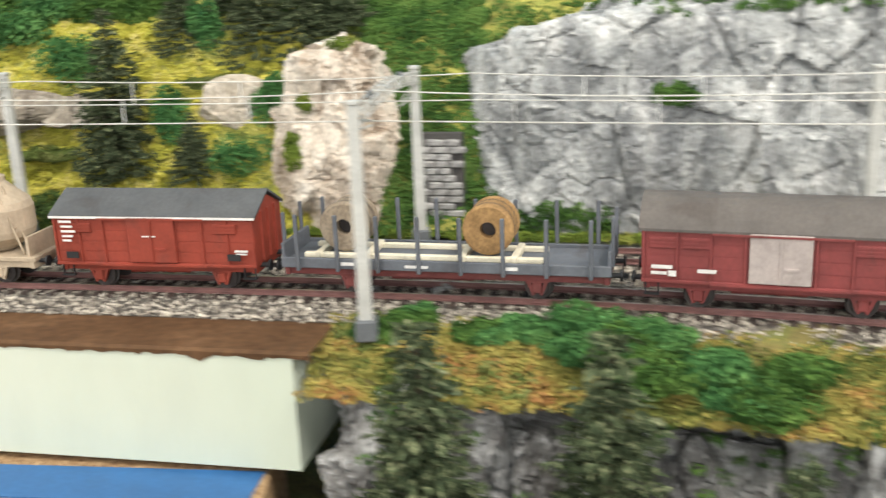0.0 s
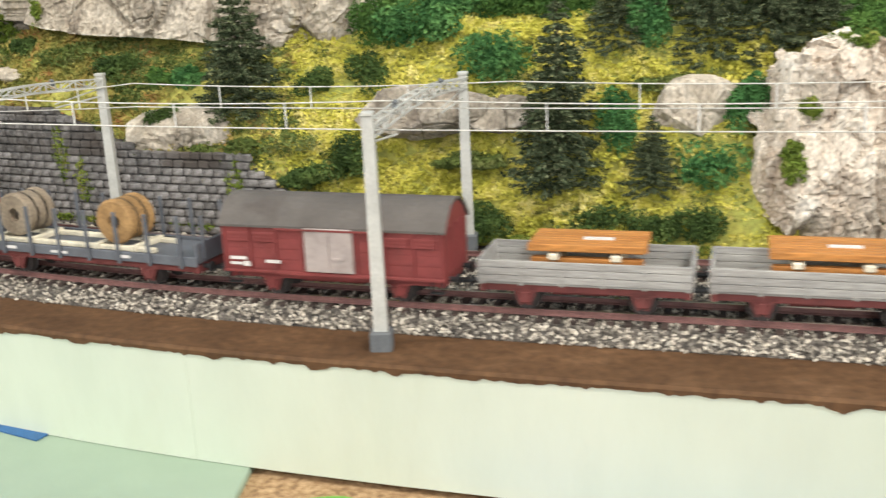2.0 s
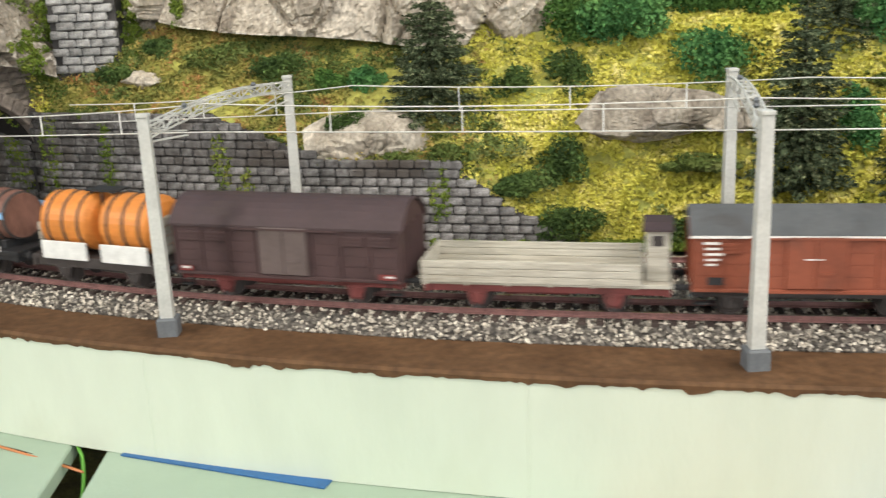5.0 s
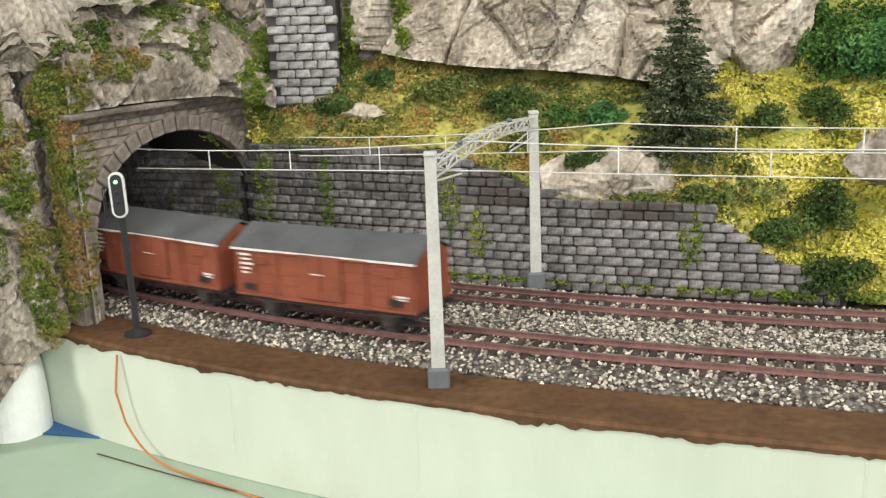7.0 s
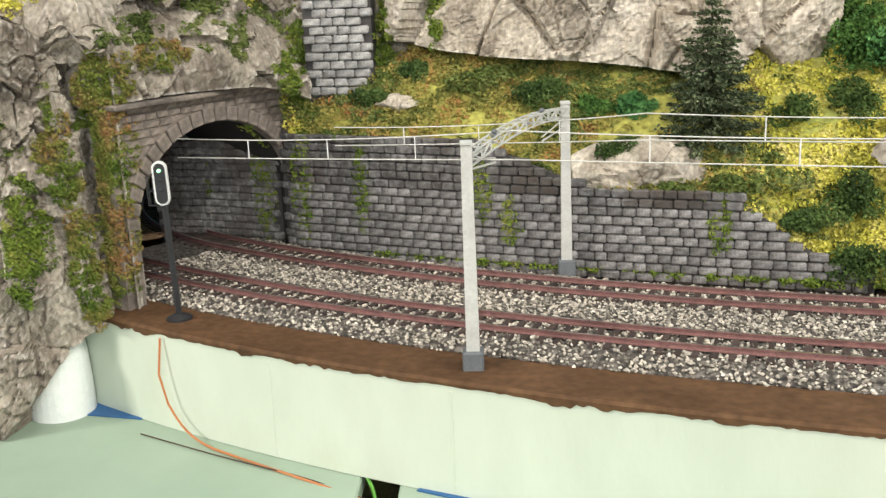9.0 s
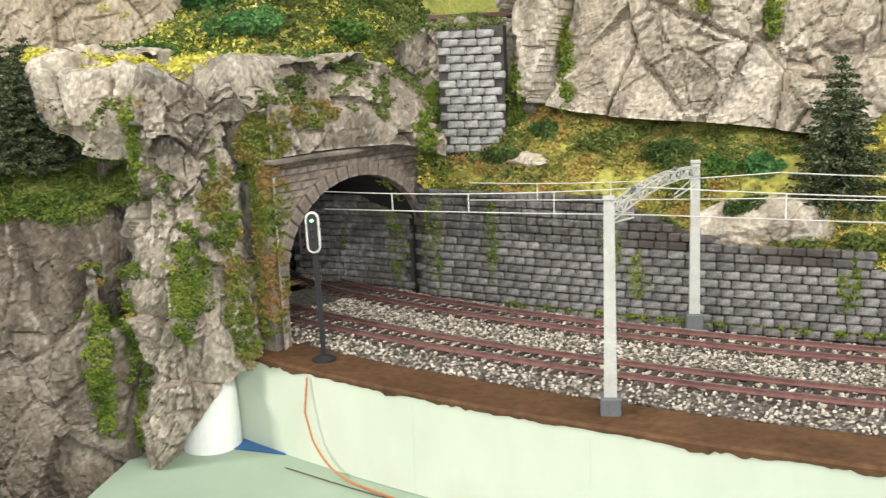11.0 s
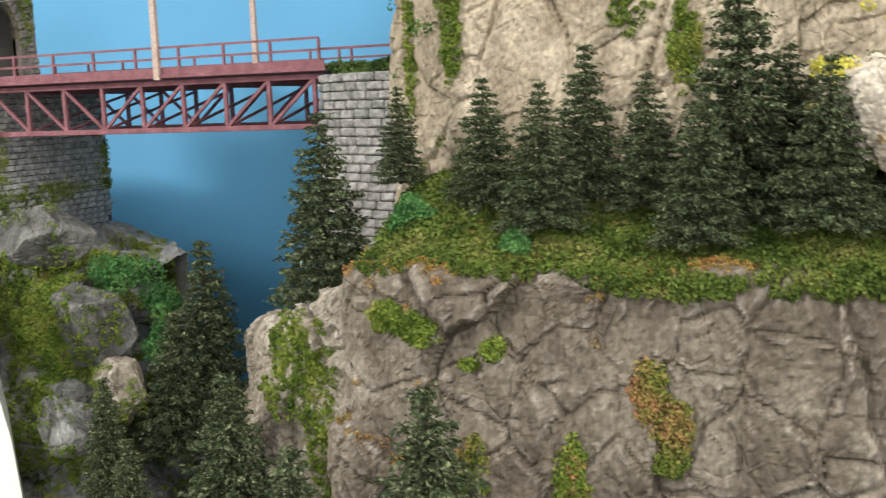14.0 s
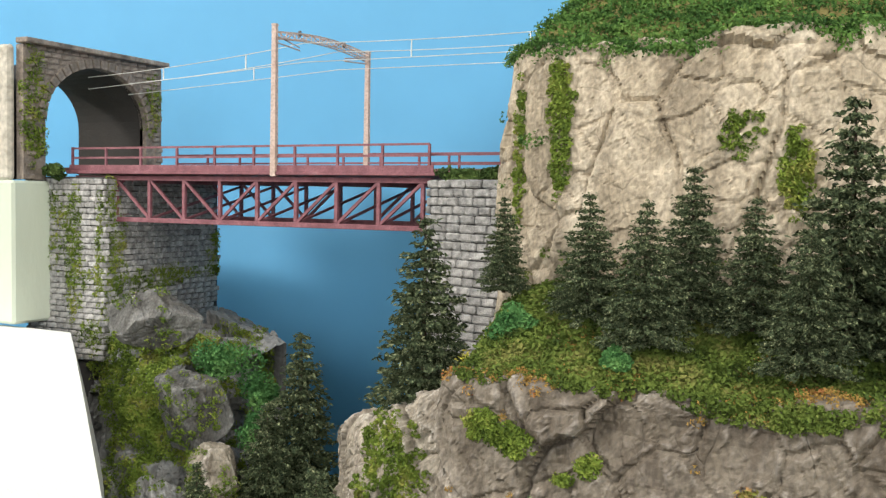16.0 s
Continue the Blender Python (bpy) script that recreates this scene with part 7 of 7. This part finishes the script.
# silo wagon
L = 0.096
silo = thing("silo_wagon", "dusty beige cement silo wagon with conical hoppers", "freight wagon", group="wagons of the train")
for x in (-0.022, 0.022):
    part("hopper", Shape().turned([(0.004, 0.012), (0.0155, 0.021), (0.0162, 0.024), (0.0162, 0.034), (0.0150, 0.037), (0.006, 0.0455), (0.005, 0.047)], 30, Matrix.Translation((x, 0, 0))), SILO, silo, "beige hopper with a conical top", smooth=False)
    part("hatch", Shape().turned([(0.0055, 0.0462), (0.0055, 0.0485), (0.004, 0.0492)], 20, Matrix.Translation((x, 0, 0))), SILO, silo)
part("frame", Shape().box((0, 0, 0.0128), (L, 0.029, 0.0022), 0.0003).box((L / 2 - 0.004, 0, 0.018), (0.0015, 0.026, 0.010)).box((-L / 2 + 0.004, 0, 0.018), (0.0015, 0.026, 0.010)), SILO, silo)
part("ladder", Shape().bar((0.040, -0.010, 0.014), (0.030, -0.010, 0.045), 0.0007).bar((0.040, -0.005, 0.014), (0.030, -0.005, 0.045), 0.0007).bar((0.036, -0.010, 0.026), (0.036, -0.005, 0.026), 0.0006).bar((0.033, -0.010, 0.036), (0.033, -0.005, 0.036), 0.0006), SILO, silo)
running_gear(silo, L, L * 0.58, SILO, SILO)
WAGONS.append((silo, -0.2345, L * 0.58))

wg, L = boxcar(-0.178, -0.075, RED, ROOF_GREY, "bright red wooden boxcar with a grey pitched roof", white_edge=True, vents=True, base=0.62)
bars(wg, fs_marks(L), -0.0177)
bars(wg, dark_pads(L), -0.0178, BLACK)

# stake wagon with cable drums
s0, s1 = -0.0715, 0.0765
L = s1 - s0 - 0.008
stake = thing("stake_wagon", "grey flat wagon with upright stakes and low ends", "freight wagon", group="wagons of the train")
part("floor_planks", Shape().box((0, 0, 0.0142), (L, 0.031, 0.0018), 0.0003), STEEL_BLUE, stake)
for sy in (-1, 1):
    part("side_beam", Shape().box((0, sy * 0.0155, 0.0145), (L, 0.0014, 0.0046), 0.0003), STEEL_BLUE, stake)
    for k in range(8):
        x = -L / 2 + 0.008 + (L - 0.016) * k / 7
        part("stake", Shape().box((x, sy * 0.0168, 0.0235), (0.0017, 0.0016, 0.0245), 0.0003), STEEL_BLUE, stake)
    part("cradle_beam", Shape().box((-0.010, sy * 0.0085, 0.0162), (L * 0.74, 0.0028, 0.0022), 0.0003), CREAM_WOOD, stake, "fresh cream-coloured timber beam")
for x in (-0.055, -0.033, 0.008, 0.030):
    part("cradle_chock", Shape().box((x, 0, 0.0166), (0.003, 0.022, 0.0030), 0.0004), CREAM_WOOD, stake)
for sx in (-1, 1):
    part("end_board", Shape().box((sx * (L / 2 - 0.0008), 0, 0.0185), (0.0016, 0.030, 0.0085), 0.0003), STEEL_BLUE, stake)
    for y in (-0.010, 0.010):
        part("stake", Shape().box((sx * (L / 2 + 0.0002), y, 0.025), (0.0015, 0.0016, 0.020), 0.0003), STEEL_BLUE, stake)
bars(stake, [(-0.04, 0.0146, 0.006, 0.0014), (-0.01, 0.0142, 0.010, 0.0012), (0.03, 0.0146, 0.005, 0.0014)], -0.0163)
running_gear(stake, L, L * 0.57, UNDER_RED, UNDER_RED)
WAGONS.append((stake, (s0 + s1) / 2, L * 0.57))
for dx, mt, lb in ((-0.0435, GREY_DRUM, "grey-brown cable drum lying in timber cradles"), (0.0190, OCHRE, "ochre cable drum lying in timber cradles")):
    dr = thing("cable_drum", lb, "cable drum", group="cable drums")
    R = 0.0108
    ring = [(0.0034, -0.0085), (R - 0.0010, -0.0085), (R, -0.0079), (R, -0.0060), (R - 0.0004, -0.0057), (R - 0.0004, 0.0057), (R, 0.0060), (R, 0.0079), (R - 0.0010, 0.0085), (0.0034, 0.0085), (0.0034, -0.0085)]
    turn = Matrix.Translation((dx, 0, 0.0178 + R)) @ Matrix.Rotation(math.pi / 2, 4, "X")
    n = 36
    sh = Shape()
    sh.v = [tuple(turn @ Vector((r * math.cos(2 * math.pi * i / n), r * math.sin(2 * math.pi * i / n), z))) for r, z in ring for i in range(n)]
    sh.f = [(k * n + i, k * n + (i + 1) % n, (k + 1) * n + (i + 1) % n, (k + 1) * n + i) for k in range(len(ring) - 1) for i in range(n)]
    part("drum", sh, mt, dr)
    for y in (-0.003, 0.003):
        part("strap", Shape().turned([(R - 0.0004, -0.0007), (R - 0.0004, 0.0007)], 36, turn @ Matrix.Translation((0, 0, y))), DARK, dr, "dark lashing strap")
    WAGONS.append((dr, (s0 + s1) / 2, L * 0.57))

wg, L = boxcar(0.0815, 0.1925, BROWN_RED, ROOF_WARM, "brown-red covered wagon with a bare grey door", curved=True, door=DOOR_GREY, ridge=0.0445, eave=0.0335, base=0.58)
bars(wg, [(-L / 2 + 0.008, 0.0185, 0.008, 0.0014), (-L / 2 + 0.007, 0.0160, 0.006, 0.0012), (-L / 2 + 0.025, 0.0175, 0.007, 0.0014), (-L / 2 + 0.012, 0.0160, 0.003, 0.0022)], -0.0177)


def low_wagon(s0, s1, mat, label, cab=False, gear=UNDER_RED):
    L = s1 - s0 - 0.005
    wg = thing("low_sided_wagon", label, "freight wagon", group="wagons of the train")
    x0, x1 = -L / 2, L / 2 - (0.012 if cab else 0)
    part("floor_planks", Shape().box((0, 0, 0.0128), (L, 0.030, 0.0016), 0.0002), mat, wg)
    for sy in (-1, 1):
        for k in range(3):
            part("side_plank", Shape().box(((x0 + x1) / 2, sy * 0.0155, 0.0146 + k * 0.0031), (x1 - x0, 0.0012, 0.0029), 0.0002), mat, wg)
        for k in range(6):
            part("side_stay", Shape().box((x0 + 0.002 + (x1 - x0 - 0.004) * k / 5, sy * 0.0163, 0.0172), (0.0014, 0.0008, 0.0100)), mat, wg)
    for x in (x0 + 0.0006, x1 - 0.0006):
        for k in range(3):
            part("end_plank", Shape().box((x, 0, 0.0146 + k * 0.0031), (0.0012, 0.0298, 0.0029), 0.0002), mat, wg)
    if cab:
        c = part("brakeman_cab", Shape().box((x1 + 0.006, 0, 0.0245), (0.0095, 0.020, 0.022), 0.0004), mat, wg, "small pale brakeman's cab")
        part("cab_roof", Shape().extruded([(-0.012, 0.0355), (-0.006, 0.0372), (0.006, 0.0372), (0.012, 0.0355), (0.012, 0.0347), (-0.012, 0.0347)][::-1], x1, x1 + 0.012), ROOF_DARK, c, "dark curved cab roof")
        part("cab_window", Shape().box((x1 + 0.006, -0.0101, 0.0305), (0.0045, 0.0004, 0.0042)), DARK, c)
        part("platform", Shape().box((x1 + 0.006, 0, 0.0128), (0.012, 0.029, 0.0014)), mat, wg)
    running_gear(wg, L, L * 0.55, gear, gear)
    WAGONS.append((wg, (s0 + s1) / 2, L * 0.55))
    return wg, L


for s0, s1, lb in ((0.199, 0.290, "bare wood planks on its floor"), (0.291, 0.384, "timber load")):
    wg, L = low_wagon(s0, s1, WOOD_GREY, "weathered grey low-sided wagon carrying " + ("a flat timber load" if s0 < 0.25 else "a second timber load"))
    ld = thing("timber_load", "orange-brown timber pallet resting on pale blocks", "timber", group="timber loads")
    for k in range(7):
        part("board", Shape().box((0.001, -0.0108 + k * 0.0036, 0.0272), (0.047, 0.0033, 0.0030), 0.0003), TIMBER, ld)
    for k in range(2):
        part("lower_board", Shape().box((0.001, -0.0098 + k * 0.0196, 0.0215), (0.045, 0.003, 0.0030), 0.0003), TIMBER, ld)
    for x in (-0.012, 0.013):
        part("block", Shape().box((x, 0, 0.0235), (0.0040, 0.026, 0.0028), 0.0005), CREAM_WOOD, ld, "pale bearer block")
        part("bearer", Shape().box((x, 0, 0.0170), (0.0040, 0.022, 0.0068), 0.0003), CREAM_WOOD, ld)
    part("strip", Shape().box((0.005, -0.002, 0.0289), (0.012, 0.003, 0.0005)), LETTER, ld, "white paper slip")
    WAGONS.append((ld, (s0 + s1) / 2, L * 0.55))

# wagon with two wine casks
s0, s1 = 0.381, 0.480
L = s1 - s0 - 0.008
vat_wagon = thing("vat_wagon", "black wagon carrying two dark wooden wine casks", "freight wagon", group="wagons of the train")
part("frame", Shape().box((0, 0, 0.0128), (L, 0.029, 0.0022), 0.0003), BLACK, vat_wagon)
part("brake_platform", Shape().box((-L / 2 + 0.006, 0, 0.0245), (0.009, 0.022, 0.022), 0.0005), ROOF_DARK, vat_wagon, "dark brakeman's shelter")
CASK = [(0.0100, -0.0128), (0.0112, -0.0130), (0.0124, -0.0080), (0.0131, -0.0025), (0.0131, 0.0025), (0.0124, 0.0080), (0.0112, 0.0130), (0.0100, 0.0128)]
for x in (-0.0125, 0.0235):
    lying = Matrix.Translation((x, 0, 0.0285)) @ Matrix.Rotation(math.pi / 2, 4, "Y")
    v = part("cask", Shape().turned(CASK, 32, lying), VAT_WOOD, vat_wagon, "dark wooden wine cask lying on its side")
    for d, r in ((-0.0118, 0.0116), (-0.0062, 0.0128), (0.0062, 0.0128), (0.0118, 0.0116)):
        part("hoop", Shape().turned([(r - 0.0006, -0.0009), (r + 0.0004, -0.0008), (r + 0.0004, 0.0008), (r - 0.0006, 0.0009)], 32, lying @ Matrix.Translation((0, 0, d))), DARK, v, "dark iron hoop")
    for sy in (-1, 1):
        part("name_board", Shape().box((x, sy * 0.0133, 0.0312), (0.0272, 0.0008, 0.0036), 0.0002), BAND_BLUE, v, "pale blue board with worn white writing")
        part("writing", Shape().box((x, sy * 0.0138, 0.0315), (0.018, 0.0003, 0.0012)), LETTER, v)
    for d in (-0.008, 0.008):
        part("saddle", Shape().box((x + d, 0, 0.0155), (0.0036, 0.022, 0.0052), 0.0005), BLACK, vat_wagon)
bars(vat_wagon, [(-0.006, 0.0148, 0.007, 0.003), (0.012, 0.0148, 0.008, 0.0042), (0.030, 0.0148, 0.008, 0.003)], -0.0150)
running_gear(vat_wagon, L, L * 0.55, BLACK, BLACK)
WAGONS.append((vat_wagon, (s0 + s1) / 2, L * 0.55))

# tank wagon
s0, s1 = 0.480, 0.564
L = s1 - s0 - 0.006
tank = thing("tank_wagon", "orange tank wagon with dark bands and white side boards", "freight wagon", group="wagons of the train")
part("frame", Shape().box((0, 0, 0.0128), (L, 0.027, 0.0022), 0.0003), DARK, tank)
lie = lambda x: Matrix.Translation((x, 0, 0.0288)) @ Matrix.Rotation(math.pi / 2, 4, "Y")
for x in (-0.0175, 0.0175):
    v = part("tank", Shape().turned([(0.004, -0.0155), (0.011, -0.0148), (0.0138, -0.013), (0.0142, -0.011), (0.0142, 0.011), (0.0138, 0.013), (0.011, 0.0148), (0.004, 0.0155)], 32, lie(x)), TANK_ORANGE, tank, "bright orange tank vessel", smooth=False)
    for dx in (-0.0085, 0.0005, 0.0095):
        part("tank_band", Shape().turned([(0.0141, -0.0007), (0.0146, -0.0006), (0.0146, 0.0006), (0.0141, 0.0007)], 32, lie(x + dx)), DARK, v)
    for sy in (-1, 1):
        part("side_board", Shape().box((x, sy * 0.0145, 0.0172), (0.0265, 0.0010, 0.0088), 0.0002), WHITE, tank, "white side board")
part("walkway", Shape().box((0, 0, 0.0445), (0.018, 0.010, 0.0008)).bar((0, 0.004, 0.03), (0, 0.004, 0.0445), 0.0008).bar((0, -0.004, 0.03), (0, -0.004, 0.0445), 0.0008), BLACK, tank)
for sx in (-1, 1):
    sh = Shape()
    for k in range(4):
        sh.box((sx * (L / 2 - 0.0045), 0, 0.0180 + k * 0.0046), (0.0014, 0.022 - (0.006 if k in (0, 3) else 0), 0.0041), 0.0003)
    part("end_platform", sh, WOOD_BEIGE, tank, "pale slatted end panel")
running_gear(tank, L, L * 0.52, DARK, DARK)
WAGONS.append((tank, (s0 + s1) / 2, L * 0.52))

wg, L = boxcar(0.564, 0.679, DARK_BROWN, ROOF_DARK, "dark brown covered wagon streaked with soot", curved=True, ridge=0.0455, eave=0.035, base=0.58, door=paint_of("dark_grey_door", (0.12, 0.09, 0.085)), gear=UNDER_RED)
bars(wg, [(-L / 2 + 0.006, 0.0148, 0.006, 0.0024), (L / 2 - 0.006, 0.0148, 0.007, 0.0024)], -0.0177, BROWN_RED)
bars(wg, [(-L / 2 + 0.006, 0.0152, 0.004, 0.0010), (L / 2 - 0.005, 0.0150, 0.004, 0.0008)], -0.0179)
low_wagon(0.679, 0.786, WOOD_BEIGE, "empty beige low-sided wagon with a brakeman's cab", cab=True)
for s0, s1, lb in ((0.786, 0.886, "brick-red boxcar with white lettering marks"), (0.887, 0.991, "last brick-red boxcar of the train")):
    wg, L = boxcar(s0, s1, ORANGE_RED, ROOF_GREY, lb, white_edge=True, base=0.66, gear=DARK, eave=0.0350, ridge=0.0425)
    bars(wg, fs_marks(L), -0.0177)
    bars(wg, dark_pads(L), -0.0178, BLACK)

SPEED = 0.2145


def travelled(t):
    """How far the train has gone: steady, then braking to a stand in the tunnel."""
    if t < 8.3:
        return SPEED * t
    u = min(t - 8.3, 1.0)
    return SPEED * (8.3 + u - u * u / 2)


def wagon_pose(s, base, t):
    r = ZERO - (s - travelled(t))
    a, b = on_line(FRONT_PTS, FRONT_RUN, r + base / 2), on_line(FRONT_PTS, FRONT_RUN, r - base / 2)
    c = (a + b) / 2
    return pose(c.x, c.y, RAIL_Z, 0, 0, math.degrees(math.atan2(b.y - a.y, b.x - a.x)))


def motions():
    times = list(np.arange(0, 9.31, 0.2)) + [9.5, 16.0]
    for wg, s, base in WAGONS:
        walk(wg, [(t, wagon_pose(s, base, t)) for t in times])
    turns = [k / FPS for k in range(int(9.35 * FPS))] + [16.0]
    for wl in WHEELS:
        x = wl.location.copy()
        walk(wl, [(t, Matrix.Translation(x) @ Matrix.Rotation(-travelled(t) / WHEEL_R, 4, "Y")) for t in turns])


motions()
